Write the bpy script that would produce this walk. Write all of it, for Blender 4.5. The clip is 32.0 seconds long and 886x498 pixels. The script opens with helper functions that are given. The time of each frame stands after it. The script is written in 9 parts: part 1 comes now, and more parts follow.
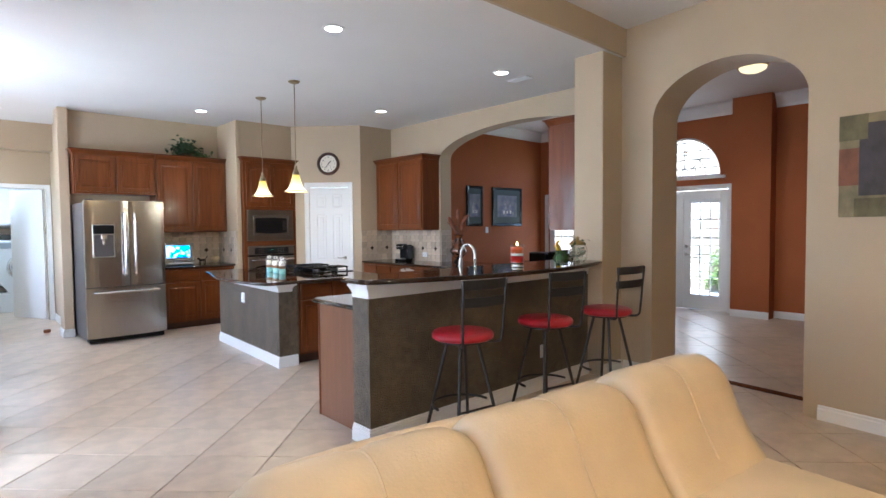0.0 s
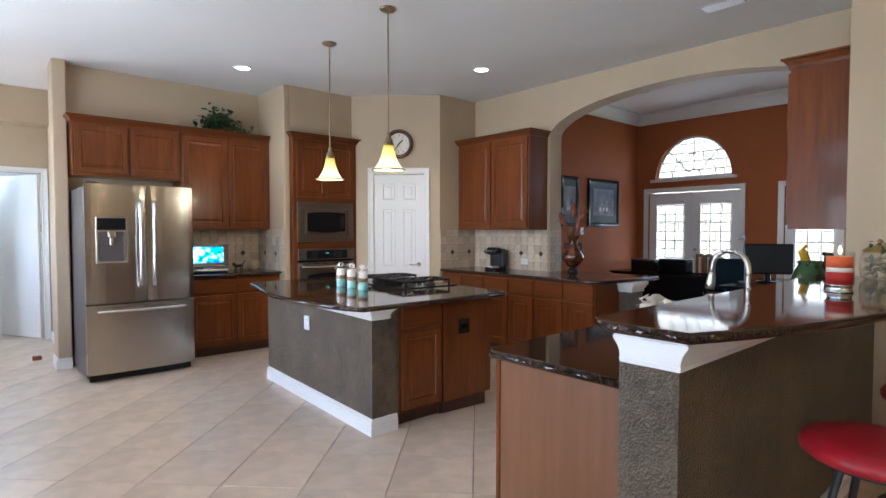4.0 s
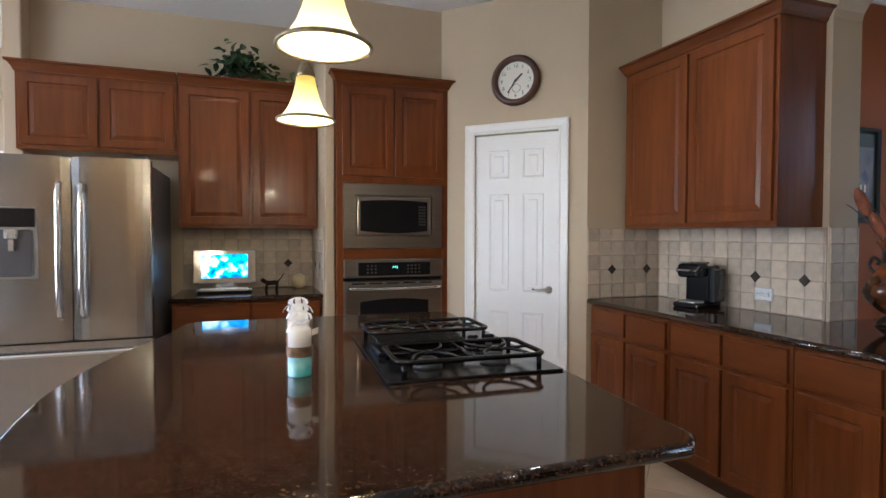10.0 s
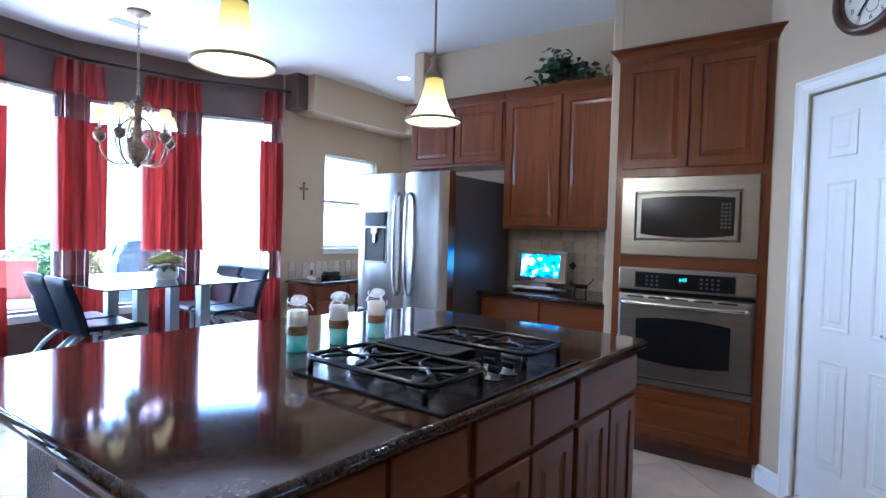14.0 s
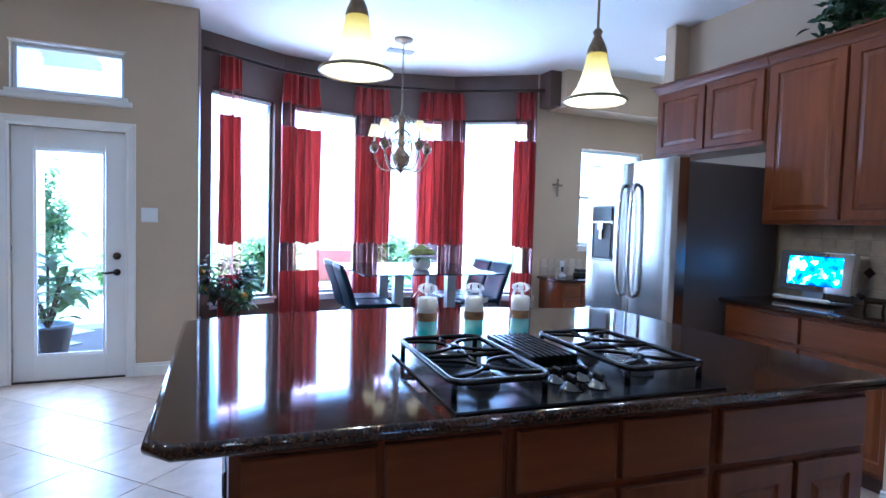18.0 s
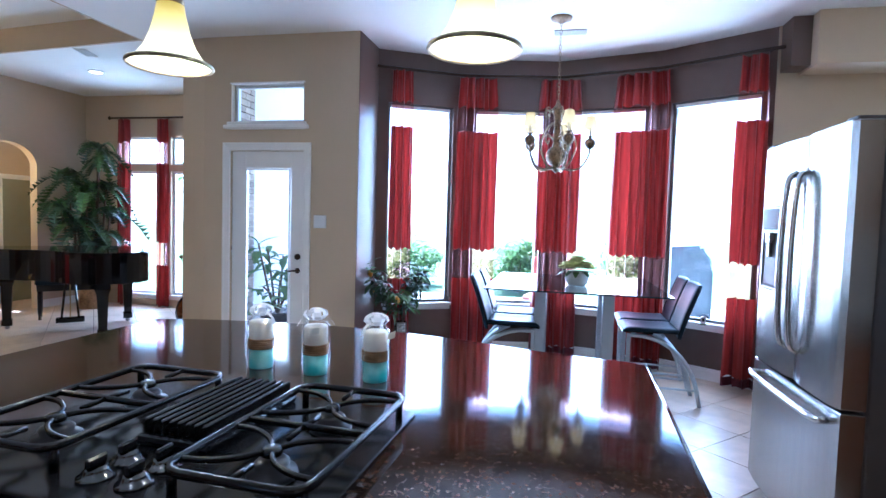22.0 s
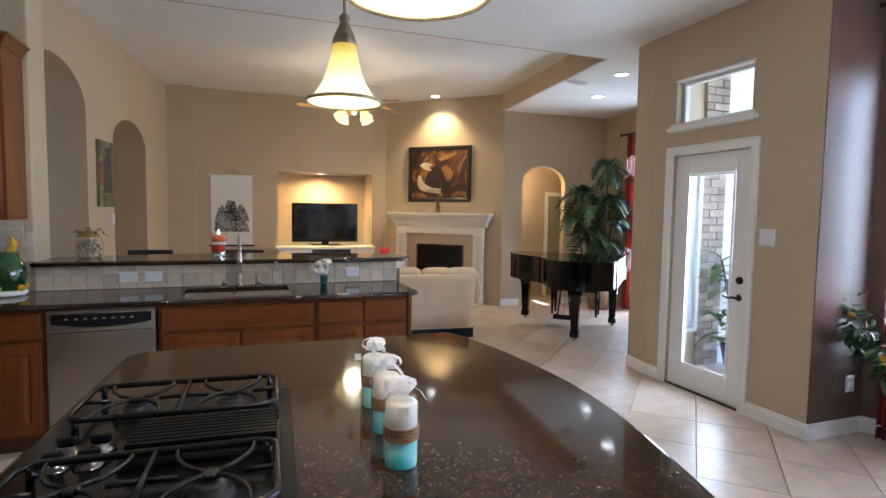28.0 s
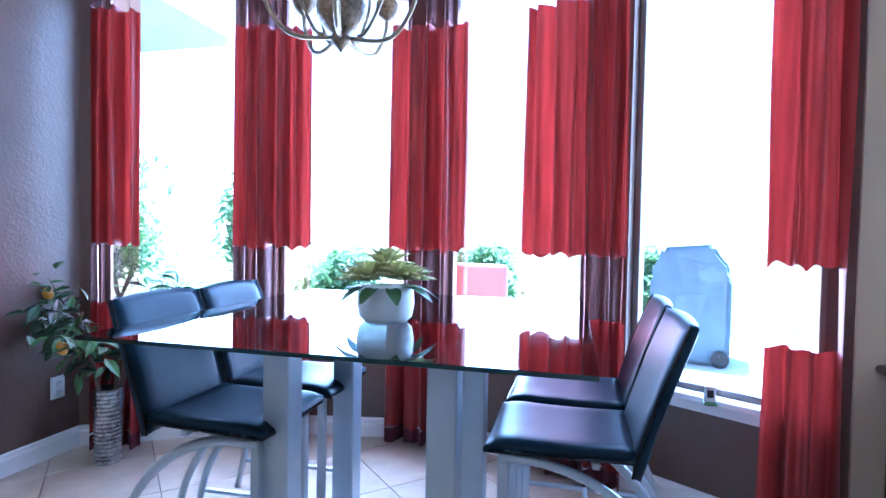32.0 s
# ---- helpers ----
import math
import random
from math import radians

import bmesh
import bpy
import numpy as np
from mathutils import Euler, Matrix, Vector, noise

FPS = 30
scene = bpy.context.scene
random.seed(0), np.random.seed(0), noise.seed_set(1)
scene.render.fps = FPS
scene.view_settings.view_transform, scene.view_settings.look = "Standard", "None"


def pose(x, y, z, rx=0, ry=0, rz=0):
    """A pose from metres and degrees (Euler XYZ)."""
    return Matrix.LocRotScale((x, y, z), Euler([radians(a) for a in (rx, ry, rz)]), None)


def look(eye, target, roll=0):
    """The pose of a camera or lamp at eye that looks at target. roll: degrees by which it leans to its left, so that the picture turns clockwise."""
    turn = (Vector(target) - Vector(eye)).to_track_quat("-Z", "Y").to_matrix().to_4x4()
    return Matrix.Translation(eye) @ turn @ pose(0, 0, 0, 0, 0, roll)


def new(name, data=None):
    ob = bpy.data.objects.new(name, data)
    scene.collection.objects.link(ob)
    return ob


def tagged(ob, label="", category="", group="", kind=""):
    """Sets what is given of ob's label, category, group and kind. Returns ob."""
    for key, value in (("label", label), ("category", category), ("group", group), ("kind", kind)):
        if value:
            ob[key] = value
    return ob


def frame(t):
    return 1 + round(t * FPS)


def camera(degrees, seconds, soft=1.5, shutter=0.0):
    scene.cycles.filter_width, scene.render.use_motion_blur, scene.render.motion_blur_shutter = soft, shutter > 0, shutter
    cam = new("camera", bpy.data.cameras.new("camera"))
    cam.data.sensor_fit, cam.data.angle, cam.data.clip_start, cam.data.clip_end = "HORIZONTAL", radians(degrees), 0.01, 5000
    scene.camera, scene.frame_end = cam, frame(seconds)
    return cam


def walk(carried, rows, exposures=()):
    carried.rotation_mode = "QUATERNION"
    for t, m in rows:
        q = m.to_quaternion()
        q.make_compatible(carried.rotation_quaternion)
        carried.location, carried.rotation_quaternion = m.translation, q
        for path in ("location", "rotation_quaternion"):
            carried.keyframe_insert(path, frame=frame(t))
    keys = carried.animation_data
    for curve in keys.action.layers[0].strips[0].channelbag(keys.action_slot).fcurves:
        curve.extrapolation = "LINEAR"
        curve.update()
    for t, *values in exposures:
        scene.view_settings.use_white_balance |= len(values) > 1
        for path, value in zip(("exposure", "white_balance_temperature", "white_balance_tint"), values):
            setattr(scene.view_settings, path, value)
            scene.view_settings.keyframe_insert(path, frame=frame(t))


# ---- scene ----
cam = camera(78.80, 32.0)
PATH = [
    (0, (-0.261, -0.278, 1.456), (1.088, 1.197, 1.374), -0.5),
    (0.5, (-0.108, 0.061, 1.479), (1.137, 1.624, 1.4), -0.1),
    (1, (0.011, 0.37, 1.471), (1.134, 2.023, 1.394), -0.1),
    (1.5, (0.067, 0.635, 1.469), (1.131, 2.327, 1.396), 0.1),
    (2, (0.12, 0.858, 1.449), (1.181, 2.551, 1.376), 0.2),
    (2.5, (0.165, 1.105, 1.434), (1.259, 2.777, 1.362), 0.2),
    (3, (0.156, 1.363, 1.436), (1.341, 2.972, 1.366), 0.0),
    (3.5, (0.155, 1.637, 1.404), (1.411, 3.192, 1.335), -0.0),
    (4, (0.201, 1.937, 1.404), (1.52, 3.439, 1.334), -0.0),
    (4.5, (0.244, 2.212, 1.398), (1.629, 3.653, 1.328), -0.1),
    (6.5, (0.74, 2.99, 1.393), (2.23, 4.322, 1.319), -0.1),
    (7, (0.982, 3.149, 1.393), (2.443, 4.513, 1.323), -0.2),
    (7.5, (1.163, 3.33, 1.397), (2.527, 4.79, 1.325), -0.1),
    (8, (1.395, 3.489, 1.395), (2.654, 5.041, 1.321), -0.1),
    (8.5, (1.665, 3.653, 1.378), (2.845, 5.266, 1.309), -0.0),
    (9, (1.877, 3.793, 1.363), (2.957, 5.476, 1.3), -0.1),
    (9.5, (2.171, 3.845, 1.357), (3.08, 5.626, 1.3), 0.3),
    (10, (2.471, 3.903, 1.372), (3.147, 5.784, 1.315), 0.1),
    (10.5, (2.619, 4.021, 1.38), (3.122, 5.956, 1.32), 0.3),
    (11, (2.904, 4.053, 1.378), (3.161, 6.035, 1.321), 0.4),
    (11.5, (3.07, 4.106, 1.391), (3.072, 6.105, 1.327), 0.6),
    (12, (3.354, 4.182, 1.36), (3.036, 6.156, 1.308), 0.7),
    (12.5, (3.573, 4.288, 1.359), (3.015, 6.208, 1.314), 1.0),
    (13, (3.803, 4.323, 1.384), (3.035, 6.168, 1.327), 1.1),
    (13.5, (4.005, 4.382, 1.364), (3.02, 6.122, 1.305), 1.3),
    (15.5, (4.682, 4.385, 1.402), (3.191, 5.715, 1.325), 1.9),
    (16, (4.789, 4.476, 1.431), (3.199, 5.686, 1.349), 1.7),
    (16.5, (4.823, 4.535, 1.426), (3.149, 5.627, 1.343), 1.6),
    (17, (4.751, 4.644, 1.42), (3.002, 5.61, 1.328), 1.7),
    (17.5, (4.644, 4.788, 1.382), (2.846, 5.659, 1.294), 1.6),
    (18, (4.55, 4.948, 1.352), (2.705, 5.715, 1.258), 1.6),
    (18.5, (4.456, 5.107, 1.344), (2.562, 5.743, 1.246), 1.6),
    (19, (4.408, 5.273, 1.351), (2.486, 5.817, 1.249), 1.7),
    (19.5, (4.352, 5.46, 1.36), (2.401, 5.886, 1.258), 1.7),
    (20, (4.318, 5.641, 1.353), (2.337, 5.9, 1.255), 1.7),
    (20.5, (4.324, 5.894, 1.354), (2.328, 5.961, 1.246), 1.7),
    (21, (4.248, 6.154, 1.368), (2.253, 6.053, 1.263), 1.5),
    (21.5, (4.223, 6.384, 1.384), (2.24, 6.144, 1.28), 1.5),
    (22, (4.187, 6.613, 1.407), (2.234, 6.198, 1.299), 1.7),
    (22.5, (4.141, 6.781, 1.435), (2.235, 6.187, 1.316), 1.6),
    (23, (4.109, 6.931, 1.454), (2.276, 6.139, 1.342), 1.5),
    (23.5, (4.127, 7.045, 1.475), (2.383, 6.072, 1.362), 1.6),
    (24, (4.167, 7.06, 1.512), (2.502, 5.959, 1.39), 1.5),
    (24.5, (4.208, 7.013, 1.542), (2.646, 5.771, 1.412), 1.2),
    (25, (4.178, 6.974, 1.558), (2.767, 5.562, 1.428), 1.2),
    (25.5, (4.086, 6.926, 1.578), (2.84, 5.367, 1.441), 1.2),
    (27.5, (3.218, 7.178, 1.537), (2.551, 5.298, 1.403), 0.8),
    (28, (2.985, 7.264, 1.502), (2.299, 5.391, 1.365), 0.9),
    (28.5, (2.699, 7.309, 1.446), (1.87, 5.494, 1.322), 0.9),
    (29, (2.478, 7.363, 1.342), (1.369, 5.702, 1.234), 1.6),
    (29.5, (2.228, 7.468, 1.296), (0.874, 5.998, 1.208), 1.7),
    (30, (1.96, 7.517, 1.244), (0.424, 6.238, 1.165), 1.7),
    (30.5, (1.743, 7.534, 1.215), (0.051, 6.47, 1.14), 1.6),
    (31, (1.558, 7.483, 1.198), (-0.242, 6.614, 1.132), 1.4),
    (31.5, (1.326, 7.432, 1.192), (-0.544, 6.726, 1.119), 1.1),
    (32, (1.29, 7.383, 1.194), (-0.653, 6.911, 1.137), 1.1),
]
EXPOSURES = [(0, 3.42, 5250, 10), (1, 3.43, 5300, 10), (2, 3.29, 5350, 10), (4, 3.19, 5400, 10), (7, 3.3, 5700, 10), (8, 3.2, 5800, 10), (9, 3.1, 5900, 10), (10, 3.1, 5450, 10), (11, 3.15, 5100, 10), (13, 3.25, 4550, 10), (17, 3.21, 4130, 10), (23, 3.09, 4450, 10), (25, 3.01, 5000, 10), (28, 3.02, 5150, 10), (30, 3.16, 4450, 10), (32, 3.32, 4000, 10)]
walk(cam, [(t, look(eye, target, roll)) for t, eye, target, roll in PATH], EXPOSURES)

# ---- light ----
world = bpy.data.worlds.new("sky")
scene.world = world
world.use_nodes = True
_wn = world.node_tree.nodes
_sky = _wn.new("ShaderNodeTexSky")
_sky.sky_type, _sky.sun_disc = "NISHITA", False
SUN_UP, SUN_ROUND = radians(73), radians(240)
_sky.sun_elevation, _sky.sun_rotation = SUN_UP, SUN_ROUND
world.node_tree.links.new(_sky.outputs[0], _wn["Background"].inputs[0])
_wn["Background"].inputs[1].default_value = 0.15
_sun = new("sun", bpy.data.lights.new("sun", "SUN"))
_sun.data.energy, _sun.data.angle, _sun.data.color = 5.0, radians(0.5), (1.0, 0.95, 0.88)
_sun.matrix_world = look((30 * math.sin(SUN_ROUND) * math.cos(SUN_UP), 30 * math.cos(SUN_ROUND) * math.cos(SUN_UP), 30 * math.sin(SUN_UP)), (0, 0, 0))


def area_lamp(name, at, target, w, h, watts, colour=(1, 1, 1)):
    lamp = new(name, bpy.data.lights.new(name, "AREA"))
    lamp.data.shape, lamp.data.size, lamp.data.size_y = "RECTANGLE", w, h
    lamp.data.energy, lamp.data.color = watts, colour
    lamp.matrix_world = look(at, target)
    return lamp


def spot_lamp(name, at, watts, colour=(1.0, 0.84, 0.64), angle=120, radius=0.05):
    lamp = new(name, bpy.data.lights.new(name, "SPOT"))
    lamp.data.spot_size, lamp.data.spot_blend, lamp.data.shadow_soft_size = radians(angle), 0.8, radius
    lamp.data.energy, lamp.data.color = watts, colour
    lamp.location = at
    return lamp


DAY = (0.93, 0.97, 1.0)
# the sky's light in the window openings, just outside the panes
area_lamp("bay_daylight", (-1.52, 5.22, 1.50), (0.2, 6.2, 1.3), 0.75, 1.95, 7, DAY)
area_lamp("bay_daylight", (-1.84, 6.11, 1.50), (0.2, 6.4, 1.3), 0.75, 1.95, 8, DAY)
area_lamp("bay_daylight", (-1.80, 7.08, 1.50), (0.2, 6.6, 1.3), 0.75, 1.95, 8, DAY)
area_lamp("bay_daylight", (-1.40, 8.00, 1.50), (0.2, 6.8, 1.3), 0.80, 1.95, 7, DAY)
area_lamp("garden_door_daylight", (-0.82, 3.85, 1.1), (3.0, 3.85, 0.9), 0.55, 1.6, 4, DAY)
area_lamp("alcove_daylight", (-3.06, 0.58, 1.3), (0.0, 0.6, 1.0), 0.62, 2.2, 8, DAY)
area_lamp("alcove_daylight", (-3.06, 1.34, 1.3), (0.0, 1.3, 1.0), 0.62, 2.2, 8, DAY)
area_lamp("desk_window_daylight", (-1.15, 9.47, 1.7), (2.0, 9.0, 1.0), 0.75, 1.0, 4, DAY)
area_lamp("french_door_daylight", (9.40, 5.95, 1.4), (6.0, 5.5, 1.0), 1.3, 2.0, 2.6, DAY)
area_lamp("french_door_daylight", (9.40, 3.85, 1.4), (6.0, 3.5, 1.0), 1.3, 2.0, 2.6, DAY)
# added fill for the laundry room, with no fixture or window behind it
area_lamp("laundry_fill", (0.4, 11.4, 2.35), (0.4, 11.4, 0.0), 0.8, 0.8, 3.2, (0.82, 0.94, 1.0))

# ---- materials ----
def mat(name, colour, rough=0.5, metal=0.0, var=0.08, scale=6.0, bump=0.0, bscale=60.0, second=None, spec=0.5, coat=0.0, stretch=(1, 1, 1), detail=6.0, rand=0.0, trans=0.0, alpha=1.0, sheen=0.0, through_light=0.0):
    """Principled surface with colour variation at two scales, grain and fine relief."""
    m = bpy.data.materials.new(name)
    m.use_nodes = True
    nt = m.node_tree
    n, l = nt.nodes, nt.links
    p = n["Principled BSDF"]
    co = n.new("ShaderNodeTexCoord")
    mp = n.new("ShaderNodeMapping")
    mp.inputs["Scale"].default_value = stretch
    l.new(co.outputs["Object"], mp.inputs[0])
    a = n.new("ShaderNodeTexNoise")
    a.inputs["Scale"].default_value, a.inputs["Detail"].default_value = scale, detail
    l.new(mp.outputs[0], a.inputs["Vector"])
    b = n.new("ShaderNodeTexNoise")
    b.inputs["Scale"].default_value, b.inputs["Detail"].default_value = scale * 0.17, 3
    l.new(mp.outputs[0], b.inputs["Vector"])
    s = n.new("ShaderNodeMath")
    s.operation = "ADD"
    l.new(a.outputs[0], s.inputs[0])
    l.new(b.outputs[0], s.inputs[1])
    if rand:
        info = n.new("ShaderNodeObjectInfo")
        r = n.new("ShaderNodeMath")
        r.operation = "MULTIPLY_ADD"
        r.inputs[1].default_value, r.inputs[2].default_value = rand, -rand / 2
        l.new(info.outputs["Random"], r.inputs[0])
        s2 = n.new("ShaderNodeMath")
        s2.operation = "ADD"
        l.new(s.outputs[0], s2.inputs[0])
        l.new(r.outputs[0], s2.inputs[1])
        s = s2
    ramp = n.new("ShaderNodeValToRGB")
    c = Vector(colour)
    lo = second if second else tuple(max(0, v * (1 - var * 2)) for v in c)
    hi = colour if second else tuple(min(1, v * (1 + var)) for v in c)
    ramp.color_ramp.elements[0].position, ramp.color_ramp.elements[1].position = 0.42, 0.58
    if not second:
        ramp.color_ramp.elements[0].position, ramp.color_ramp.elements[1].position = 0.3, 0.7
    half = n.new("ShaderNodeMath")
    half.operation = "MULTIPLY"
    half.inputs[1].default_value = 0.5
    l.new(s.outputs[0], half.inputs[0])
    l.new(half.outputs[0], ramp.inputs[0])
    ramp.color_ramp.elements[0].color, ramp.color_ramp.elements[1].color = (*lo, 1), (*hi, 1)
    l.new(ramp.outputs[0], p.inputs["Base Color"])
    p.inputs["Metallic"].default_value = metal
    p.inputs["Specular IOR Level"].default_value = spec
    p.inputs["Coat Weight"].default_value, p.inputs["Coat Roughness"].default_value = coat, 0.06
    p.inputs["Transmission Weight"].default_value, p.inputs["Alpha"].default_value = trans, alpha
    p.inputs["Sheen Weight"].default_value = sheen
    rr = n.new("ShaderNodeMapRange")
    rr.inputs["To Min"].default_value, rr.inputs["To Max"].default_value = rough * 0.85, min(1, rough * 1.15)
    l.new(a.outputs[0], rr.inputs[0])
    l.new(rr.outputs[0], p.inputs["Roughness"])
    if bump:
        g = n.new("ShaderNodeTexNoise")
        g.inputs["Scale"].default_value, g.inputs["Detail"].default_value = bscale, 4
        l.new(mp.outputs[0], g.inputs["Vector"])
        k = n.new("ShaderNodeBump")
        k.inputs["Strength"].default_value, k.inputs["Distance"].default_value = bump, 0.004
        l.new(g.outputs[0], k.inputs["Height"])
        l.new(k.outputs[0], p.inputs["Normal"])
    if through_light:
        tl, mx = n.new("ShaderNodeBsdfTranslucent"), n.new("ShaderNodeMixShader")
        l.new(ramp.outputs[0], tl.inputs["Color"])
        mx.inputs[0].default_value = through_light
        l.new(p.outputs[0], mx.inputs[1])
        l.new(tl.outputs[0], mx.inputs[2])
        l.new(mx.outputs[0], n["Material Output"].inputs[0])
    return m


def glow(name, colour, strength):
    m = bpy.data.materials.new(name)
    m.use_nodes = True
    p = m.node_tree.nodes["Principled BSDF"]
    p.inputs["Base Color"].default_value = (*(c * 0.35 for c in colour), 1)
    p.inputs["Emission Color"].default_value, p.inputs["Emission Strength"].default_value = (*colour, 1), strength
    return m


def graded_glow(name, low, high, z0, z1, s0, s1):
    """Lit shade with a painted glow that deepens and dims: colour and strength run from z0 to z1 of the part."""
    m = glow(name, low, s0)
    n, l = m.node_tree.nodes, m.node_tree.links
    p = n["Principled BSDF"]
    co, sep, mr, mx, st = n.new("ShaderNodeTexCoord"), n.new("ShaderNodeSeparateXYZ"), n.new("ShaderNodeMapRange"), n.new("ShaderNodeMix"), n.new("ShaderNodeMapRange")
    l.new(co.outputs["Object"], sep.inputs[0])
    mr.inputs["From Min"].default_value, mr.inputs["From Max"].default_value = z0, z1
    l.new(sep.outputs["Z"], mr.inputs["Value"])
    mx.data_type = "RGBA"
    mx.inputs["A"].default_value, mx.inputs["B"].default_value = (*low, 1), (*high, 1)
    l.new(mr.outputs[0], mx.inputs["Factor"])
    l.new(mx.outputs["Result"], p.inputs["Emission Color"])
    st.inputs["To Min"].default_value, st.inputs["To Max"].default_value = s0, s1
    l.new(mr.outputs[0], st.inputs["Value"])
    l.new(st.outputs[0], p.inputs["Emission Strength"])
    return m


def glass(name, colour=(1, 1, 1), rough=0.0, mix=0.12, power=4.0):
    """Thin clear pane: mostly see-through, with a Fresnel gloss."""
    m = bpy.data.materials.new(name)
    m.use_nodes = True
    n, l = m.node_tree.nodes, m.node_tree.links
    n.remove(n["Principled BSDF"])
    t, g, f, x = n.new("ShaderNodeBsdfTransparent"), n.new("ShaderNodeBsdfGlossy"), n.new("ShaderNodeLayerWeight"), n.new("ShaderNodeMixShader")
    t.inputs[0].default_value = (*colour, 1)
    g.inputs["Roughness"].default_value = rough
    f.inputs[0].default_value = 0.5
    pw, sc = n.new("ShaderNodeMath"), n.new("ShaderNodeMath")
    pw.operation, sc.operation = "POWER", "MULTIPLY_ADD"
    pw.inputs[1].default_value = power
    sc.inputs[1].default_value, sc.inputs[2].default_value = 0.8, 0.02 + mix * 0.25
    l.new(f.outputs["Facing"], pw.inputs[0])
    l.new(pw.outputs[0], sc.inputs[0])
    l.new(sc.outputs[0], x.inputs[0])
    l.new(t.outputs[0], x.inputs[1])
    l.new(g.outputs[0], x.inputs[2])
    l.new(x.outputs[0], n["Material Output"].inputs[0])
    return m


def granite(name):
    """Polished dark granite: near-black ground, brown clouds and lighter brown flecks."""
    m = mat(name, (0.030, 0.015, 0.009), 0.07, scale=24, detail=9, second=(0.006, 0.0045, 0.004), bump=0.005, bscale=60, spec=0.45)
    n, l = m.node_tree.nodes, m.node_tree.links
    p = n["Principled BSDF"]
    co, v, r, x = n.new("ShaderNodeTexCoord"), n.new("ShaderNodeTexVoronoi"), n.new("ShaderNodeValToRGB"), n.new("ShaderNodeMix")
    v.inputs["Scale"].default_value = 190
    warp, add = n.new("ShaderNodeTexNoise"), n.new("ShaderNodeVectorMath")
    warp.inputs["Scale"].default_value, warp.inputs["Detail"].default_value = 160, 3
    add.operation = "MULTIPLY_ADD"
    add.inputs[1].default_value = (0.012, 0.012, 0.012)
    l.new(co.outputs["Object"], warp.inputs["Vector"])
    l.new(warp.outputs["Color"], add.inputs[0])
    l.new(co.outputs["Object"], add.inputs[2])
    l.new(add.outputs[0], v.inputs["Vector"])
    x.data_type = "RGBA"
    r.color_ramp.elements[0].position, r.color_ramp.elements[1].position = 0.58, 1.0
    r.color_ramp.elements[0].color, r.color_ramp.elements[1].color = (0, 0, 0, 1), (1, 1, 1, 1)
    sep = n.new("ShaderNodeSeparateColor")
    l.new(v.outputs["Color"], sep.inputs[0])
    l.new(sep.outputs[0], r.inputs[0])
    old = p.inputs["Base Color"].links[0].from_socket
    l.new(r.outputs[0], x.inputs["Factor"])
    l.new(old, x.inputs["A"])
    x.inputs["B"].default_value = (0.085, 0.042, 0.022, 1)
    l.new(x.outputs["Result"], p.inputs["Base Color"])
    # the flecks take the polish less well than the ground
    polish = n.new("ShaderNodeMapRange")
    polish.inputs["To Min"].default_value, polish.inputs["To Max"].default_value = 0.06, 0.09
    l.new(r.outputs[0], polish.inputs["Value"])
    l.new(polish.outputs[0], p.inputs["Roughness"])
    return m


def plaster(name, colour):
    """Rolled stipple plaster: coarse glinting ridges over a mottled brown paint."""
    m = mat(name, colour, 0.40, var=0.30, scale=22, bump=1.0, bscale=110, spec=0.5)
    n, l = m.node_tree.nodes, m.node_tree.links
    p = n["Principled BSDF"]
    old = p.inputs["Normal"].links[0].from_socket
    co, v, k = n.new("ShaderNodeTexCoord"), n.new("ShaderNodeTexVoronoi"), n.new("ShaderNodeBump")
    v.feature = "SMOOTH_F1"
    v.inputs["Scale"].default_value = 125
    k.inputs["Strength"].default_value, k.inputs["Distance"].default_value = 0.9, 0.010
    l.new(co.outputs["Object"], v.inputs["Vector"])
    l.new(v.outputs["Distance"], k.inputs["Height"])
    l.new(old, k.inputs["Normal"])
    l.new(k.outputs[0], p.inputs["Normal"])
    return m


M = {}
M["wall"] = mat("tan_wall_paint", (0.50, 0.40, 0.27), 0.6, var=0.04, scale=2.5, bump=0.25, bscale=90)
M["ceiling"] = mat("white_ceiling_paint", (0.78, 0.77, 0.74), 0.8, var=0.02, scale=2, bump=0.3, bscale=70)
M["brown_wall"] = mat("brown_wall_paint", (0.12, 0.075, 0.055), 0.40, var=0.2, scale=3, bump=0.6, bscale=70)
M["orange_wall"] = mat("terracotta_wall_paint", (0.37, 0.112, 0.038), 0.7, var=0.06, scale=2.5, bump=0.25, bscale=90, spec=0.2)
M["bar_wall"] = plaster("dark_brown_textured_plaster", (0.128, 0.095, 0.060))
M["white"] = mat("white_trim_paint", (0.80, 0.79, 0.76), 0.32, var=0.02, scale=3, bump=0.05)
M["door_white"] = mat("white_door_paint", (0.80, 0.79, 0.77), 0.35, var=0.02, scale=3, bump=0.08, bscale=40, stretch=(1, 1, 0.08))
M["tile"] = mat("beige_floor_tile", (0.59, 0.47, 0.355), 0.32, var=0.15, scale=8, bump=0.16, bscale=28, rand=0.16, detail=9)
M["grout"] = mat("floor_grout", (0.20, 0.16, 0.12), 0.85, var=0.15, scale=20)
M["wood"] = mat("cherry_stained_wood", (0.158, 0.045, 0.011), 0.30, var=0.22, scale=5, bump=0.05, bscale=30, stretch=(6, 6, 0.5), coat=0.10, spec=0.28, rand=0.12)
M["wood_h"] = mat("cherry_stained_wood_across", (0.158, 0.045, 0.011), 0.30, var=0.22, scale=5, bump=0.05, bscale=30, stretch=(0.5, 6, 6), coat=0.10, spec=0.28, rand=0.12)
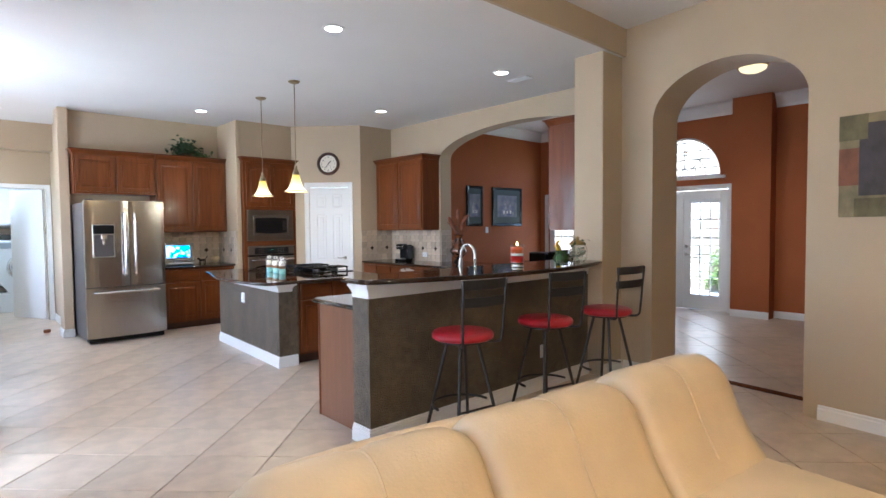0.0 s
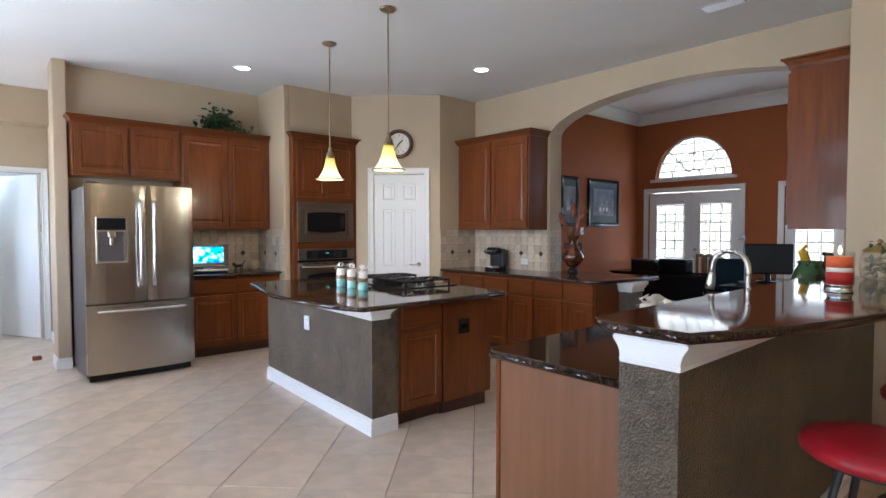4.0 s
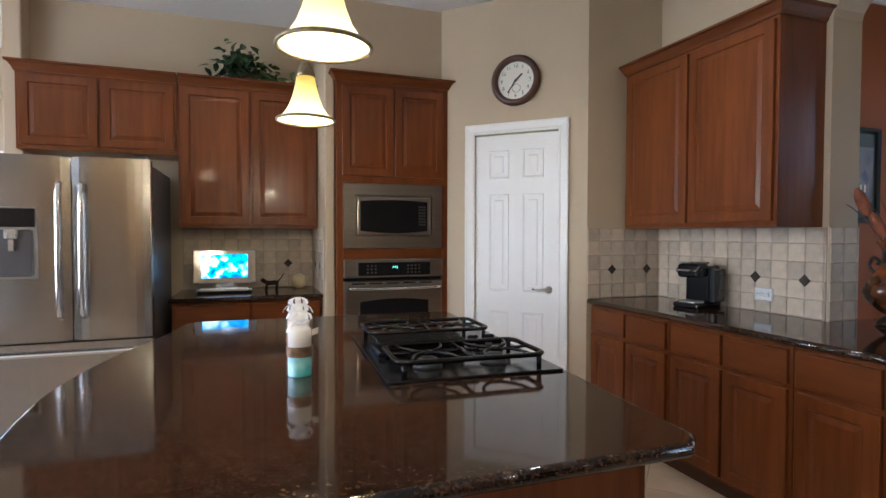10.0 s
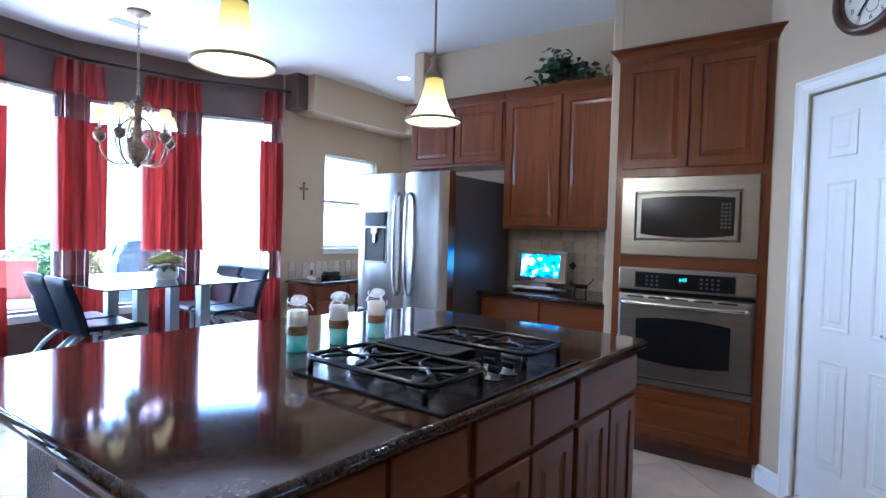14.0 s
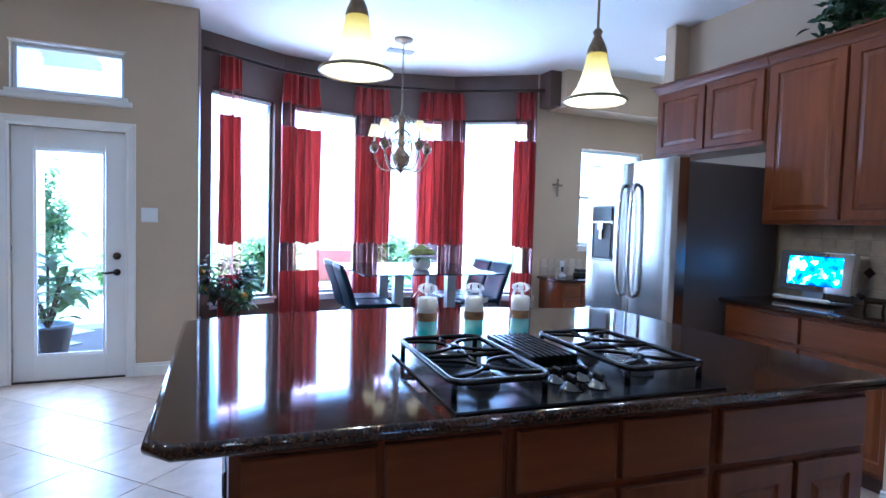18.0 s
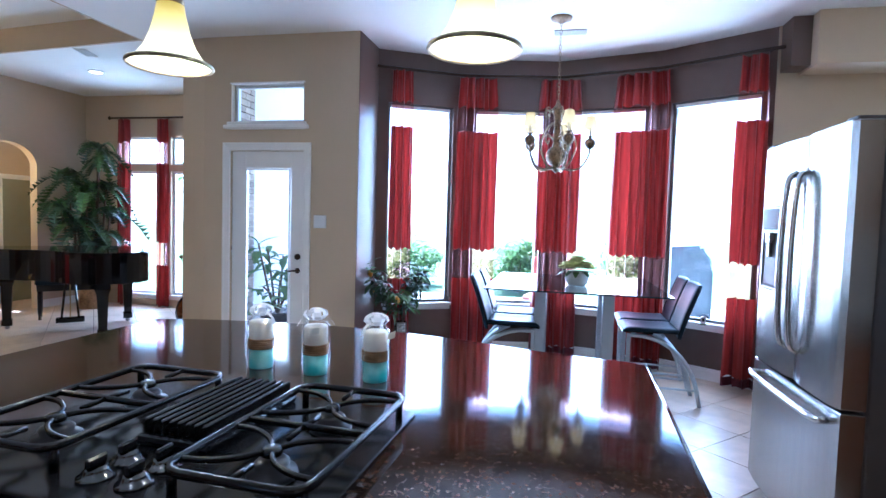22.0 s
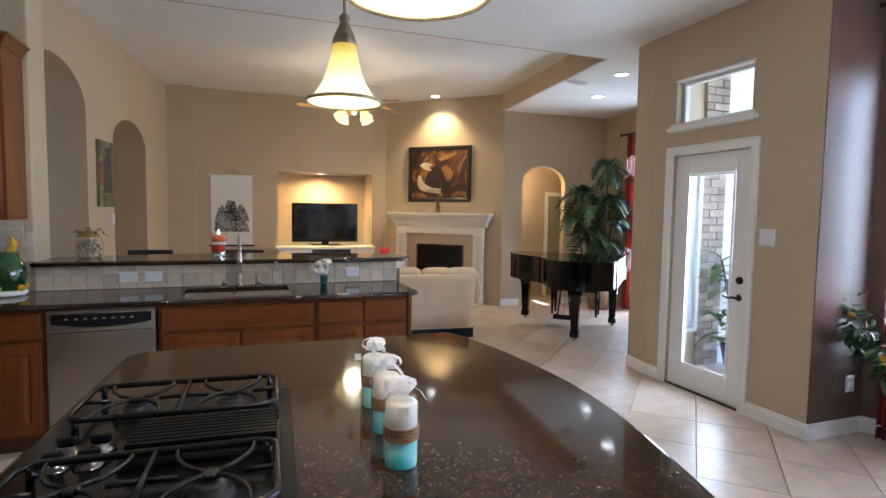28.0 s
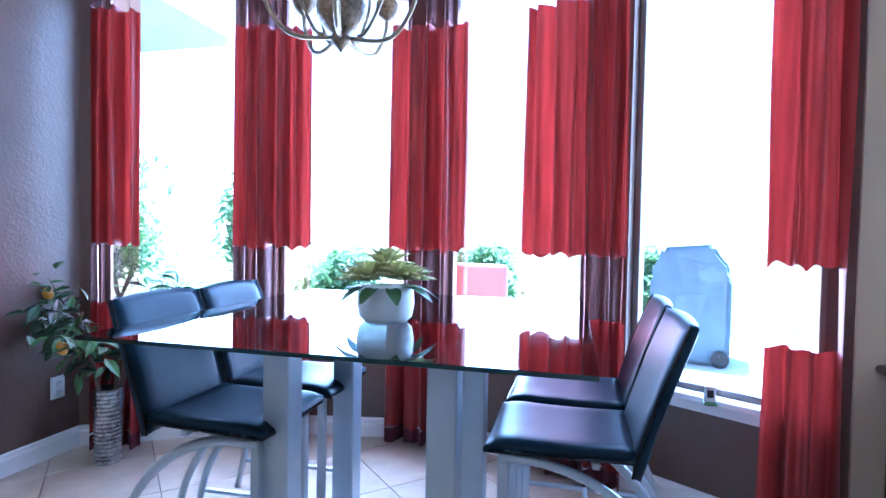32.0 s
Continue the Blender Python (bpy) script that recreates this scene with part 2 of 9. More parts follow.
M["wood_end"] = mat("cherry_veneer_panel", (0.19, 0.076, 0.029), 0.36, var=0.12, scale=6, stretch=(5, 5, 0.5), coat=0.15)
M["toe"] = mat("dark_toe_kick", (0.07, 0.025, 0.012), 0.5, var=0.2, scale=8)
M["granite"] = granite("dark_brown_granite")
M["steel"] = mat("brushed_stainless_steel", (0.41, 0.39, 0.36), 0.22, metal=1.0, var=0.05, scale=9, bump=0.02, bscale=120, stretch=(20, 20, 0.25))
M["steel_h"] = mat("brushed_stainless_across", (0.31, 0.285, 0.25), 0.33, metal=1.0, var=0.07, scale=9, stretch=(0.25, 20, 20))
M["chrome"] = mat("chrome", (0.72, 0.72, 0.72), 0.10, metal=1.0, var=0.03)
M["nickel"] = mat("satin_nickel", (0.52, 0.49, 0.44), 0.28, metal=1.0, var=0.06)
M["silver"] = mat("silver_painted_metal", (0.42, 0.46, 0.50), 0.35, metal=0.6, var=0.06, scale=10)
M["fridge_side"] = mat("grey_fridge_side", (0.085, 0.075, 0.072), 0.36, var=0.08, spec=0.25, bump=0.1, bscale=300)
M["black"] = mat("black_plastic", (0.010, 0.010, 0.011), 0.16, var=0.1, spec=0.25)
M["iron"] = mat("black_cast_iron", (0.007, 0.0065, 0.006), 0.20, var=0.2, scale=20, bump=0.15, bscale=200, spec=0.28)
M["black_metal"] = mat("black_powder_coated_metal", (0.016, 0.016, 0.018), 0.38, var=0.15, scale=20)
M["lacquer"] = mat("black_piano_lacquer", (0.004, 0.004, 0.005), 0.06, var=0.1, spec=0.32)
# the blue in this black is painted in for the sky's sheen
M["black_leather"] = mat("black_leather", (0.008, 0.020, 0.034), 0.40, var=0.2, scale=12, bump=0.10, bscale=140, spec=0.16)
M["red_vinyl"] = mat("red_vinyl", (0.42, 0.012, 0.025), 0.34, var=0.12, scale=8, bump=0.15, bscale=160)
M["cream_leather"] = mat("cream_leather", (0.66, 0.53, 0.37), 0.36, var=0.08, scale=6, bump=0.3, bscale=90)
M["splash"] = mat("travertine_tile", (0.60, 0.50, 0.38), 0.42, var=0.20, scale=14, bump=0.5, bscale=40, rand=0.4)
M["splash_dot"] = mat("dark_metal_accent_tile", (0.05, 0.035, 0.025), 0.35, metal=0.4, var=0.2)
M["splash_grout"] = mat("pale_grout", (0.40, 0.34, 0.27), 0.9, var=0.1, scale=20)
M["glass"] = glass("window_glass")
M["table_glass"] = glass("tabletop_glass", (0.38, 0.43, 0.43), 0.01, 0.3, 2.6)
M["glass_edge"] = mat("green_glass_edge", (0.012, 0.035, 0.035), 0.08, var=0.05, coat=0.6)
M["mirror"] = mat("mirror_glass", (0.85, 0.85, 0.85), 0.02, metal=1.0, var=0.0)
M["paint_frame"] = mat("window_frame_bronze", (0.20, 0.19, 0.17), 0.4, metal=0.3, var=0.08)
M["vinyl_white"] = mat("white_vinyl", (0.74, 0.75, 0.75), 0.35, var=0.02)
M["curtain"] = mat("red_satin_curtain", (0.29, 0.022, 0.018), 0.34, var=0.32, scale=5, stretch=(6, 6, 0.5), sheen=0.1, through_light=0.22)
M["curtain_dark"] = mat("dark_maroon_satin", (0.10, 0.012, 0.025), 0.38, var=0.12, scale=7, stretch=(8, 8, 0.4), sheen=0.15, through_light=0.3)
M["sheer"] = glass("pink_sheer_voile", (0.85, 0.52, 0.50), 0.6, 0.02)
M["grass"] = mat("lawn_grass", (0.09, 0.14, 0.035), 0.9, var=0.3, scale=4, bump=0.6, bscale=60)
M["concrete"] = mat("patio_concrete", (0.42, 0.40, 0.37), 0.8, var=0.1, scale=4, bump=0.3, bscale=60)
M["pale_stone"] = mat("pale_limestone_brick", (0.44, 0.39, 0.31), 0.8, var=0.2, scale=5, bump=0.5, bscale=50, rand=0.3)
M["leaf"] = mat("green_leaf", (0.075, 0.15, 0.035), 0.45, var=0.35, scale=9, rand=0.3)
# leaf green lightened: bright daylight is put into its colour
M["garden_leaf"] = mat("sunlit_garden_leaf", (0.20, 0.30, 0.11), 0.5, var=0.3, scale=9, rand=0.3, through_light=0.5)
M["sink_steel"] = mat("satin_sink_steel", (0.50, 0.47, 0.42), 0.34, metal=1.0, var=0.06, scale=12)
M["leaf_dark"] = mat("dark_green_leaf", (0.025, 0.06, 0.018), 0.42, var=0.35, scale=9, rand=0.3)
M["bark"] = mat("brown_bark", (0.12, 0.075, 0.045), 0.8, var=0.25, scale=20, bump=0.5)
M["oil"] = mat("oil_rubbed_bronze", (0.045, 0.028, 0.018), 0.35, metal=0.7, var=0.25, scale=25)
M["gold"] = mat("antique_gold_resin", (0.26, 0.17, 0.09), 0.4, metal=0.4, var=0.6, scale=70, bump=1.0, bscale=110)
M["dark_chrome"] = mat("dark_chrome", (0.10, 0.10, 0.10), 0.15, metal=1.0, var=0.1)

# ---- geometry ----
def bm_new():
    return bmesh.new()


def box(bm, x0, y0, z0, x1, y1, z1, bev=0.0, seg=1):
    vs = [bm.verts.new((x, y, z)) for x in (x0, x1) for y in (y0, y1) for z in (z0, z1)]
    fs = [bm.faces.new([vs[i] for i in f]) for f in ((0, 1, 3, 2), (4, 6, 7, 5), (0, 4, 5, 1), (2, 3, 7, 6), (0, 2, 6, 4), (1, 5, 7, 3))]
    if bev:
        edges = list({e for f in fs for e in f.edges})
        bmesh.ops.bevel(bm, geom=edges, offset=bev, segments=seg, affect="EDGES", profile=0.5)
    return bm


def prism(bm, poly, z0, z1, bev=0.0, seg=2):
    lo = [bm.verts.new((x, y, z0)) for x, y in poly]
    hi = [bm.verts.new((x, y, z1)) for x, y in poly]
    top, bottom = bm.faces.new(hi), bm.faces.new(lo[::-1])
    k = len(poly)
    for i in range(k):
        bm.faces.new((lo[i], lo[(i + 1) % k], hi[(i + 1) % k], hi[i]))
    if bev:
        bmesh.ops.bevel(bm, geom=list(top.edges) + list(bottom.edges), offset=bev, segments=seg, affect="EDGES", profile=0.5)
    return bm


def lathe(bm, profile, segs=20, at=(0, 0, 0), squash=1.0):
    rings = []
    for r, z in profile:
        rings.append([bm.verts.new((at[0] + r * math.cos(2 * math.pi * i / segs), at[1] + squash * r * math.sin(2 * math.pi * i / segs), at[2] + z)) for i in range(segs)])
    for a, b in zip(rings, rings[1:]):
        for i in range(segs):
            bm.faces.new((a[i], a[(i + 1) % segs], b[(i + 1) % segs], b[i]))
    (r0, z0), (r1, z1) = profile[0], profile[-1]
    if min(r0, r1) > 1e-5 and abs(r0 - r1) < 0.03 and abs(z0 - z1) < 0.02:
        if abs(r0 - r1) + abs(z0 - z1) > 1e-6:
            for i in range(segs):
                bm.faces.new((rings[-1][i], rings[-1][(i + 1) % segs], rings[0][(i + 1) % segs], rings[0][i]))
        return bm
    if profile[0][0] > 1e-5:
        bm.faces.new(rings[0][::-1])
    if profile[-1][0] > 1e-5:
        bm.faces.new(rings[-1])
    return bm


def tube(bm, pts, r, segs=8, closed=False, squash=1.0):
    pts = [Vector(p) for p in pts]
    k = len(pts)
    radii = r if isinstance(r, (list, tuple)) else [r] * k
    rings, side = [], None
    for i, p in enumerate(pts):
        a = pts[(i - 1) % k] if closed or i else p
        b = pts[(i + 1) % k] if closed or i < k - 1 else p
        d = (b - a).normalized()
        if side is None:
            side = d.orthogonal().normalized()
        side = (side - d * side.dot(d))
        side = side.normalized() if side.length > 1e-6 else d.orthogonal().normalized()
        up = d.cross(side)
        rings.append([bm.verts.new(p + radii[i] * (math.cos(2 * math.pi * j / segs) * side + squash * math.sin(2 * math.pi * j / segs) * up)) for j in range(segs)])
    for i in range(k if closed else k - 1):
        a, b = rings[i], rings[(i + 1) % k]
        for j in range(segs):
            bm.faces.new((a[j], a[(j + 1) % segs], b[(j + 1) % segs], b[j]))
    if not closed:
        bm.faces.new(rings[0][::-1])
        bm.faces.new(rings[-1])
    return bm


def curve_pts(ctrl, n=8):
    """Catmull-Rom through the control points."""
    c = [Vector(p) for p in ctrl]
    c = [2 * c[0] - c[1]] + c + [2 * c[-1] - c[-2]]
    out = []
    for i in range(1, len(c) - 2):
        p0, p1, p2, p3 = c[i - 1 : i + 3]
        for j in range(n):
            t = j / n
            out.append(0.5 * (2 * p1 + (p2 - p0) * t + (2 * p0 - 5 * p1 + 4 * p2 - p3) * t * t + (3 * p1 - p0 - 3 * p2 + p3) * t ** 3))
    out.append(c[-2])
    return out


def ring_panel(bm, w, h, t, rings, z0=0.0, x0=0.0):
    """A slab of width w, height h and thickness t, front face at -y shaped by rings of (inset, depth)."""
    def loop(i, y):
        return [bm.verts.new(p) for p in ((x0 + i, y, z0 + i), (x0 + w - i, y, z0 + i), (x0 + w - i, y, z0 + h - i), (x0 + i, y, z0 + h - i))]
    back = loop(0, t)
    prev = back
    for i, d in rings:
        cur = loop(i, d)
        for k in range(4):
            bm.faces.new((prev[k], prev[(k + 1) % 4], cur[(k + 1) % 4], cur[k]))
        prev = cur
    bm.faces.new(prev)
    bm.faces.new(back[::-1])
    return bm


RAISED = [(0.0, 0.003), (0.003, 0.0), (0.055, 0.0), (0.060, 0.008), (0.068, 0.008), (0.092, 0.002), (0.094, 0.002)]
SLAB = [(0.0, 0.004), (0.004, 0.0), (0.012, 0.0)]


def part(name, bm, material, parent=None, label="", smooth=False, at=None):
    me = bpy.data.meshes.new(name)
    bmesh.ops.recalc_face_normals(bm, faces=bm.faces)
    bm.to_mesh(me)
    bm.free()
    me.materials.append(material)
    if smooth:
        for p in me.polygons:
            p.use_smooth = True
    ob = new(name, me)
    if parent:
        ob.parent = parent
    if at is not None:
        ob.matrix_basis = at
    if label:
        ob["label"] = label
    return ob


def thing(name, label, category, m=None, group=""):
    ob = new(name)
    ob.empty_display_size = 0.1
    if m is not None:
        ob.matrix_basis = m
    return tagged(ob, label, category, group)


def structure(name, bm, material, label="", category=""):
    bmesh.ops.remove_doubles(bm, verts=bm.verts, dist=0.0002)
    return tagged(part(name, bm, material), label, category, "", "structure")


def shared(name, me, parent, m, label=""):
    ob = new(name, me)
    ob.parent, ob.matrix_basis = parent, m
    if label:
        ob["label"] = label
    return ob


def mesh_of(bm, material, smooth=False, name="piece"):
    me = bpy.data.meshes.new(name)
    bmesh.ops.recalc_face_normals(bm, faces=bm.faces)
    bm.to_mesh(me)
    bm.free()
    me.materials.append(material)
    if smooth:
        for p in me.polygons:
            p.use_smooth = True
    return me


def wall_panel(bm, p0, p1, thick, z0, z1, holes=()):
    """A wall from p0 to p1 (plan), thick to its left, with openings (u0, u1, low, high, rise): rise > 0 arches the head."""
    p0, p1 = Vector((*p0, 0)), Vector((*p1, 0))
    d = (p1 - p0)
    length = d.length
    d.normalize()
    side = Vector((-d.y, d.x, 0)) * thick
    cuts = {0.0, length}
    for u0, u1, lo, hi, rise in holes:
        cuts |= {u0, u1}
        if rise:
            cuts |= {u0 + (u1 - u0) * (0.5 - 0.5 * math.cos(math.pi * i / 28)) for i in range(29)}
    cuts = sorted(c for c in cuts if -1e-6 <= c <= length + 1e-6)

    def head(hole, u):
        u0, u1, lo, hi, rise = hole
        if not rise:
            return hi
        k = (2 * u - u0 - u1) / (u1 - u0)
        return hi + rise * math.sqrt(max(0.0, 1 - k * k))

    def slab(a, b, la, lb, ha, hb):
        if ha - la < 1e-4 and hb - lb < 1e-4:
            return
        q = []
        for u, lo, hi in ((a, la, ha), (b, lb, hb)):
            for off in (Vector(), side):
                base = p0 + d * u + off
                q += [bm.verts.new((base.x, base.y, lo)), bm.verts.new((base.x, base.y, hi))]
        for f in ((0, 4, 5, 1), (2, 3, 7, 6), (0, 2, 6, 4), (1, 5, 7, 3), (0, 1, 3, 2), (4, 6, 7, 5)):
            bm.faces.new([q[i] for i in f])

    for a, b in zip(cuts, cuts[1:]):
        if b - a < 1e-6:
            continue
        mid = (a + b) / 2
        over = sorted((h for h in holes if h[0] < mid < h[1]), key=lambda h: h[2])
        la = lb = z0
        for h in over:
            slab(a, b, la, lb, h[2], h[2])
            la, lb = head(h, a), head(h, b)
        slab(a, b, la, lb, z1, z1)
    return bm


def arc_between(a, b, bulge, n=16):
    """Points from a to b bowed to the left by bulge."""
    a, b = Vector(a), Vector(b)
    d = b - a
    s = Vector((-d.y, d.x)).normalized()
    return [tuple(a + d * (i / n) + s * bulge * (1 - (2 * i / n - 1) ** 2)) for i in range(n + 1)]


# ---- setting ----
CEIL, LCEIL, OCEIL = 3.11, 3.37, 3.43
BAY = [(-1.08, 4.775), (-1.53, 5.58), (-1.72, 6.56), (-1.46, 7.54), (-0.90, 8.38)]


def walls():
    w = bm_new()
    wall_panel(w, (3.0, 8.70), (0.965, 8.70), -0.15, 0, CEIL)
    structure("wall_kitchen_north", w, M["wall"], "tan painted kitchen wall behind the refrigerator", "wall")
    w = bm_new()
    box(w, 0.845, 8.54, 0, 0.965, 8.85, CEIL, 0.012, 2)
    box(w, 0.975, 8.85, 0, 1.10, 10.45, CEIL)
    structure("wall_refrigerator_stub", w, M["wall"], "tan painted wall end beside the refrigerator", "wall")
    w = bm_new()
    box(w, 3.0, 7.95, 0, 3.07, 8.85, CEIL, 0.01, 2)
    box(w, 3.07, 7.95, 2.56, 3.98, 8.85, CEIL)
    box(w, 3.07, 8.60, 0, 3.98, 8.85, 2.56)
    structure("wall_oven_recess", w, M["wall"], "tan painted wall around the oven cabinet", "wall")
    w = bm_new()
    wall_panel(w, (3.90, 7.92), (4.70, 7.12), 0.12, 0, CEIL, [(0.285, 0.925, 0, 2.12, 0)])
    structure("wall_pantry", w, M["wall"], "tan painted angled wall with the pantry door", "wall")
    w = bm_new()
    wall_panel(w, (4.70, 7.12), (5.55, 7.12), 0.12, 0, CEIL)
    structure("wall_coffee_corner", w, M["wall"], "tan painted wall beside the pantry", "wall")
    w = bm_new()
    wall_panel(w, (5.33, 7.24), (5.33, 2.47), 0.22, 0, CEIL, [(7.24 - 5.88, 7.24 - 2.98, 0, 2.50, 0.36)])
    structure("wall_kitchen_arch", w, M["wall"], "tan wall with a wide flat arch into the study", "wall")
    w = bm_new()
    box(w, 4.35, 2.50, 0, 5.33, 2.82, CEIL, 0.012, 2)
    structure("wall_bar_stub", w, M["wall"], "tan painted wall end beside the raised bar", "wall")
    w = bm_new()
    wall_panel(w, (4.70, 2.50), (4.085, -2.12), 0.40, 0, LCEIL, [(0.345, 1.645, 0, 2.43, 0.42), (2.34, 3.50, 0, 2.24, 0.32)])
    structure("wall_living_east", w, M["wall"], "tan living room wall with two arched openings", "wall")
    w = bm_new()
    wall_panel(w, (5.6, -2.06), (0.66, -2.06), 0.15, 0, LCEIL, [(5.6 - 2.485, 5.6 - 0.91, 0.90, 2.13, 0)])
    box(w, 3.72, -2.06, 0, 4.13, -1.98, LCEIL)
    structure("wall_living_south", w, M["wall"], "tan living room wall with a television niche", "wall")
    w = bm_new()
    box(w, 0.805, -2.68, 0.80, 0.91, -2.21, 2.23)
    box(w, 2.485, -2.68, 0.80, 2.585, -2.21, 2.23)
    box(w, 0.805, -2.78, 0.80, 2.585, -2.68, 2.23)
    box(w, 0.91, -2.68, 2.13, 2.485, -2.21, 2.23)
    structure("wall_niche", w, M["wall"], "tan painted recess for the television", "wall")
    w = bm_new()
    wall_panel(w, (0.66, -2.06), (-0.87, -0.53), 0.15, 0, LCEIL)
    structure("wall_fireplace", w, M["wall"], "tan angled wall above the fireplace", "wall")
    w = bm_new()
    wall_panel(w, (-0.87, -0.53), (-2.76, -0.46), 0.12, 0, CEIL, [(0.34, 1.12, 0, 1.97, 0.30)])
    structure("wall_alcove_south", w, M["wall"], "tan alcove wall with a small arched doorway", "wall")
    w = bm_new()
    wall_panel(w, (-2.76, -0.46), (-2.76, 3.09), 0.15, 0, CEIL, [(0.72, 1.36, 0.17, 2.0, 0), (0.72, 1.36, 2.09, 2.50, 0), (1.48, 2.12, 0.17, 2.0, 0), (1.48, 2.12, 2.09, 2.50, 0)])
    structure("wall_alcove_west", w, M["wall"], "tan alcove wall with tall windows", "wall")
    w = bm_new()
    wall_panel(w, (-2.76, 2.90), (-0.80, 2.90), 0.19, 0, CEIL)
    structure("wall_alcove_north", w, M["wall"], "tan painted alcove wall", "wall")
    w = bm_new()
    prism(w, [(-0.80, 2.90), (-0.60, 2.90), (-0.56, 3.17), (-0.56, 3.24), (-0.71, 3.24), (-0.71, 3.09), (-0.80, 3.09)], 0, CEIL)
    wall_panel(w, (-0.56, 3.24), (-0.56, 4.771), 0.15, 0, CEIL, [(0.22, 0.995, 0, 2.02, 0), (0.225, 0.985, 2.29, 2.66, 0)])
    structure("wall_garden_door", w, M["wall"], "tan wall with the glazed garden door", "wall")
    w = bm_new()
    box(w, -1.12, 4.645, 0, -0.713, 4.779, CEIL)
    box(w, -0.713, 4.773, 0, -0.563, 4.779, CEIL)
    for a, b in zip(BAY, BAY[1:]):
        length = (Vector(b) - Vector(a)).length
        wall_panel(w, a, b, 0.14, 0, CEIL, [(0.11, length - 0.11, 0.52, 2.59, 0)])
    box(w, -0.92, 8.38, 2.72, -0.68, 8.52, CEIL)
    structure("wall_bay", w, M["brown_wall"], "dark brown painted bay wall with tall windows", "wall")
    w = bm_new()
    wall_panel(w, (-0.90, 8.36), (-0.90, 10.57), 0.15, 0, CEIL, [(0.64, 1.58, 1.13, 2.31, 0)])
    structure("wall_hall_west", w, M["wall"], "tan wall with the desk window", "wall")
    w = bm_new()
    wall_panel(w, (-0.90, 10.45), (1.10, 10.45), 0.12, 0, CEIL, [(0.995, 1.80, 0, 2.12, 0)])
    structure("wall_hall_north", w, M["wall"], "tan wall with the laundry doorway", "wall")
    w = bm_new()
    box(w, -0.90, 8.52, 2.70, -0.56, 10.45, CEIL)
    box(w, -0.56, 10.12, 2.70, 0.975, 10.45, CEIL)
    structure("soffit", w, M["wall"], "tan boxed soffit above the desk", "soffit")
    w = bm_new()
    wall_panel(w, (-1.05, 10.57), (-1.05, 12.9), 0.1, 0, 2.6)
    wall_panel(w, (1.9, 12.9), (1.9, 10.57), 0.1, 0, 2.6)
    wall_panel(w, (-1.15, 12.8), (2.0, 12.8), 0.1, 0, 2.6)
    box(w, -1.15, 10.57, 2.5, 2.0, 12.9, 2.6)
    box(w, 1.10, 10.45, 0, 2.0, 10.57, 2.6)
    box(w, -1.15, 10.45, 0, -1.05, 10.57, 2.6)
    structure("wall_laundry", w, M["door_white"], "white painted laundry room walls", "wall")
    w = bm_new()
    wall_panel(w, (5.42, 6.87), (9.28, 6.87), 0.15, 0, OCEIL)
    structure("wall_study_north", w, M["orange_wall"], "terracotta painted study wall", "wall")
    w = bm_new()
    wall_panel(w, (9.13, 6.87), (9.13, -0.6), 0.15, 0, OCEIL, [(0.21, 1.69, 0, 2.06, 0), (0.33, 1.57, 2.27, 2.27, 0.68), (2.30, 3.78, 0, 2.06, 0), (2.42, 3.66, 2.27, 2.27, 0.68)])
    box(w, 8.88, 2.40, 0, 9.13, 2.95, OCEIL)
    structure("wall_study_east", w, M["orange_wall"], "terracotta wall with french doors and half-round windows", "wall")
    w = bm_new()
    wall_panel(w, (9.28, -0.5), (4.95, -0.5), 0.12, 0, OCEIL)
    box(w, 5.554, 2.42, 2.9, 5.56, 6.87, OCEIL)
    box(w, 5.12, -0.5, 3.40, 5.15, 2.42, OCEIL)
    box(w, 5.0, 2.44, 3.11, 5.554, 2.47, OCEIL)
    structure("wall_study_south", w, M["orange_wall"], "terracotta painted foyer walls", "wall")
    w = bm_new()
    wall_panel(w, (5.4, 0.36), (4.84, 0.36), 0.12, 0, OCEIL)
    wall_panel(w, (5.3, -2.10), (5.3, 0.24), 0.12, 0, OCEIL)
    structure("wall_bedroom_hall", w, M["wall"], "tan passage walls behind the second arch", "wall")
    # ceilings
    w = bm_new()
    prism(w, [(-0.56, 2.48), (5.55, 2.48), (5.55, 8.9), (3.0, 8.9), (1.10, 8.9), (1.10, 10.57), (-1.05, 10.57), (-1.05, 8.36), (-1.5, 7.7), (-1.9, 6.6), (-1.7, 5.5), (-1.25, 4.6), (-0.6, 4.6), (-0.6, 3.05), (-2.91, 3.09), (-2.91, -0.61), (-0.87, -0.53)], CEIL, CEIL + 0.04)
    structure("ceiling_kitchen", w, M["ceiling"], "white textured kitchen ceiling", "ceiling")
    w = bm_new()
    prism(w, [(-0.56, 2.48), (-0.87, -0.53), (0.66, -2.06), (5.4, -2.26), (5.4, 0.24), (4.95, 0.34), (4.95, 2.48)], LCEIL, LCEIL + 0.04)
    structure("ceiling_living", w, M["ceiling"], "white raised living room ceiling", "ceiling")
    w = bm_new()
    wall_panel(w, (4.72, 2.48), (-0.56, 2.48), 0.03, CEIL + 0.001, LCEIL)
    wall_panel(w, (-0.56, 2.48), (-0.87, -0.53), 0.03, CEIL + 0.001, LCEIL)
    structure("ceiling_step", w, M["wall"], "tan painted step up to the raised ceiling", "trim")
    w = bm_new()
    box(w, 4.7, -0.6, OCEIL, 9.3, 7.1, OCEIL + 0.04)
    structure("ceiling_study", w, M["ceiling"], "white study ceiling", "ceiling")
    w = bm_new()
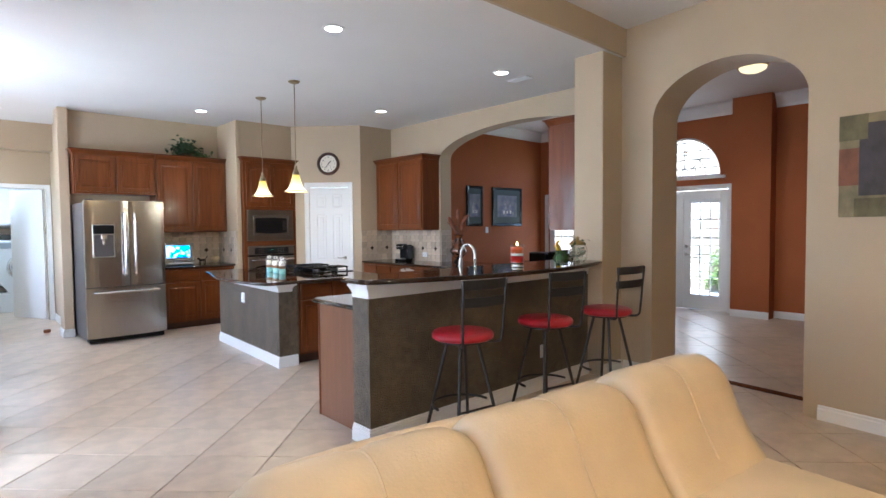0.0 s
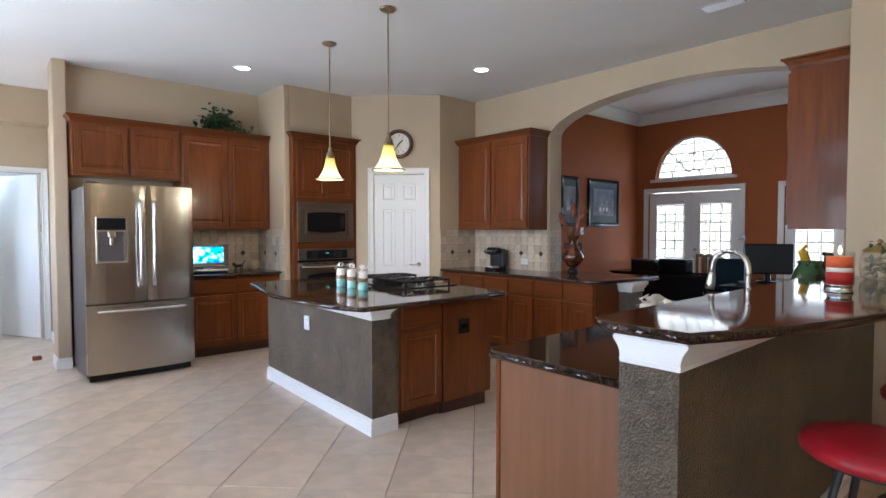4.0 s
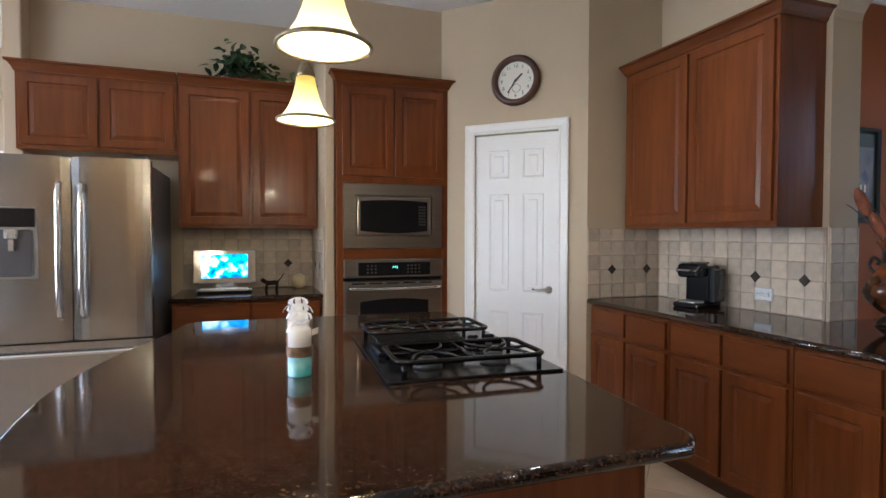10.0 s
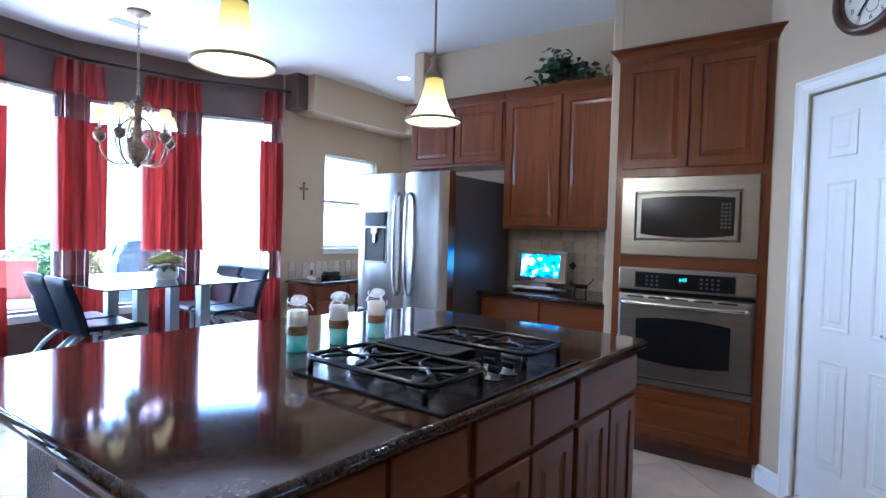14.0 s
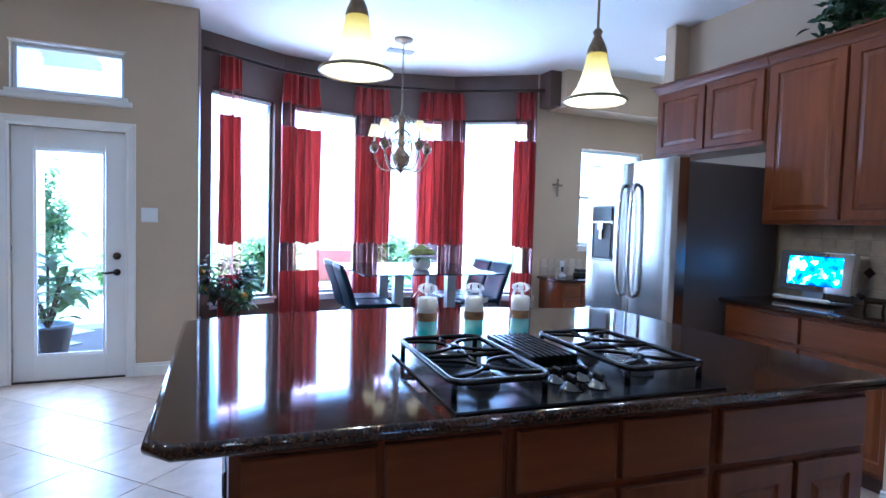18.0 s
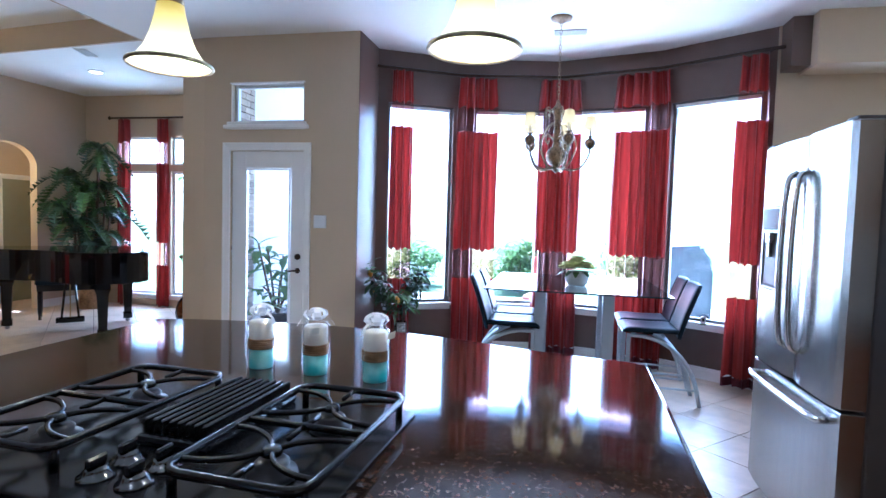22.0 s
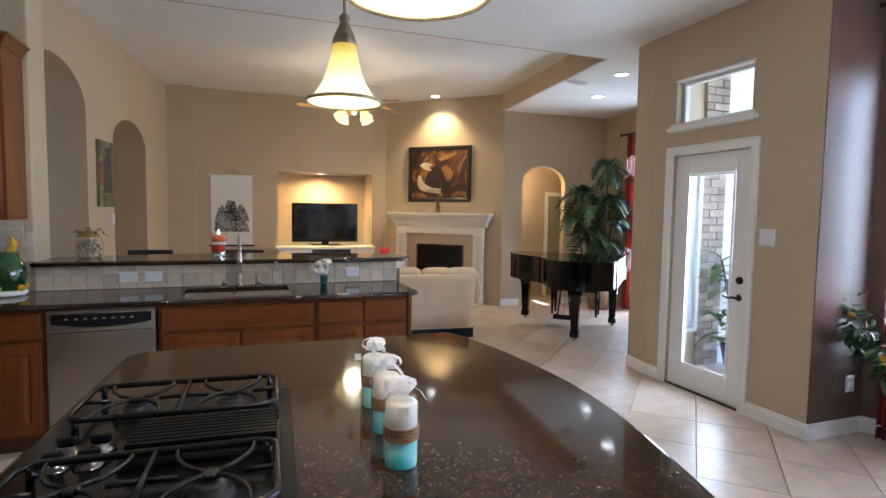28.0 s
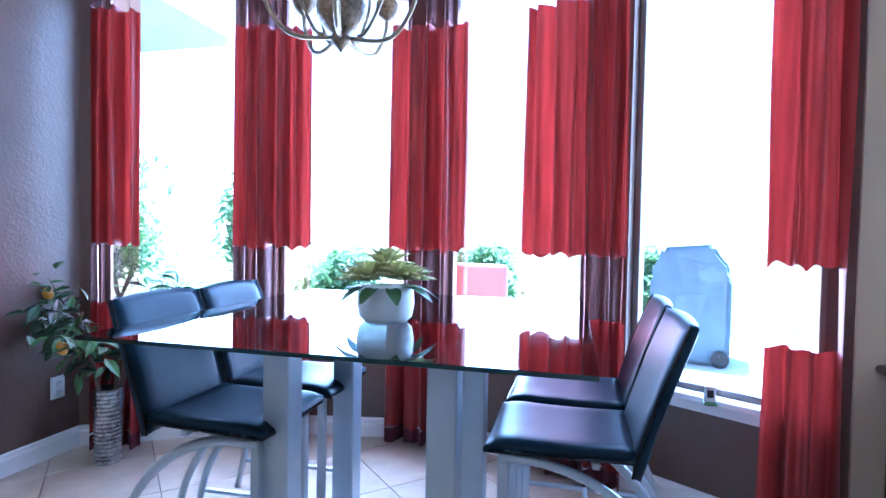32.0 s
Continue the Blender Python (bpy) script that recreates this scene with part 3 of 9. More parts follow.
    for p, q in (((5.55, 6.87), (9.13, 6.87)), ((9.13, 6.87), (9.13, -0.5)), ((5.56, 2.42), (5.56, 6.87))):
        d = (Vector(q) - Vector(p)).normalized()
        s = Vector((d.y, -d.x))
        prof = [(0.0, OCEIL - 0.20), (0.02, OCEIL - 0.20), (0.03, OCEIL - 0.16), (0.10, OCEIL - 0.05), (0.12, OCEIL - 0.04), (0.12, OCEIL)]
        rows = [[w.verts.new((e[0] + s.x * o, e[1] + s.y * o, z)) for o, z in prof] for e in (p, q)]
        for i in range(len(prof) - 1):
            w.faces.new((rows[0][i], rows[0][i + 1], rows[1][i + 1], rows[1][i]))
    structure("crown_moulding", w, M["white"], "white crown moulding", "trim")
    # unseen roof slabs added over all, so that no sun falls in from above
    w = bm_new()
    box(w, -2.6, -3.2, 3.6, 10.6, 13.0, 3.7)
    box(w, -4.2, -3.2, 3.3, -2.6, 3.45, 3.4)
    structure("roof", w, M["concrete"], "unseen slabs added to keep the sun out", "roof")
    w = bm_new()
    box(w, -2.91, -2.26, 0, -2.76, -0.46, 3.3)
    box(w, -2.76, -1.46, 0, -1.03, -1.36, 3.3)
    box(w, -1.08, -1.36, 0, -1.01, -0.66, 3.3)
    structure("wall_passage", w, M["wall"], "tan passage wall behind the arched doorway", "wall")


walls()
_g = bm_new()
box(_g, -60, -60, -0.40, 70, 70, -0.12)
structure("ground", _g, M["grass"], "green lawn around the house", "ground")
_g = bm_new()
box(_g, -2.91, -2.9, -0.11, 9.3, 12.9, -0.011)
structure("floor", _g, M["grout"], "floor slab with tan grout", "floor")


def baseboard(name, p, q, h=0.11, t=0.016):
    """p to q with the room on the right-hand side."""
    d = (Vector(q) - Vector(p))
    length = d.length
    d.normalize()
    s = Vector((d.y, -d.x))
    b = bm_new()
    prof = [(0.0, 0), (t, 0), (t, h * 0.72), (t * 0.55, h * 0.80), (t * 0.6, h * 0.93), (t * 0.25, h), (0.0, h)]
    rows = [[b.verts.new((e[0] + s.x * o, e[1] + s.y * o, z)) for o, z in prof] for e in (p, q)]
    k = len(prof)
    for i in range(k):
        b.faces.new((rows[0][i], rows[0][(i + 1) % k], rows[1][(i + 1) % k], rows[1][i]))
    b.faces.new(rows[0])
    b.faces.new(rows[1][::-1])
    return structure(name, b, M["white"], "white moulded baseboard", "baseboard")


for _p, _q in (((-0.56, 4.31), (-0.56, 4.7895)), ((-0.5455, 4.775), (-1.08, 4.775)), ((-0.56, 3.17), (-0.56, 3.385)), ((-0.60, 2.90), (-0.56, 3.17)), ((-2.76, 2.90), (-0.60, 2.90)),
               *[(a, b) for a, b in zip(BAY, BAY[1:])], ((0.845, 8.54), (0.965, 8.54)), ((0.975, 10.45), (0.975, 8.85)), ((0.845, 8.85), (0.845, 8.5255)), ((4.47, 0.77), (4.398, 0.23)), ((4.70, 2.47), (4.66, 2.165)), ((4.218, -1.12), (4.10, -2.0)),
               ((4.35, 2.50), (4.70, 2.50)), ((9.13, 3.02), (9.13, 2.95)), ((8.88, 2.95), (8.88, 2.40)), ((9.13, 2.4), (9.13, -0.5)), ((5.55, 6.87), (9.13, 6.87)), ((4.09, -1.98), (3.72, -1.98)), ((3.72, -2.06), (0.67, -2.06)), ((3.0, 7.95), (3.07, 7.95)),
               ((3.93, 7.89), (4.05, 7.77)), ((4.61, 7.21), (4.70, 7.12)), ((-0.87, -0.53), (-1.19, -0.52)), ((-2.0, -0.49), (-2.76, -0.46)), ((-0.40, 10.45), (0.025, 10.45))):
    baseboard("baseboard", _p, _q)

# ---- cabinets ----
def cab_door(parent, x, z, w, h, y, name="door", material=None, rings=None):
    b = ring_panel(bm_new(), w, h, 0.02, rings or (RAISED if min(w, h) > 0.25 else SLAB))
    return part(name, b, material or M["wood"], parent, at=pose(x, y - 0.02, z))


def base_cabinet(m, w, label, doors=2, drawers=2, depth=0.58, h=0.879, drawer_h=0.155, group="base cabinets", hollow=False):
    t = thing("base_cabinet", label, "cabinet", m, group)
    b = box(bm_new(), 0, 0, 0.10, w, depth, 0.60 if hollow else h)
    if hollow:
        box(b, 0, 0, 0.601, w, 0.03, h)
    part("body", b, M["wood"], t)
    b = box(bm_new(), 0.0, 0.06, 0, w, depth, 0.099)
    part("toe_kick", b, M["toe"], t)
    g = 0.018
    top = h - 0.02
    if drawers:
        dw = (w - g * (drawers + 1)) / drawers
        for i in range(drawers):
            cab_door(t, g + i * (dw + g), top - drawer_h, dw, drawer_h, 0, "drawer", M["wood_h"], SLAB)
        top -= drawer_h + 0.025
    if doors:
        dw = (w - g * (doors + 1)) / doors
        for i in range(doors):
            cab_door(t, g + i * (dw + g), 0.125, dw, top - 0.125, 0)
    return t


def crown(parent, w, depth, z, ends=(True, True), h=0.07, out=0.05):
    """Crown moulding round the front and the open ends of an upper cabinet."""
    b = bm_new()
    prof = [(0.0, 0.0), (0.008, 0.0), (0.014, h * 0.25), (out * 0.7, h * 0.75), (out, h * 0.82), (out, h), (0.0, h)]
    l, r = (0, 0)
    path = []
    if ends[0]:
        path.append(((0, depth), (-1, 0)))
    path += [((0, 0), (-1 if ends[0] else 0, -1)), ((w, 0), (1 if ends[1] else 0, -1))]
    if ends[1]:
        path.append(((w, depth), (1, 0)))
    rows = [[b.verts.new((p[0] + d[0] * o, p[1] + d[1] * o, z + q)) for o, q in prof] for p, d in path]
    k = len(prof)
    for a, c in zip(rows, rows[1:]):
        for i in range(k):
            b.faces.new((a[i], a[(i + 1) % k], c[(i + 1) % k], c[i]))
    b.faces.new(rows[0])
    b.faces.new(rows[-1][::-1])
    b2 = box(b, 0.002, 0.002, z + 0.01, w - 0.002, depth, z + h - 0.01)
    return part("crown", b2, M["wood_h"], parent)


def upper_cabinet(m, w, z0, z1, label, doors=2, depth=0.33, ends=(True, True), crowned=True):
    t = thing("wall_cabinet", label, "cabinet", m, "wall cabinets")
    b = box(bm_new(), 0, 0, z0, w, depth, z1)
    part("body", b, M["wood"], t)
    g = 0.02
    dw = (w - g * (doors + 1)) / doors
    for i in range(doors):
        cab_door(t, g + i * (dw + g), z0 + 0.03, dw, z1 - z0 - 0.05, 0)
    if crowned:
        crown(t, w, depth, z1, ends)
    return t


def inset(poly, d):
    """The outline moved inwards by d, mitred at the corners."""
    k = len(poly)
    area = sum(poly[i][0] * poly[(i + 1) % k][1] - poly[(i + 1) % k][0] * poly[i][1] for i in range(k))
    sign = 1 if area > 0 else -1
    res = []
    for i in range(k):
        p, q, r = Vector(poly[i - 1]), Vector(poly[i]), Vector(poly[(i + 1) % k])
        a, b = (q - p).normalized(), (r - q).normalized()
        na, nb = Vector((-a.y, a.x)) * sign, Vector((-b.y, b.x)) * sign
        m = (na + nb) / max(0.35, 1 + na.dot(nb))
        res.append((q.x + m.x * d, q.y + m.y * d))
    return res


def bullnose(poly, z0, z1):
    """Half-round polished edge all round a slab."""
    b = bm_new()
    h = (z1 - z0) / 2
    rows = []
    for k in range(9):
        a = math.pi * k / 8
        rows.append([b.verts.new((x, y, z0 + h - h * math.cos(a))) for x, y in inset(poly, h * (1 - math.sin(a)))])
    n = len(poly)
    for lo, hi in zip(rows, rows[1:]):
        for i in range(n):
            b.faces.new((lo[i], lo[(i + 1) % n], hi[(i + 1) % n], hi[i]))
    return b


def slab_top(name, poly, z1, label, thick=0.034):
    t = thing(name, label, "countertop")
    part("slab", prism(bm_new(), inset(poly, thick / 2), z1 - thick, z1), M["granite"], t)
    part("bullnose_edge", bullnose(poly, z1 - thick, z1), M["granite"], t, "rounded polished edge", True)
    return t


# wall run by the refrigerator
base_cabinet(pose(1.96, 8.09, 0), 1.03, "cherry wood base cabinet under the small television", 2, 2)
slab_top("countertop", [(1.94, 8.695), (1.94, 8.04), (2.995, 8.04), (2.995, 8.695)], 0.915, "dark brown polished granite countertop under the small television")
upper_cabinet(pose(0.98, 8.365, 0), 0.995, 1.95, 2.48, "short cherry wall cabinet above the refrigerator", 2, 0.33, (True, False))
upper_cabinet(pose(1.98, 8.365, 0), 1.015, 1.41, 2.48, "tall cherry wall cabinet with raised panels", 2, 0.33, (False, False))

# run by the coffee maker and its peninsula
for _i, (_y0, _w) in enumerate(((7.11, 0.745), (6.36, 0.745), (5.61, 0.74))):
    base_cabinet(pose(4.74, _y0, 0, 0, 0, -90), _w, "cherry wood base cabinet with drawers and raised doors", 2, 2, 0.58)
slab_top("countertop", [(4.70, 7.115), (5.325, 7.115), (5.325, 5.875), (5.70, 5.875), (5.70, 4.72), (5.63, 4.68), (4.80, 4.79), (4.70, 4.88)], 0.915, "dark brown granite countertop running through the arch")
upper_cabinet(pose(5.0, 7.09, 0, 0, 0, -90), 1.175, 1.41, 2.485, "cherry wall cabinet above the coffee maker", 2, 0.33, (True, True))

# sink run and bar
base_cabinet(pose(2.53, 3.44, 0, 0, 0, 180), 0.67, "cherry wood base cabinet beside the sink", 2, 2)
base_cabinet(pose(3.515, 3.44, 0, 0, 0, 180), 0.98, "cherry wood sink cabinet", 2, 1, hollow=True)
base_cabinet(pose(5.32, 3.44, 0, 0, 0, 180), 1.195, "cherry wood base cabinet by the dishwasher", 3, 3)
_t = thing("end_panel", "plain cherry veneer end panel of the sink run", "panel")
part("veneer", box(bm_new(), 1.838, 2.87, 0, 1.858, 3.44, 0.880), M["wood_end"], _t)
part("edge_strip", box(bm_new(), 1.832, 3.441, 0, 1.858, 3.462, 0.880, 0.003), M["wood"], _t, "darker cherry corner strip")
SINK_RUN = [(1.78, 2.862), (4.35, 2.862), (4.35, 2.822), (5.325, 2.822), (5.325, 3.50), (1.83, 3.50), (1.78, 3.45)]
_t = thing("countertop", "dark brown granite countertop round the double sink", "countertop")
for _poly in ([(1.797, 2.879), (2.69, 2.879), (2.69, 3.483), (1.837, 3.483), (1.797, 3.443)], [(3.39, 2.879), (4.367, 2.879), (4.367, 2.839), (5.308, 2.839), (5.308, 3.483), (3.39, 3.483)],
              [(2.69, 2.879), (3.39, 2.879), (3.39, 2.96), (2.69, 2.96)], [(2.69, 3.41), (3.39, 3.41), (3.39, 3.483), (2.69, 3.483)]):
    part("slab", prism(bm_new(), _poly, 0.881, 0.915), M["granite"], _t)
part("bullnose_edge", bullnose(SINK_RUN, 0.881, 0.915), M["granite"], _t, "rounded polished edge", True)
upper_cabinet(pose(5.325, 3.15, 0, 0, 0, 180), 0.94, 1.41, 2.485, "cherry wall cabinet beside the arch", 2, 0.33, (False, True))


# cove moulding: how far each band stands out, and its bottom and top as shares of the height
COVE = [(0.006, 0.0, 0.08), (0.010, 0.08, 0.16), (0.006, 0.16, 0.24), (0.008, 0.24, 0.36), (0.012, 0.36, 0.47), (0.018, 0.47, 0.57), (0.026, 0.57, 0.66), (0.034, 0.66, 0.74), (0.042, 0.74, 0.81), (0.047, 0.81, 0.90), (0.040, 0.90, 1.0)]
SKIRT = [(0.020, 0.0, 0.55), (0.016, 0.55, 0.62), (0.019, 0.62, 0.74), (0.012, 0.74, 0.82), (0.015, 0.82, 0.90), (0.007, 0.90, 1.0)]


def bar():
    b = box(bm_new(), 1.76, 2.66, 0, 4.348, 2.855, 1.02)
    structure("wall_bar", b, M["bar_wall"], "dark brown textured half wall of the breakfast bar", "wall")
    b = bm_new()
    for o, z0, z1 in COVE:
        box(b, 1.76 - o, 2.66 - o, 0.985 + 0.101 * z0, 4.348, 2.85, 0.985 + 0.101 * z1)
    structure("trim_bar", b, M["white"], "white moulding under the bar top", "trim")
    b = bm_new()
    for o, z0, z1 in SKIRT:
        box(b, 1.76 - o, 2.66 - o, 0.115 * z0, 4.348, 2.855, 0.115 * z1)
    structure("baseboard_bar", b, M["white"], "white baseboard along the bar", "baseboard")
    poly = arc_between((1.675, 2.59), (4.346, 2.50), -0.27, 20) + [(4.346, 2.95), (1.76, 2.95), (1.675, 2.86)]
    slab_top("granite_bar_counter", poly, 1.12, "dark brown granite bar top with a bowed front")


bar()


# island
def island():
    b = bm_new()
    prism(b, [(2.235, 4.985), (2.46, 4.985), (2.52, 6.85), (2.312, 6.85)], 0, 0.883)
    structure("wall_island", b, M["bar_wall"], "dark brown textured plaster side of the island", "wall")
    b = bm_new()
    for o, z0, z1 in SKIRT:
        prism(b, [(2.235 - o, 4.985 - o), (2.44, 4.985 - o), (2.44, 4.984), (2.236, 4.984), (2.313, 6.85), (2.312 - o, 6.85)], 0.115 * z0, 0.115 * z1)
    structure("baseboard_island", b, M["white"], "white baseboard round the island", "baseboard")
    b = bm_new()
    for o, z0, z1 in COVE:
        prism(b, [(2.235 - o, 4.985 - o), (2.38 + o, 4.985 - o), (2.38 + o, 4.983), (2.24, 4.983), (2.317, 6.86), (2.312 - o, 6.86)], 0.79 + 0.091 * z0, 0.79 + 0.091 * z1)
    structure("trim_island", b, M["white"], "white moulding under the island top", "trim")
    base_cabinet(pose(2.465, 4.985, 0), 0.40, "cherry island cabinet with one drawer and door", 1, 1, 0.5)
    t = thing("island_end", "plain cherry panel at the island end with a dark outlet", "cabinet", pose(2.867, 4.97, 0))
    part("panel", box(bm_new(), 0, 0, 0.10, 0.50, 0.4, 0.881), M["wood"], t)
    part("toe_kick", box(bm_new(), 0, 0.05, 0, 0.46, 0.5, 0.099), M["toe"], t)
    b = ring_panel(bm_new(), 0.12, 0.12, 0.008, SLAB)
    part("outlet_plate", b, M["oil"], t, "dark bronze outlet plate", at=pose(0.15, -0.008, 0.60))
    part("socket", box(bm_new(), 0.175, -0.011, 0.645, 0.245, -0.008, 0.675, 0.002), M["black"], t)
    y = 4.975
    for w in (0.62, 0.62, 0.60):
        base_cabinet(pose(3.385 + 0.075 * (y - 4.975), y, 0, 0, 0, 85.7), w, "cherry island cabinet with drawers", 2, 1 if w == 0.6 else 2, 0.5)
        y += w + 0.002
    poly = [(3.38, 4.81), (3.435, 4.86), (3.575, 6.84), (3.53, 6.90), (2.22, 6.95)]
    west = [(2.155, 6.90), (2.095, 6.58), (2.005, 6.26), (1.94, 5.96), (1.915, 5.65), (1.94, 5.28), (1.99, 4.99), (2.03, 4.87)]
    poly += [tuple(p)[:2] for p in curve_pts([(x, y, 0) for x, y in west], 4)] + [(2.055, 4.81)]
    slab_top("granite_island_counter", poly, 0.915, "dark brown polished granite island top with a bowed side")


island()

# ---- kitchen things ----
def refrigerator():
    t = thing("refrigerator", "stainless steel french door refrigerator with a freezer drawer", "refrigerator", pose(0.98, 7.69, 0) @ Matrix.Diagonal((1.04, 1, 1.03, 1)))
    w = 0.88
    part("body", box(bm_new(), 0.005, 0.09, 0.03, w - 0.005, 0.95, 1.755, 0.01, 2), M["fridge_side"], t, "dark grey cabinet sides")
    part("grille", box(bm_new(), 0.02, 0.05, 0.01, w - 0.02, 0.2, 0.06), M["black"], t)
    split = 0.475

    def leaf(name, x0, x1, z0, z1):
        b = bm_new()
        k = 10
        rows = []
        for i in range(k + 1):
            u = i / k
            bow = 0.014 * (1 - (2 * u - 1) ** 4)
            x = x0 + (x1 - x0) * u
            rows.append((x, -bow))
        poly = rows + [(x1, 0.085), (x0, 0.085)]
        prism(b, poly, z0, z1, 0.006, 2)
        return part(name, b, M["steel"], t)

    left = leaf("door", 0.0, split - 0.003, 0.705, 1.775)
    right = leaf("door", split + 0.003, w, 0.705, 1.775)
    low = leaf("freezer_drawer", 0.0, w, 0.075, 0.695)
    for d, x in ((left, split - 0.055), (right, split + 0.055)):
        b = tube(bm_new(), curve_pts([(x, -0.014, 0.84), (x, -0.055, 0.90), (x, -0.068, 1.22), (x, -0.055, 1.56), (x, -0.014, 1.62)], 6), 0.013, 10, squash=1.3)
        part("handle", b, M["chrome"], d, "curved bright steel handle", True)
    b = tube(bm_new(), curve_pts([(0.09, -0.012, 0.635), (0.12, -0.055, 0.637), (w / 2, -0.062, 0.637), (w - 0.12, -0.055, 0.637), (w - 0.09, -0.012, 0.635)], 6), 0.014, 10)
    part("handle", b, M["chrome"], low, "curved bright steel handle", True)
    b = ring_panel(bm_new(), 0.24, 0.41, 0.02, [(0, 0.0), (0.006, -0.004), (0.014, -0.003)], 1.07, 0.075)
    d = part("dispenser", b, M["steel_h"], left, "water and ice dispenser", at=pose(0, -0.016, 0))
    b = box(bm_new(), 0.085, -0.030, 1.365, 0.305, -0.018, 1.47, 0.004)
    part("dispenser_panel", b, M["black"], left, "black touch panel")
    b = box(bm_new(), 0.095, -0.0215, 1.085, 0.295, -0.018, 1.35, 0.01)
    part("dispenser_recess", b, M["fridge_side"], left, "dark recess")
    b = box(bm_new(), 0.165, -0.045, 1.30, 0.225, -0.02, 1.352, 0.004)
    box(b, 0.18, -0.04, 1.23, 0.21, -0.022, 1.30, 0.004)
    part("spout", b, M["nickel"], left)
    for x in (0.02, w - 0.10):
        part("hinge_cover", box(bm_new(), x, 0.0, 1.776, x + 0.08, 0.12, 1.79, 0.004), M["fridge_side"], t)


refrigerator()


def words(name, text, size, material, parent, m, label=""):
    cu = bpy.data.curves.new(name, "FONT")
    cu.body, cu.size, cu.align_x, cu.align_y = text, size, "CENTER", "CENTER"
    tmp = bpy.data.objects.new("tmp", cu)
    scene.collection.objects.link(tmp)
    me = bpy.data.meshes.new_from_object(tmp.evaluated_get(bpy.context.evaluated_depsgraph_get()))
    bpy.data.objects.remove(tmp)
    me.materials.append(material)
    ob = new(name, me)
    ob.parent, ob.matrix_basis = parent, m
    if label:
        ob["label"] = label
    return ob


def oven_tower():
    t = thing("oven_cabinet", "tall cherry cabinet holding the microwave and wall oven", "cabinet", pose(3.075, 7.88, 0))
    w = 0.86
    part("drawer_case", box(bm_new(), 0, 0, 0.10, w, 0.6, 0.449), M["wood"], t)
    part("shelf_rail", box(bm_new(), 0.046, 0, 1.183, w - 0.046, 0.6, 1.259), M["wood_h"], t)
    part("upper_case", box(bm_new(), 0, 0, 1.746, w, 0.6, 2.485), M["wood"], t)
    for x in (0.0, w - 0.045):
        part("side_stile", box(bm_new(), x, 0, 0.45, x + 0.045, 0.6, 1.745), M["wood"], t)
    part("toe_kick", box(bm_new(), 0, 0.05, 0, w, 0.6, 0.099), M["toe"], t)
    for i in range(2):
        cab_door(t, 0.04 + i * 0.395, 1.80, 0.385, 0.655, 0)
    cab_door(t, 0.05, 0.14, w - 0.10, 0.28, 0, "drawer", M["wood_h"], RAISED)
    crown(t, w, 0.07, 2.485, (True, True))
    # microwave
    k = thing("microwave", "built-in stainless microwave with a black window", "microwave", pose(3.12, 7.88, 1.26) @ Matrix.Diagonal((1, 1, 1.02, 1)))
    part("trim_frame", ring_panel(bm_new(), 0.77, 0.475, 0.02, [(0, 0.0), (0.004, -0.012), (0.085, -0.012), (0.088, 0.01)]), M["steel_h"], k)
    part("body", box(bm_new(), 0.09, 0.012, 0.09, 0.68, 0.4, 0.385), M["black"], k)
    door = part("door", ring_panel(bm_new(), 0.575, 0.285, 0.02, [(0, 0.0), (0.004, -0.014), (0.012, -0.016), (0.014, -0.016)], 0.095, 0.0975), M["steel_h"], k)
    b = bm_new()
    top = arc_between((0.125, 0.345), (0.645, 0.345), 0.012, 12)
    bot = arc_between((0.645, 0.130), (0.125, 0.130), 0.018, 12)
    prism(b, top + bot, 0, 0.004)
    part("window", b, M["black"], door, "black curved glass", at=pose(0, -0.0165, 0, 90))
    for i in range(7):
        for j in range(3):
            part("button", box(bm_new(), 0.575 + j * 0.02, -0.0225, 0.17 + i * 0.022, 0.588 + j * 0.02, -0.0205, 0.182 + i * 0.022), M["fridge_side"], door)
    # oven
    o = thing("wall_oven", "built-in stainless wall oven with a bar handle", "oven", pose(3.12, 7.88, 0.45) @ Matrix.Diagonal((1, 1, 1.03, 1)))
    part("body", box(bm_new(), 0.01, 0.0, 0.0, 0.76, 0.5, 0.70), M["black"], o)
    p = part("control_panel", box(bm_new(), 0.0, -0.025, 0.575, 0.77, 0.0, 0.71, 0.008, 2), M["steel_h"], o)
    part("display", box(bm_new(), 0.105, -0.029, 0.590, 0.665, -0.0252, 0.685, 0.003), M["black"], p, "black glass display")
    words("clock_digits", "1:12", 0.026, M["led"], p, pose(0.385, -0.0296, 0.650, 90), "green lit clock digits")
    for i in range(3):
        for x in (0.17, 0.20, 0.23, 0.48, 0.51, 0.54, 0.57):
            part("button", box(bm_new(), x, -0.0305, 0.605 + i * 0.025, x + 0.014, -0.0292, 0.617 + i * 0.025), M["fridge_side"], p)
    d = part("door", ring_panel(bm_new(), 0.77, 0.51, 0.03, [(0, 0.0), (0.006, -0.022), (0.02, -0.025), (0.03, -0.025)], 0.04, 0), M["steel_h"], o)
    b = prism(bm_new(), arc_between((0.12, 0.40), (0.65, 0.40), 0.02, 12) + arc_between((0.65, 0.16), (0.12, 0.16), 0.02, 12), 0, 0.004)
    part("window", b, M["black"], d, "dark oven window", at=pose(0, -0.0255, 0, 90))
    b = tube(bm_new(), curve_pts([(0.04, -0.022, 0.505), (0.07, -0.07, 0.50), (0.385, -0.082, 0.497), (0.70, -0.07, 0.50), (0.73, -0.022, 0.505)], 6), 0.013, 10)
    part("handle", b, M["chrome"], d, "", True)
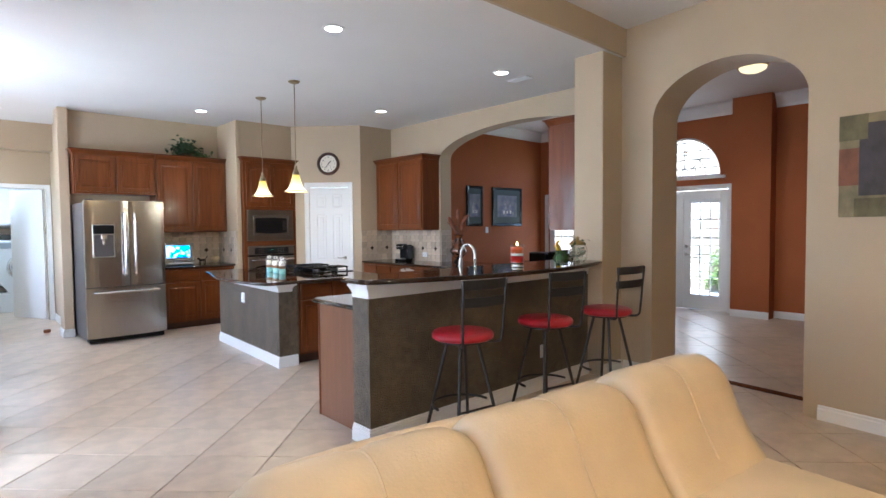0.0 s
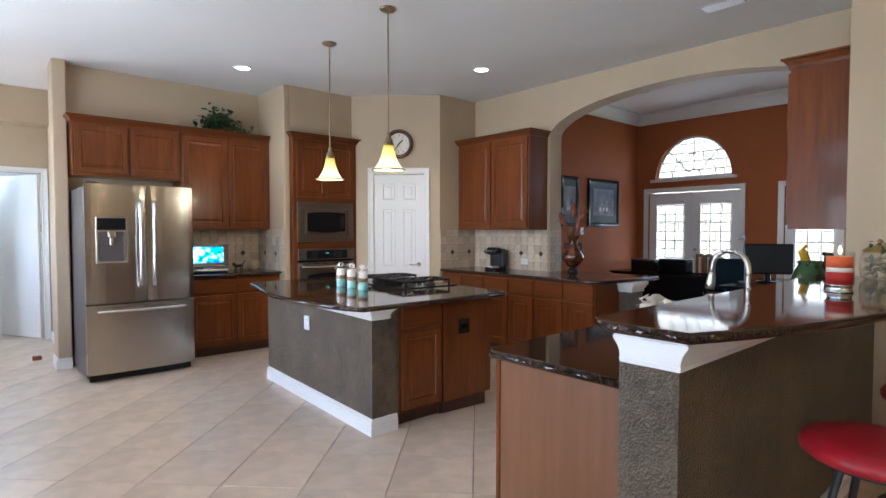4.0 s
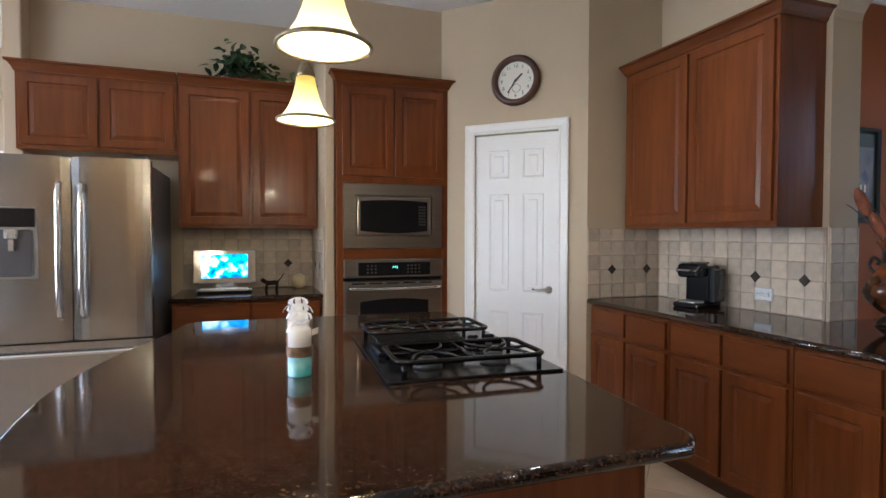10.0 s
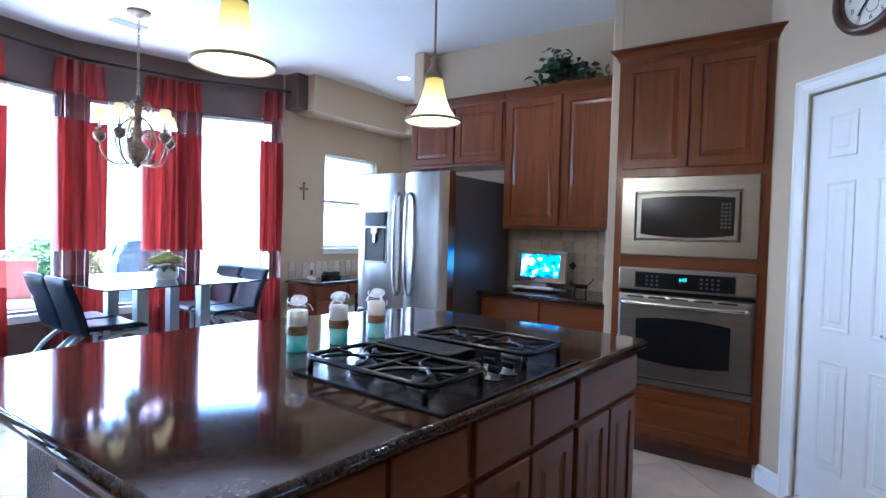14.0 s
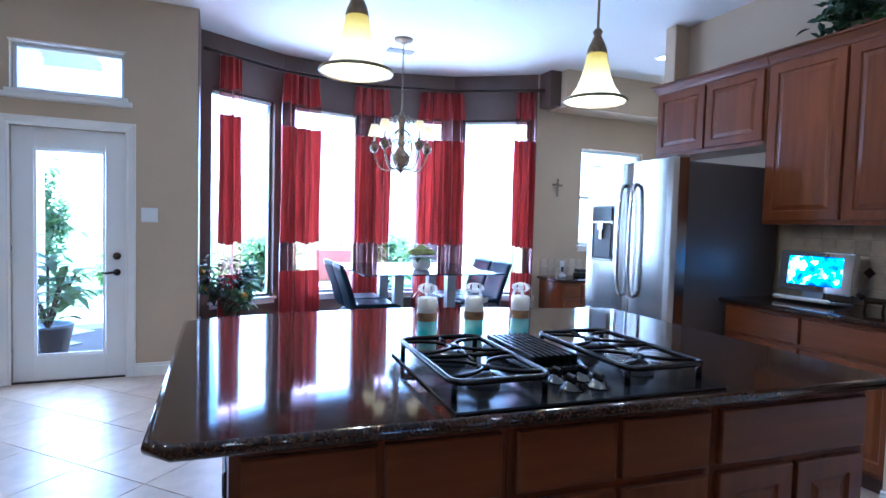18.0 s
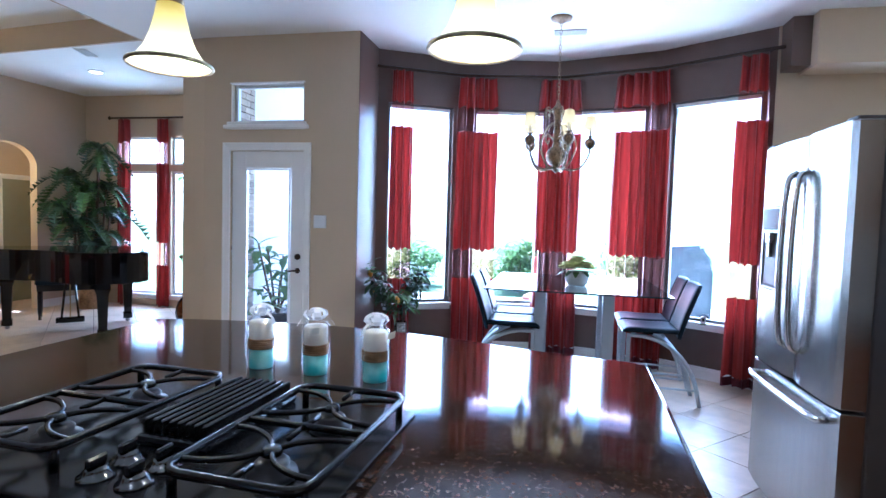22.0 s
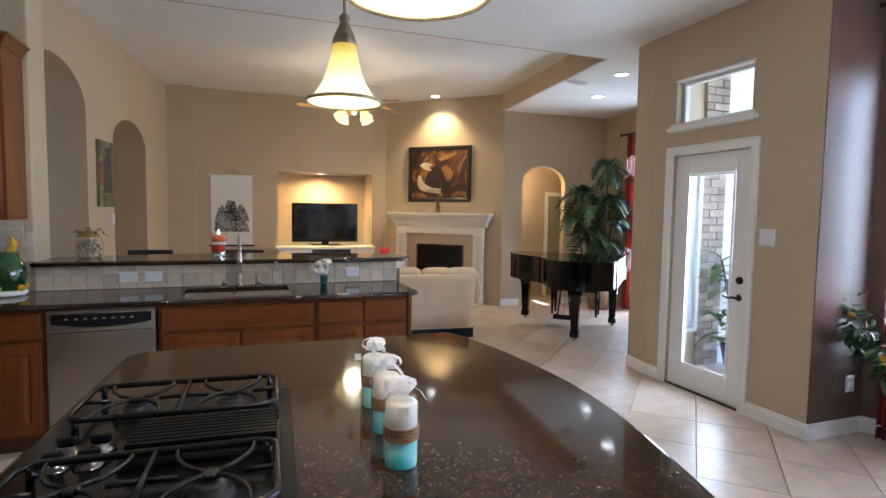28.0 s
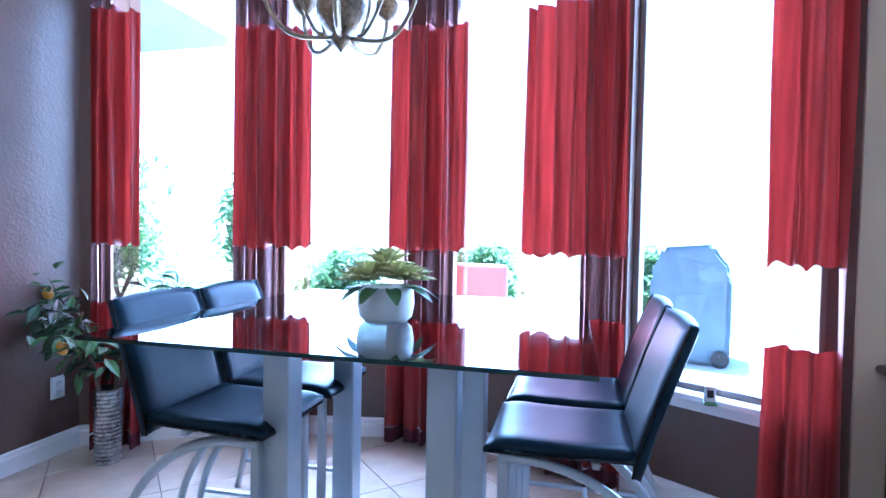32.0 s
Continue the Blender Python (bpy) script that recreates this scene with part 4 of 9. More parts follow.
    for i in range(5):
        part("vent_slot", box(bm_new(), 0.06 + i * 0.13, -0.0262, 0.528, 0.16 + i * 0.13, -0.0242, 0.538), M["black"], d)
    part("lower_trim", box(bm_new(), 0, -0.02, 0.0, 0.77, 0.0, 0.035, 0.004), M["steel_h"], o)


M["led"] = glow("green_led", (0.2, 0.9, 0.6), 0.4)
oven_tower()


def casing(parent, w, h, cw=0.07, t=0.02, name="casing", material=None, bottom=False, z0=0.0):
    """Moulded casing round an opening of w x h, front at -y."""
    b = bm_new()
    prof = [(0.0, 0.0), (0.0, -t * 0.5), (cw * 0.15, -t * 0.7), (cw * 0.3, -t * 0.55), (cw * 0.75, -t * 0.8), (cw * 0.85, -t), (cw, -t), (cw, 0.0)]
    path = [((0, z0), (-1, 0)), ((0, z0 + h), (-1, 1)), ((w, z0 + h), (1, 1)), ((w, z0), (1, 0))]
    rows = [[b.verts.new((p[0] + d[0] * o, y, p[1] + d[1] * o)) for o, y in prof] for p, d in path]
    k = len(prof)
    for a, c in zip(rows, rows[1:]):
        for i in range(k):
            b.faces.new((a[i], a[(i + 1) % k], c[(i + 1) % k], c[i]))
    b.faces.new(rows[0])
    b.faces.new(rows[-1][::-1])
    return part(name, b, material or M["white"], parent)


def lever(parent, x, z, y, flip=1, material=None):
    b = lathe(bm_new(), [(0.0, 0), (0.026, 0.0), (0.028, 0.006), (0.02, 0.014), (0.011, 0.018), (0.011, 0.045), (0.0, 0.046)], 14)
    bmesh.ops.rotate(b, verts=b.verts, cent=(0, 0, 0), matrix=Matrix.Rotation(radians(90), 3, "X"))
    tube(b, curve_pts([(0, -0.04, 0), (-0.03 * flip, -0.05, 0.002), (-0.07 * flip, -0.05, -0.004), (-0.11 * flip, -0.047, 0.004)], 5), [0.01] * 11 + [0.007] * 5, 8)
    return part("door_handle", b, material or M["nickel"], parent, "", True, pose(x, y, z))


def six_panel(parent, w, h, t=0.035):
    leaf = part("leaf", box(bm_new(), 0, 0, 0.01, w, t, h, 0.002), M["door_white"], parent)
    st, mid = 0.105 * w / 0.62, 0.10 * w / 0.62
    pw = (w - 2 * st - mid) / 2
    for x in (st, st + pw + mid):
        for z0, z1 in ((0.12 * h, 0.375 * h), (0.445 * h, 0.79 * h), (0.845 * h, 0.945 * h)):
            part("panel", ring_panel(bm_new(), pw, z1 - z0, 0.004, [(0, 0.0), (0.003, -0.004), (0.014, -0.002), (0.022, 0.004), (0.03, 0.004), (0.05, -0.003), (0.052, -0.003)], z0, x), M["door_white"], leaf, at=pose(0, 0.0, 0))
    return leaf


def pantry_door():
    d = Vector((1, -1)).normalized()
    o = Vector((3.90, 7.92)) + d * 0.285
    t = tagged(new("door_1"), "white six-panel pantry door with a lever handle", "door", "", "structure")
    t.matrix_basis = pose(o.x, o.y, 0, 0, 0, -45)
    leaf = six_panel(t, 0.64, 2.11)
    leaf.matrix_basis = pose(0, 0.012, 0)
    casing(t, 0.64, 2.12, 0.075)
    lever(leaf, 0.575, 0.965, 0.0)
    for z in (0.25, 1.05, 1.85):
        part("hinge", tube(bm_new(), [(-0.004, -0.004, z), (-0.004, -0.004, z + 0.09)], 0.007, 8), M["nickel"], leaf)
    b = tube(bm_new(), [(0.03, 0, 0.06), (0.03, -0.08, 0.055)], 0.005, 6)
    part("door_stop", b, M["nickel"], leaf)


pantry_door()


M["ink"] = mat("black_ink", (0.01, 0.01, 0.01), 0.6)
M["paper"] = mat("ivory_dial_paper", (0.78, 0.74, 0.64), 0.6, var=0.04)
M["frame_wood"] = mat("dark_walnut_frame", (0.075, 0.03, 0.015), 0.3, var=0.25, scale=12, coat=0.3)


def wall_clock():
    d = Vector((1, -1)).normalized()
    c = Vector((3.90, 7.92)) + d * 0.61
    t = thing("wall_clock", "round wall clock with a walnut rim and ivory dial", "clock", pose(c.x - 0.001, c.y - 0.001, 2.495, 90, 0, -45) @ Matrix.Scale(1.22, 4))
    part("rim", lathe(bm_new(), [(0.150, 0), (0.152, 0.02), (0.145, 0.036), (0.13, 0.045), (0.118, 0.038), (0.112, 0.02), (0.112, 0.004)], 40), M["frame_wood"], t, "", True)
    part("dial", lathe(bm_new(), [(0.118, 0.006), (0.114, 0.012), (0.0, 0.012)], 40), M["paper"], t)
    for k in range(1, 13):
        a = radians(90 - 30 * k)
        words("numeral", str(k), 0.03, M["ink"], t, pose(0.088 * math.cos(a), 0.088 * math.sin(a), 0.0135))
    for ang, ln, wd, nm in ((90 - 30 * 1.6, 0.055, 0.005, "hour_hand"), (90 - 6 * 36, 0.085, 0.0035, "minute_hand")):
        part(nm.replace("hand", "pointer"), box(bm_new(), -0.015, -wd, 0.015, ln, wd, 0.017), M["ink"], t, at=pose(0, 0, 0, 0, 0, ang))
    part("hub", lathe(bm_new(), [(0.008, 0.014), (0.008, 0.02), (0, 0.021)], 12), M["ink"], t)
    b = lathe(bm_new(), [(0.026, 0.0125), (0.026, 0.0135), (0.024, 0.0135), (0.024, 0.0125)], 24, (0.004, -0.045, 0))
    part("small_dial", b, M["ink"], t)


wall_clock()

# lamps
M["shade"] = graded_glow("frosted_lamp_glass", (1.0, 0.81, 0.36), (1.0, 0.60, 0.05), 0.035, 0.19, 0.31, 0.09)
M["bulb"] = glow("warm_bulb", (1.0, 0.82, 0.5), 3.0)
M["can"] = glow("recessed_lamp", (1.0, 0.93, 0.80), 2.0)


def pendant(x, y, z):
    t = thing("pendant_lamp", "bell-shaped frosted glass pendant lamp on a nickel rod, lit", "lamp", pose(x, y, z), "pendants over the island")
    h = CEIL - z
    part("canopy", lathe(bm_new(), [(0.065, h), (0.066, h - 0.008), (0.05, h - 0.02), (0.015, h - 0.032), (0.0, h - 0.034)][::-1], 24), M["oil_nickel"], t, "", True)
    part("rod", tube(bm_new(), [(0, 0, 0.27), (0, 0, h - 0.02)], 0.0055, 8), M["oil_nickel"], t)
    part("socket", lathe(bm_new(), [(0.0, 0.30), (0.012, 0.298), (0.02, 0.285), (0.014, 0.27), (0.024, 0.25), (0.035, 0.225), (0.042, 0.20), (0.036, 0.192), (0, 0.19)][::-1], 18), M["oil_nickel"], t, "ornate pewter cap", True)
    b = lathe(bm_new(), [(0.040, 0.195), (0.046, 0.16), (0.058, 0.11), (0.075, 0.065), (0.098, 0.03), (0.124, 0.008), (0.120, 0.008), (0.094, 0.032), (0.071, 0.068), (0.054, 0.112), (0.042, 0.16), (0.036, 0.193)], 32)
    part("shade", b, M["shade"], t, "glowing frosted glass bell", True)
    part("shade_rim", lathe(bm_new(), [(0.118, 0.004), (0.127, 0.0), (0.131, 0.006), (0.128, 0.013), (0.120, 0.012), (0.118, 0.004)], 36), M["oil_nickel"], t, "", True)
    part("bulb", lathe(bm_new(), [(0, 0.05), (0.02, 0.055), (0.03, 0.08), (0.022, 0.115), (0.014, 0.15), (0, 0.15)], 14), M["bulb"], t, "", True)
    lamp = new("pendant_light", bpy.data.lights.new("pendant_light", "POINT"))
    lamp.data.energy, lamp.data.color, lamp.data.shadow_soft_size = 1.8, (1.0, 0.80, 0.52), 0.03
    lamp.location = (x, y, z - 0.03)


M["oil_nickel"] = mat("antique_pewter", (0.36, 0.28, 0.17), 0.35, metal=0.8, var=0.3, scale=40, bump=0.3, bscale=120)
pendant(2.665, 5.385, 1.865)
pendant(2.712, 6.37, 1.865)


def can_light(x, y, z, watts=2.8, label="recessed ceiling lamp with a white trim ring, lit", colour=(1.0, 0.84, 0.64), angle=120):
    t = thing("recessed_light", label, "lamp", pose(x, y, z), "recessed ceiling lamps")
    part("trim_ring", lathe(bm_new(), [(0.070, -0.0005), (0.095, -0.0005), (0.093, -0.007), (0.072, -0.010), (0.068, -0.004)][::-1], 28), M["white"], t, "", True)
    part("lens", lathe(bm_new(), [(0.0, -0.004), (0.070, -0.004), (0.070, -0.002), (0, -0.002)], 28), M["can"], t, "glowing lamp lens")
    spot_lamp("recessed_lamp_light", (x, y, z - 0.02), watts, colour, angle)


for _x, _y in ((2.15, 3.68), (4.18, 3.62), (4.33, 6.02), (2.40, 7.63), (0.22, 9.14)):
    can_light(_x, _y, CEIL)


def ceiling_vent(x, y, z, rz, w=0.32, d=0.17):
    t = thing("ceiling_vent", "white metal ceiling air vent with slats", "vent", pose(x, y, z, 0, 0, rz))
    part("frame", ring_panel(bm_new(), w, d, 0.002, [(0, -0.004), (0.01, -0.012), (0.022, -0.012), (0.024, -0.003)], -d / 2, -w / 2), M["white"], t, at=pose(0, 0, 0, -90))
    # no duct is built: a dark sheet stands in for the shade between slats
    part("backing", box(bm_new(), -w / 2 + 0.02, -d / 2 + 0.02, -0.0025, w / 2 - 0.02, d / 2 - 0.02, -0.001), M["toe"], t, "dark sheet in place of the shaded duct")
    for i in range(7):
        y0 = -d / 2 + 0.03 + i * (d - 0.06) / 6
        part("slat", box(bm_new(), -w / 2 + 0.024, y0, -0.011, w / 2 - 0.024, y0 + 0.007, -0.003), M["vinyl_white"], t, at=None)


ceiling_vent(4.53, 3.65, CEIL, 90)
ceiling_vent(-0.83, 6.65, CEIL, 90)

# cooktop
def cooktop():
    t = thing("gas_cooktop", "black glass gas cooktop with cast iron grates", "cooktop", pose(3.165, 5.865, 0.9155, 0, 0, 87.3) @ Matrix.Diagonal((0.94, 1, 1, 1)))
    part("glass_top", box(bm_new(), -0.43, -0.31, 0, 0.43, 0.29, 0.008, 0.003), M["black"], t, "black glass surface")

    def grate(cx):
        g = part("grate", bm_grate(), M["iron"], t, "black cast iron grate", True, pose(cx, 0.0, 0.008))
        return g

    def bm_grate():
        b = bm_new()
        z, a, c = 0.05, 0.143, 0.25
        ring = []
        for cx, cy, s in ((a, c, 0), (-a, c, 90), (-a, -c, 180), (a, -c, 270)):
            for k in range(4):
                an = radians(s + 30 * k)
                sx, sy = math.copysign(1, cx), math.copysign(1, cy)
                ring.append((cx - sx * 0.04 + 0.04 * math.cos(an), cy - sy * 0.04 + 0.04 * math.sin(an), z))
        tube(b, ring, 0.0085, 8, True)
        for x in (-a + 0.010, a - 0.010):
            for y in (-c + 0.02, c - 0.02):
                tube(b, [(x, y, z), (x, y, 0.0)], 0.009, 8)
        for by in (-0.122, 0.122):
            lathe(b, [(0, z - 0.008), (0.020, z - 0.008), (0.022, z), (0.016, z + 0.006), (0, z + 0.006)], 14, (0, by, 0))
            for sx in (-1, 1):
                for sy in (-1, 1):
                    tube(b, curve_pts([(sx * 0.008, by + sy * 0.012, z), (sx * 0.035, by + sy * 0.045, z + 0.001), (sx * 0.085, by + sy * 0.072, z + 0.001), (sx * a, by + sy * 0.080, z)], 4), 0.006, 6)
            for y0 in (math.copysign(c, by), 0.0):
                tube(b, [(0, y0, z), (0, y0 + (by - y0) * 0.52, z - 0.002)], 0.006, 6)
        tube(b, [(-a, 0, z), (a, 0, z)], 0.008, 6)
        return b

    for cx in (-0.27, 0.27):
        grate(cx)
        for by in (-0.12, 0.12):
            part("burner", lathe(bm_new(), [(0.0, 0.008), (0.05, 0.008), (0.048, 0.02), (0.032, 0.024), (0.034, 0.036), (0.026, 0.042), (0, 0.042)][::-1], 20, (cx, by, 0)), M["black_metal"], t, "", True)
    v = part("downdraft_vent", box(bm_new(), -0.095, -0.09, 0.008, 0.095, 0.26, 0.03, 0.01, 2), M["black"], t, "raised downdraft grille")
    for i in range(8):
        b = box(bm_new(), -0.082 + i * 0.0215, -0.075, 0.03, -0.072 + i * 0.0215, 0.25, 0.062, 0.003)
        part("vent_fin", b, M["iron"], v)
    for x, y in ((-0.045, -0.15), (0.045, -0.15), (-0.045, -0.22), (0.045, -0.22)):
        k = part("control_knob", lathe(bm_new(), [(0, 0.008), (0.034, 0.008), (0.034, 0.012), (0.026, 0.014), (0.022, 0.024), (0.018, 0.028), (0.0, 0.029)][::-1], 18, (x, y, 0)), M["dark_chrome"], t, "dark chrome control knob", True)
        part("grip", box(bm_new(), x - 0.006, y - 0.022, 0.028, x + 0.006, y + 0.022, 0.048, 0.004), M["black"], k)


cooktop()

M["wax_white"] = mat("white_wax", (0.82, 0.78, 0.70), 0.45, var=0.05)
M["wax_teal"] = mat("turquoise_wax", (0.10, 0.52, 0.54), 0.35, second=(0.38, 0.72, 0.68), scale=18)
M["rope"] = mat("jute_rope", (0.34, 0.20, 0.09), 0.9, var=0.35, scale=60, bump=0.6, bscale=200)
M["cello"] = glass("clear_cellophane", (1, 1, 1), 0.08, 0.15)
M["ribbon"] = mat("white_organza", (0.85, 0.83, 0.83), 0.5, var=0.05, through_light=0.5)


def candle(x, y, rz):
    t = thing("wrapped_candle", "white and turquoise pillar candle with a jute band, wrapped in cellophane", "candle", pose(x, y, 0.9155, 0, 0, rz), "candles on the island")
    part("base", lathe(bm_new(), [(0, 0), (0.036, 0.0), (0.037, 0.004), (0.037, 0.065), (0, 0.065)], 22), M["wax_teal"], t, "turquoise lower half", True)
    part("top", lathe(bm_new(), [(0, 0.065), (0.037, 0.065), (0.037, 0.146), (0.032, 0.152), (0, 0.15)], 22), M["wax_white"], t, "white upper half", True)
    b = bm_new()
    for i in range(5):
        tube(b, [(0.0385 * math.cos(2 * math.pi * k / 20), 0.0385 * math.sin(2 * math.pi * k / 20), 0.066 + i * 0.0065) for k in range(20)], 0.0035, 5, True)
    part("jute_band", b, M["rope"], t, "", True)
    b = bm_new()
    prof = [(0.043, 0.0), (0.0435, 0.05), (0.0425, 0.10), (0.043, 0.15), (0.03, 0.165), (0.008, 0.172)]
    seg = 18
    rows = [[b.verts.new((r * (1 + 0.07 * random.uniform(-1, 1)) * math.cos(2 * math.pi * k / seg), r * (1 + 0.07 * random.uniform(-1, 1)) * math.sin(2 * math.pi * k / seg), z)) for k in range(seg)] for r, z in prof]
    for a, c in zip(rows, rows[1:]):
        for k in range(seg):
            b.faces.new((a[k], a[(k + 1) % seg], c[(k + 1) % seg], c[k]))
    part("cellophane", b, M["cello"], t)
    for k in range(6):
        b = bm_new()
        an = 2 * math.pi * k / 6 + 0.3
        d = Vector((math.cos(an), math.sin(an), 0))
        side = Vector((-d.y, d.x, 0)) * 0.011
        loop = [Vector((0, 0, 0.166)) + d * (0.036 * math.sin(u)) * (1.1 if k % 2 else 0.8) + Vector((0, 0, 0.020 * (1 - math.cos(u)))) for u in (0.0, 0.7, 1.4, 2.1, 2.7, 3.1)]
        rows = [[b.verts.new(p - side * (0.3 + 0.7 * math.sin(0.4 + i * 0.45))), b.verts.new(p + side * (0.3 + 0.7 * math.sin(0.4 + i * 0.45)))] for i, p in enumerate(loop)]
        for p, q in zip(rows, rows[1:]):
            b.faces.new((p[0], p[1], q[1], q[0]))
        part("bow_loop", b, M["ribbon"], t, "sheer white ribbon loop")
    for an in (0.9, 3.6):
        b = bm_new()
        d = Vector((math.cos(an), math.sin(an), 0))
        side = Vector((-d.y, d.x, 0)) * 0.006
        pts = [Vector((0, 0, 0.170)) + d * r + Vector((0, 0, z)) for r, z in ((0.0, 0.0), (0.025, 0.012), (0.048, -0.004), (0.060, -0.024))]
        rows = [[b.verts.new(p - side), b.verts.new(p + side)] for p in pts]
        for p, q in zip(rows, rows[1:]):
            b.faces.new((p[0], p[1], q[1], q[0]))
        part("ribbon_end", b, M["ribbon"], t)
    b = bm_new()
    b.faces.new([b.verts.new(p) for p in ((0.02, -0.044, 0.13), (0.045, -0.040, 0.135), (0.047, -0.040, 0.155), (0.022, -0.044, 0.15))])
    part("gift_tag", b, M["paper"], t)


for _x, _y, _r in ((2.622, 5.69, 20), (2.634, 5.885, 75), (2.65, 6.087, 130)):
    candle(_x, _y, _r)

# ---- sink run ----
def sink():
    t = thing("kitchen_sink", "stainless steel double bowl sink set under the granite", "sink", pose(2.69, 2.96, 0.881))
    for x0, x1, nm in ((0.0, 0.37, "bowl"), (0.385, 0.70, "bowl")):
        b = bm_new()
        d = 0.19
        loops = []
        for i, z in ((0, 0), (0, -0.01), (0.012, -d + 0.03), (0.04, -d), ):
            loops.append([b.verts.new(p) for p in ((x0 + i, i, z), (x1 - i, i, z), (x1 - i, 0.45 - i, z), (x0 + i, 0.45 - i, z))])
        for p, q in zip(loops, loops[1:]):
            for k in range(4):
                b.faces.new((p[k], p[(k + 1) % 4], q[(k + 1) % 4], q[k]))
        b.faces.new(loops[-1])
        bowl = part(nm, b, M["sink_steel"], t)
        part("drain", lathe(bm_new(), [(0, -d + 0.004), (0.04, -d + 0.004), (0.042, -d + 0.001)], 18, ((x0 + x1) / 2, 0.22, 0)), M["chrome"], bowl)
    part("divider", box(bm_new(), 0.37, 0, -0.08, 0.385, 0.45, -0.012, 0.003), M["sink_steel"], t)


sink()


def faucet():
    t = thing("kitchen_faucet", "tall brushed nickel gooseneck pull-down faucet", "faucet", pose(3.03, 2.918, 0.9155))
    part("base", lathe(bm_new(), [(0.0, 0), (0.03, 0), (0.03, 0.008), (0.022, 0.02), (0.019, 0.10), (0.0, 0.10)], 18), M["nickel"], t, "", True)
    pts = [(0, 0, 0.09), (0, 0, 0.22), (0, 0, 0.30)] + [(0, 0.085 - 0.085 * math.cos(a), 0.30 + 0.085 * math.sin(a)) for a in [math.pi * k / 10 for k in range(1, 11)]] + [(0, 0.172, 0.27)]
    part("spout", tube(bm_new(), pts, 0.0125, 12), M["nickel"], t, "", True)
    part("spray_head", lathe(bm_new(), [(0.0, 0.0), (0.02, 0.0), (0.021, 0.02), (0.016, 0.07), (0.013, 0.09), (0, 0.09)], 16, (0, 0, 0)), M["nickel"], t, "", True, pose(0, 0.182, 0.19, 8))
    part("lever", tube(bm_new(), [(0.018, 0, 0.075), (0.06, 0.0, 0.09), (0.095, 0.0, 0.12)], [0.009, 0.007, 0.006], 8), M["nickel"], t, "", True)
    s = thing("soap_dispenser", "brushed nickel soap pump beside the sink", "soap dispenser", pose(2.90, 2.94, 0.9155))
    part("base", lathe(bm_new(), [(0, 0), (0.022, 0), (0.02, 0.03), (0.012, 0.05), (0.01, 0.075), (0, 0.076)], 14), M["nickel"], s, "", True)
    part("nozzle", tube(bm_new(), [(0, 0, 0.07), (0, 0.03, 0.08), (0, 0.06, 0.075)], 0.006, 8), M["nickel"], s, "", True)
    f = thing("filter_tap", "slim brushed nickel drinking water tap", "faucet", pose(2.79, 2.918, 0.9155))
    part("base", lathe(bm_new(), [(0, 0), (0.018, 0), (0.014, 0.02), (0, 0.022)], 14), M["nickel"], f, "", True)
    part("spout", tube(bm_new(), curve_pts([(0, 0, 0.02), (0, 0, 0.10), (-0.01, 0.03, 0.17), (-0.02, 0.07, 0.19), (-0.03, 0.10, 0.17)], 5), 0.006, 8), M["nickel"], f, "", True)
    c = thing("air_gap", "small nickel air gap cap by the sink", "fitting", pose(3.14, 2.94, 0.9155))
    part("cap", lathe(bm_new(), [(0, 0), (0.018, 0), (0.018, 0.045), (0.012, 0.052), (0, 0.053)], 14), M["nickel"], c, "", True)


faucet()


def extrude_y(outline, y0, y1):
    """A plate with the given (x, z) outline between y0 and y1."""
    b = bm_new()
    lo = [b.verts.new((x, y0, z)) for x, z in outline]
    hi = [b.verts.new((x, y1, z)) for x, z in outline]
    b.faces.new(lo)
    b.faces.new(hi[::-1])
    for i in range(len(outline)):
        k = (i + 1) % len(outline)
        b.faces.new((lo[i], hi[i], hi[k], lo[k]))
    bmesh.ops.recalc_face_normals(b, faces=b.faces)
    return b


def dishwasher():
    t = thing("dishwasher", "stainless dishwasher with a dark control strip", "dishwasher", pose(4.117, 3.435, 0, 0, 0, 180))
    part("body", box(bm_new(), 0, 0.0, 0.10, 0.595, 0.56, 0.875), M["black"], t)
    d = part("door", box(bm_new(), 0.004, -0.03, 0.11, 0.591, 0.0, 0.735, 0.006, 2), M["steel"], t)
    part("control_panel", box(bm_new(), 0.004, -0.030, 0.738, 0.591, 0.0, 0.861, 0.006, 2), M["steel"], t)
    arc = [(0.03 + 0.535 * k / 12, 0.790 - 0.028 * math.sin(math.pi * k / 12)) for k in range(13)]
    c = part("control_strip", extrude_y(arc + [(0.565, 0.848), (0.03, 0.848)], -0.034, -0.0295), M["black"], t, "glossy black control strip with a bowed edge")
    for i in range(8):
        part("button", box(bm_new(), 0.10 + i * 0.05, -0.036, 0.815, 0.118 + i * 0.05, -0.0338, 0.822), M["nickel"], c)
    part("top_rail", box(bm_new(), 0.004, -0.032, 0.862, 0.591, -0.002, 0.876, 0.003), M["steel_h"], t)
    part("toe_kick", box(bm_new(), 0.004, 0.05, 0, 0.591, 0.5, 0.10), M["black"], t)


dishwasher()


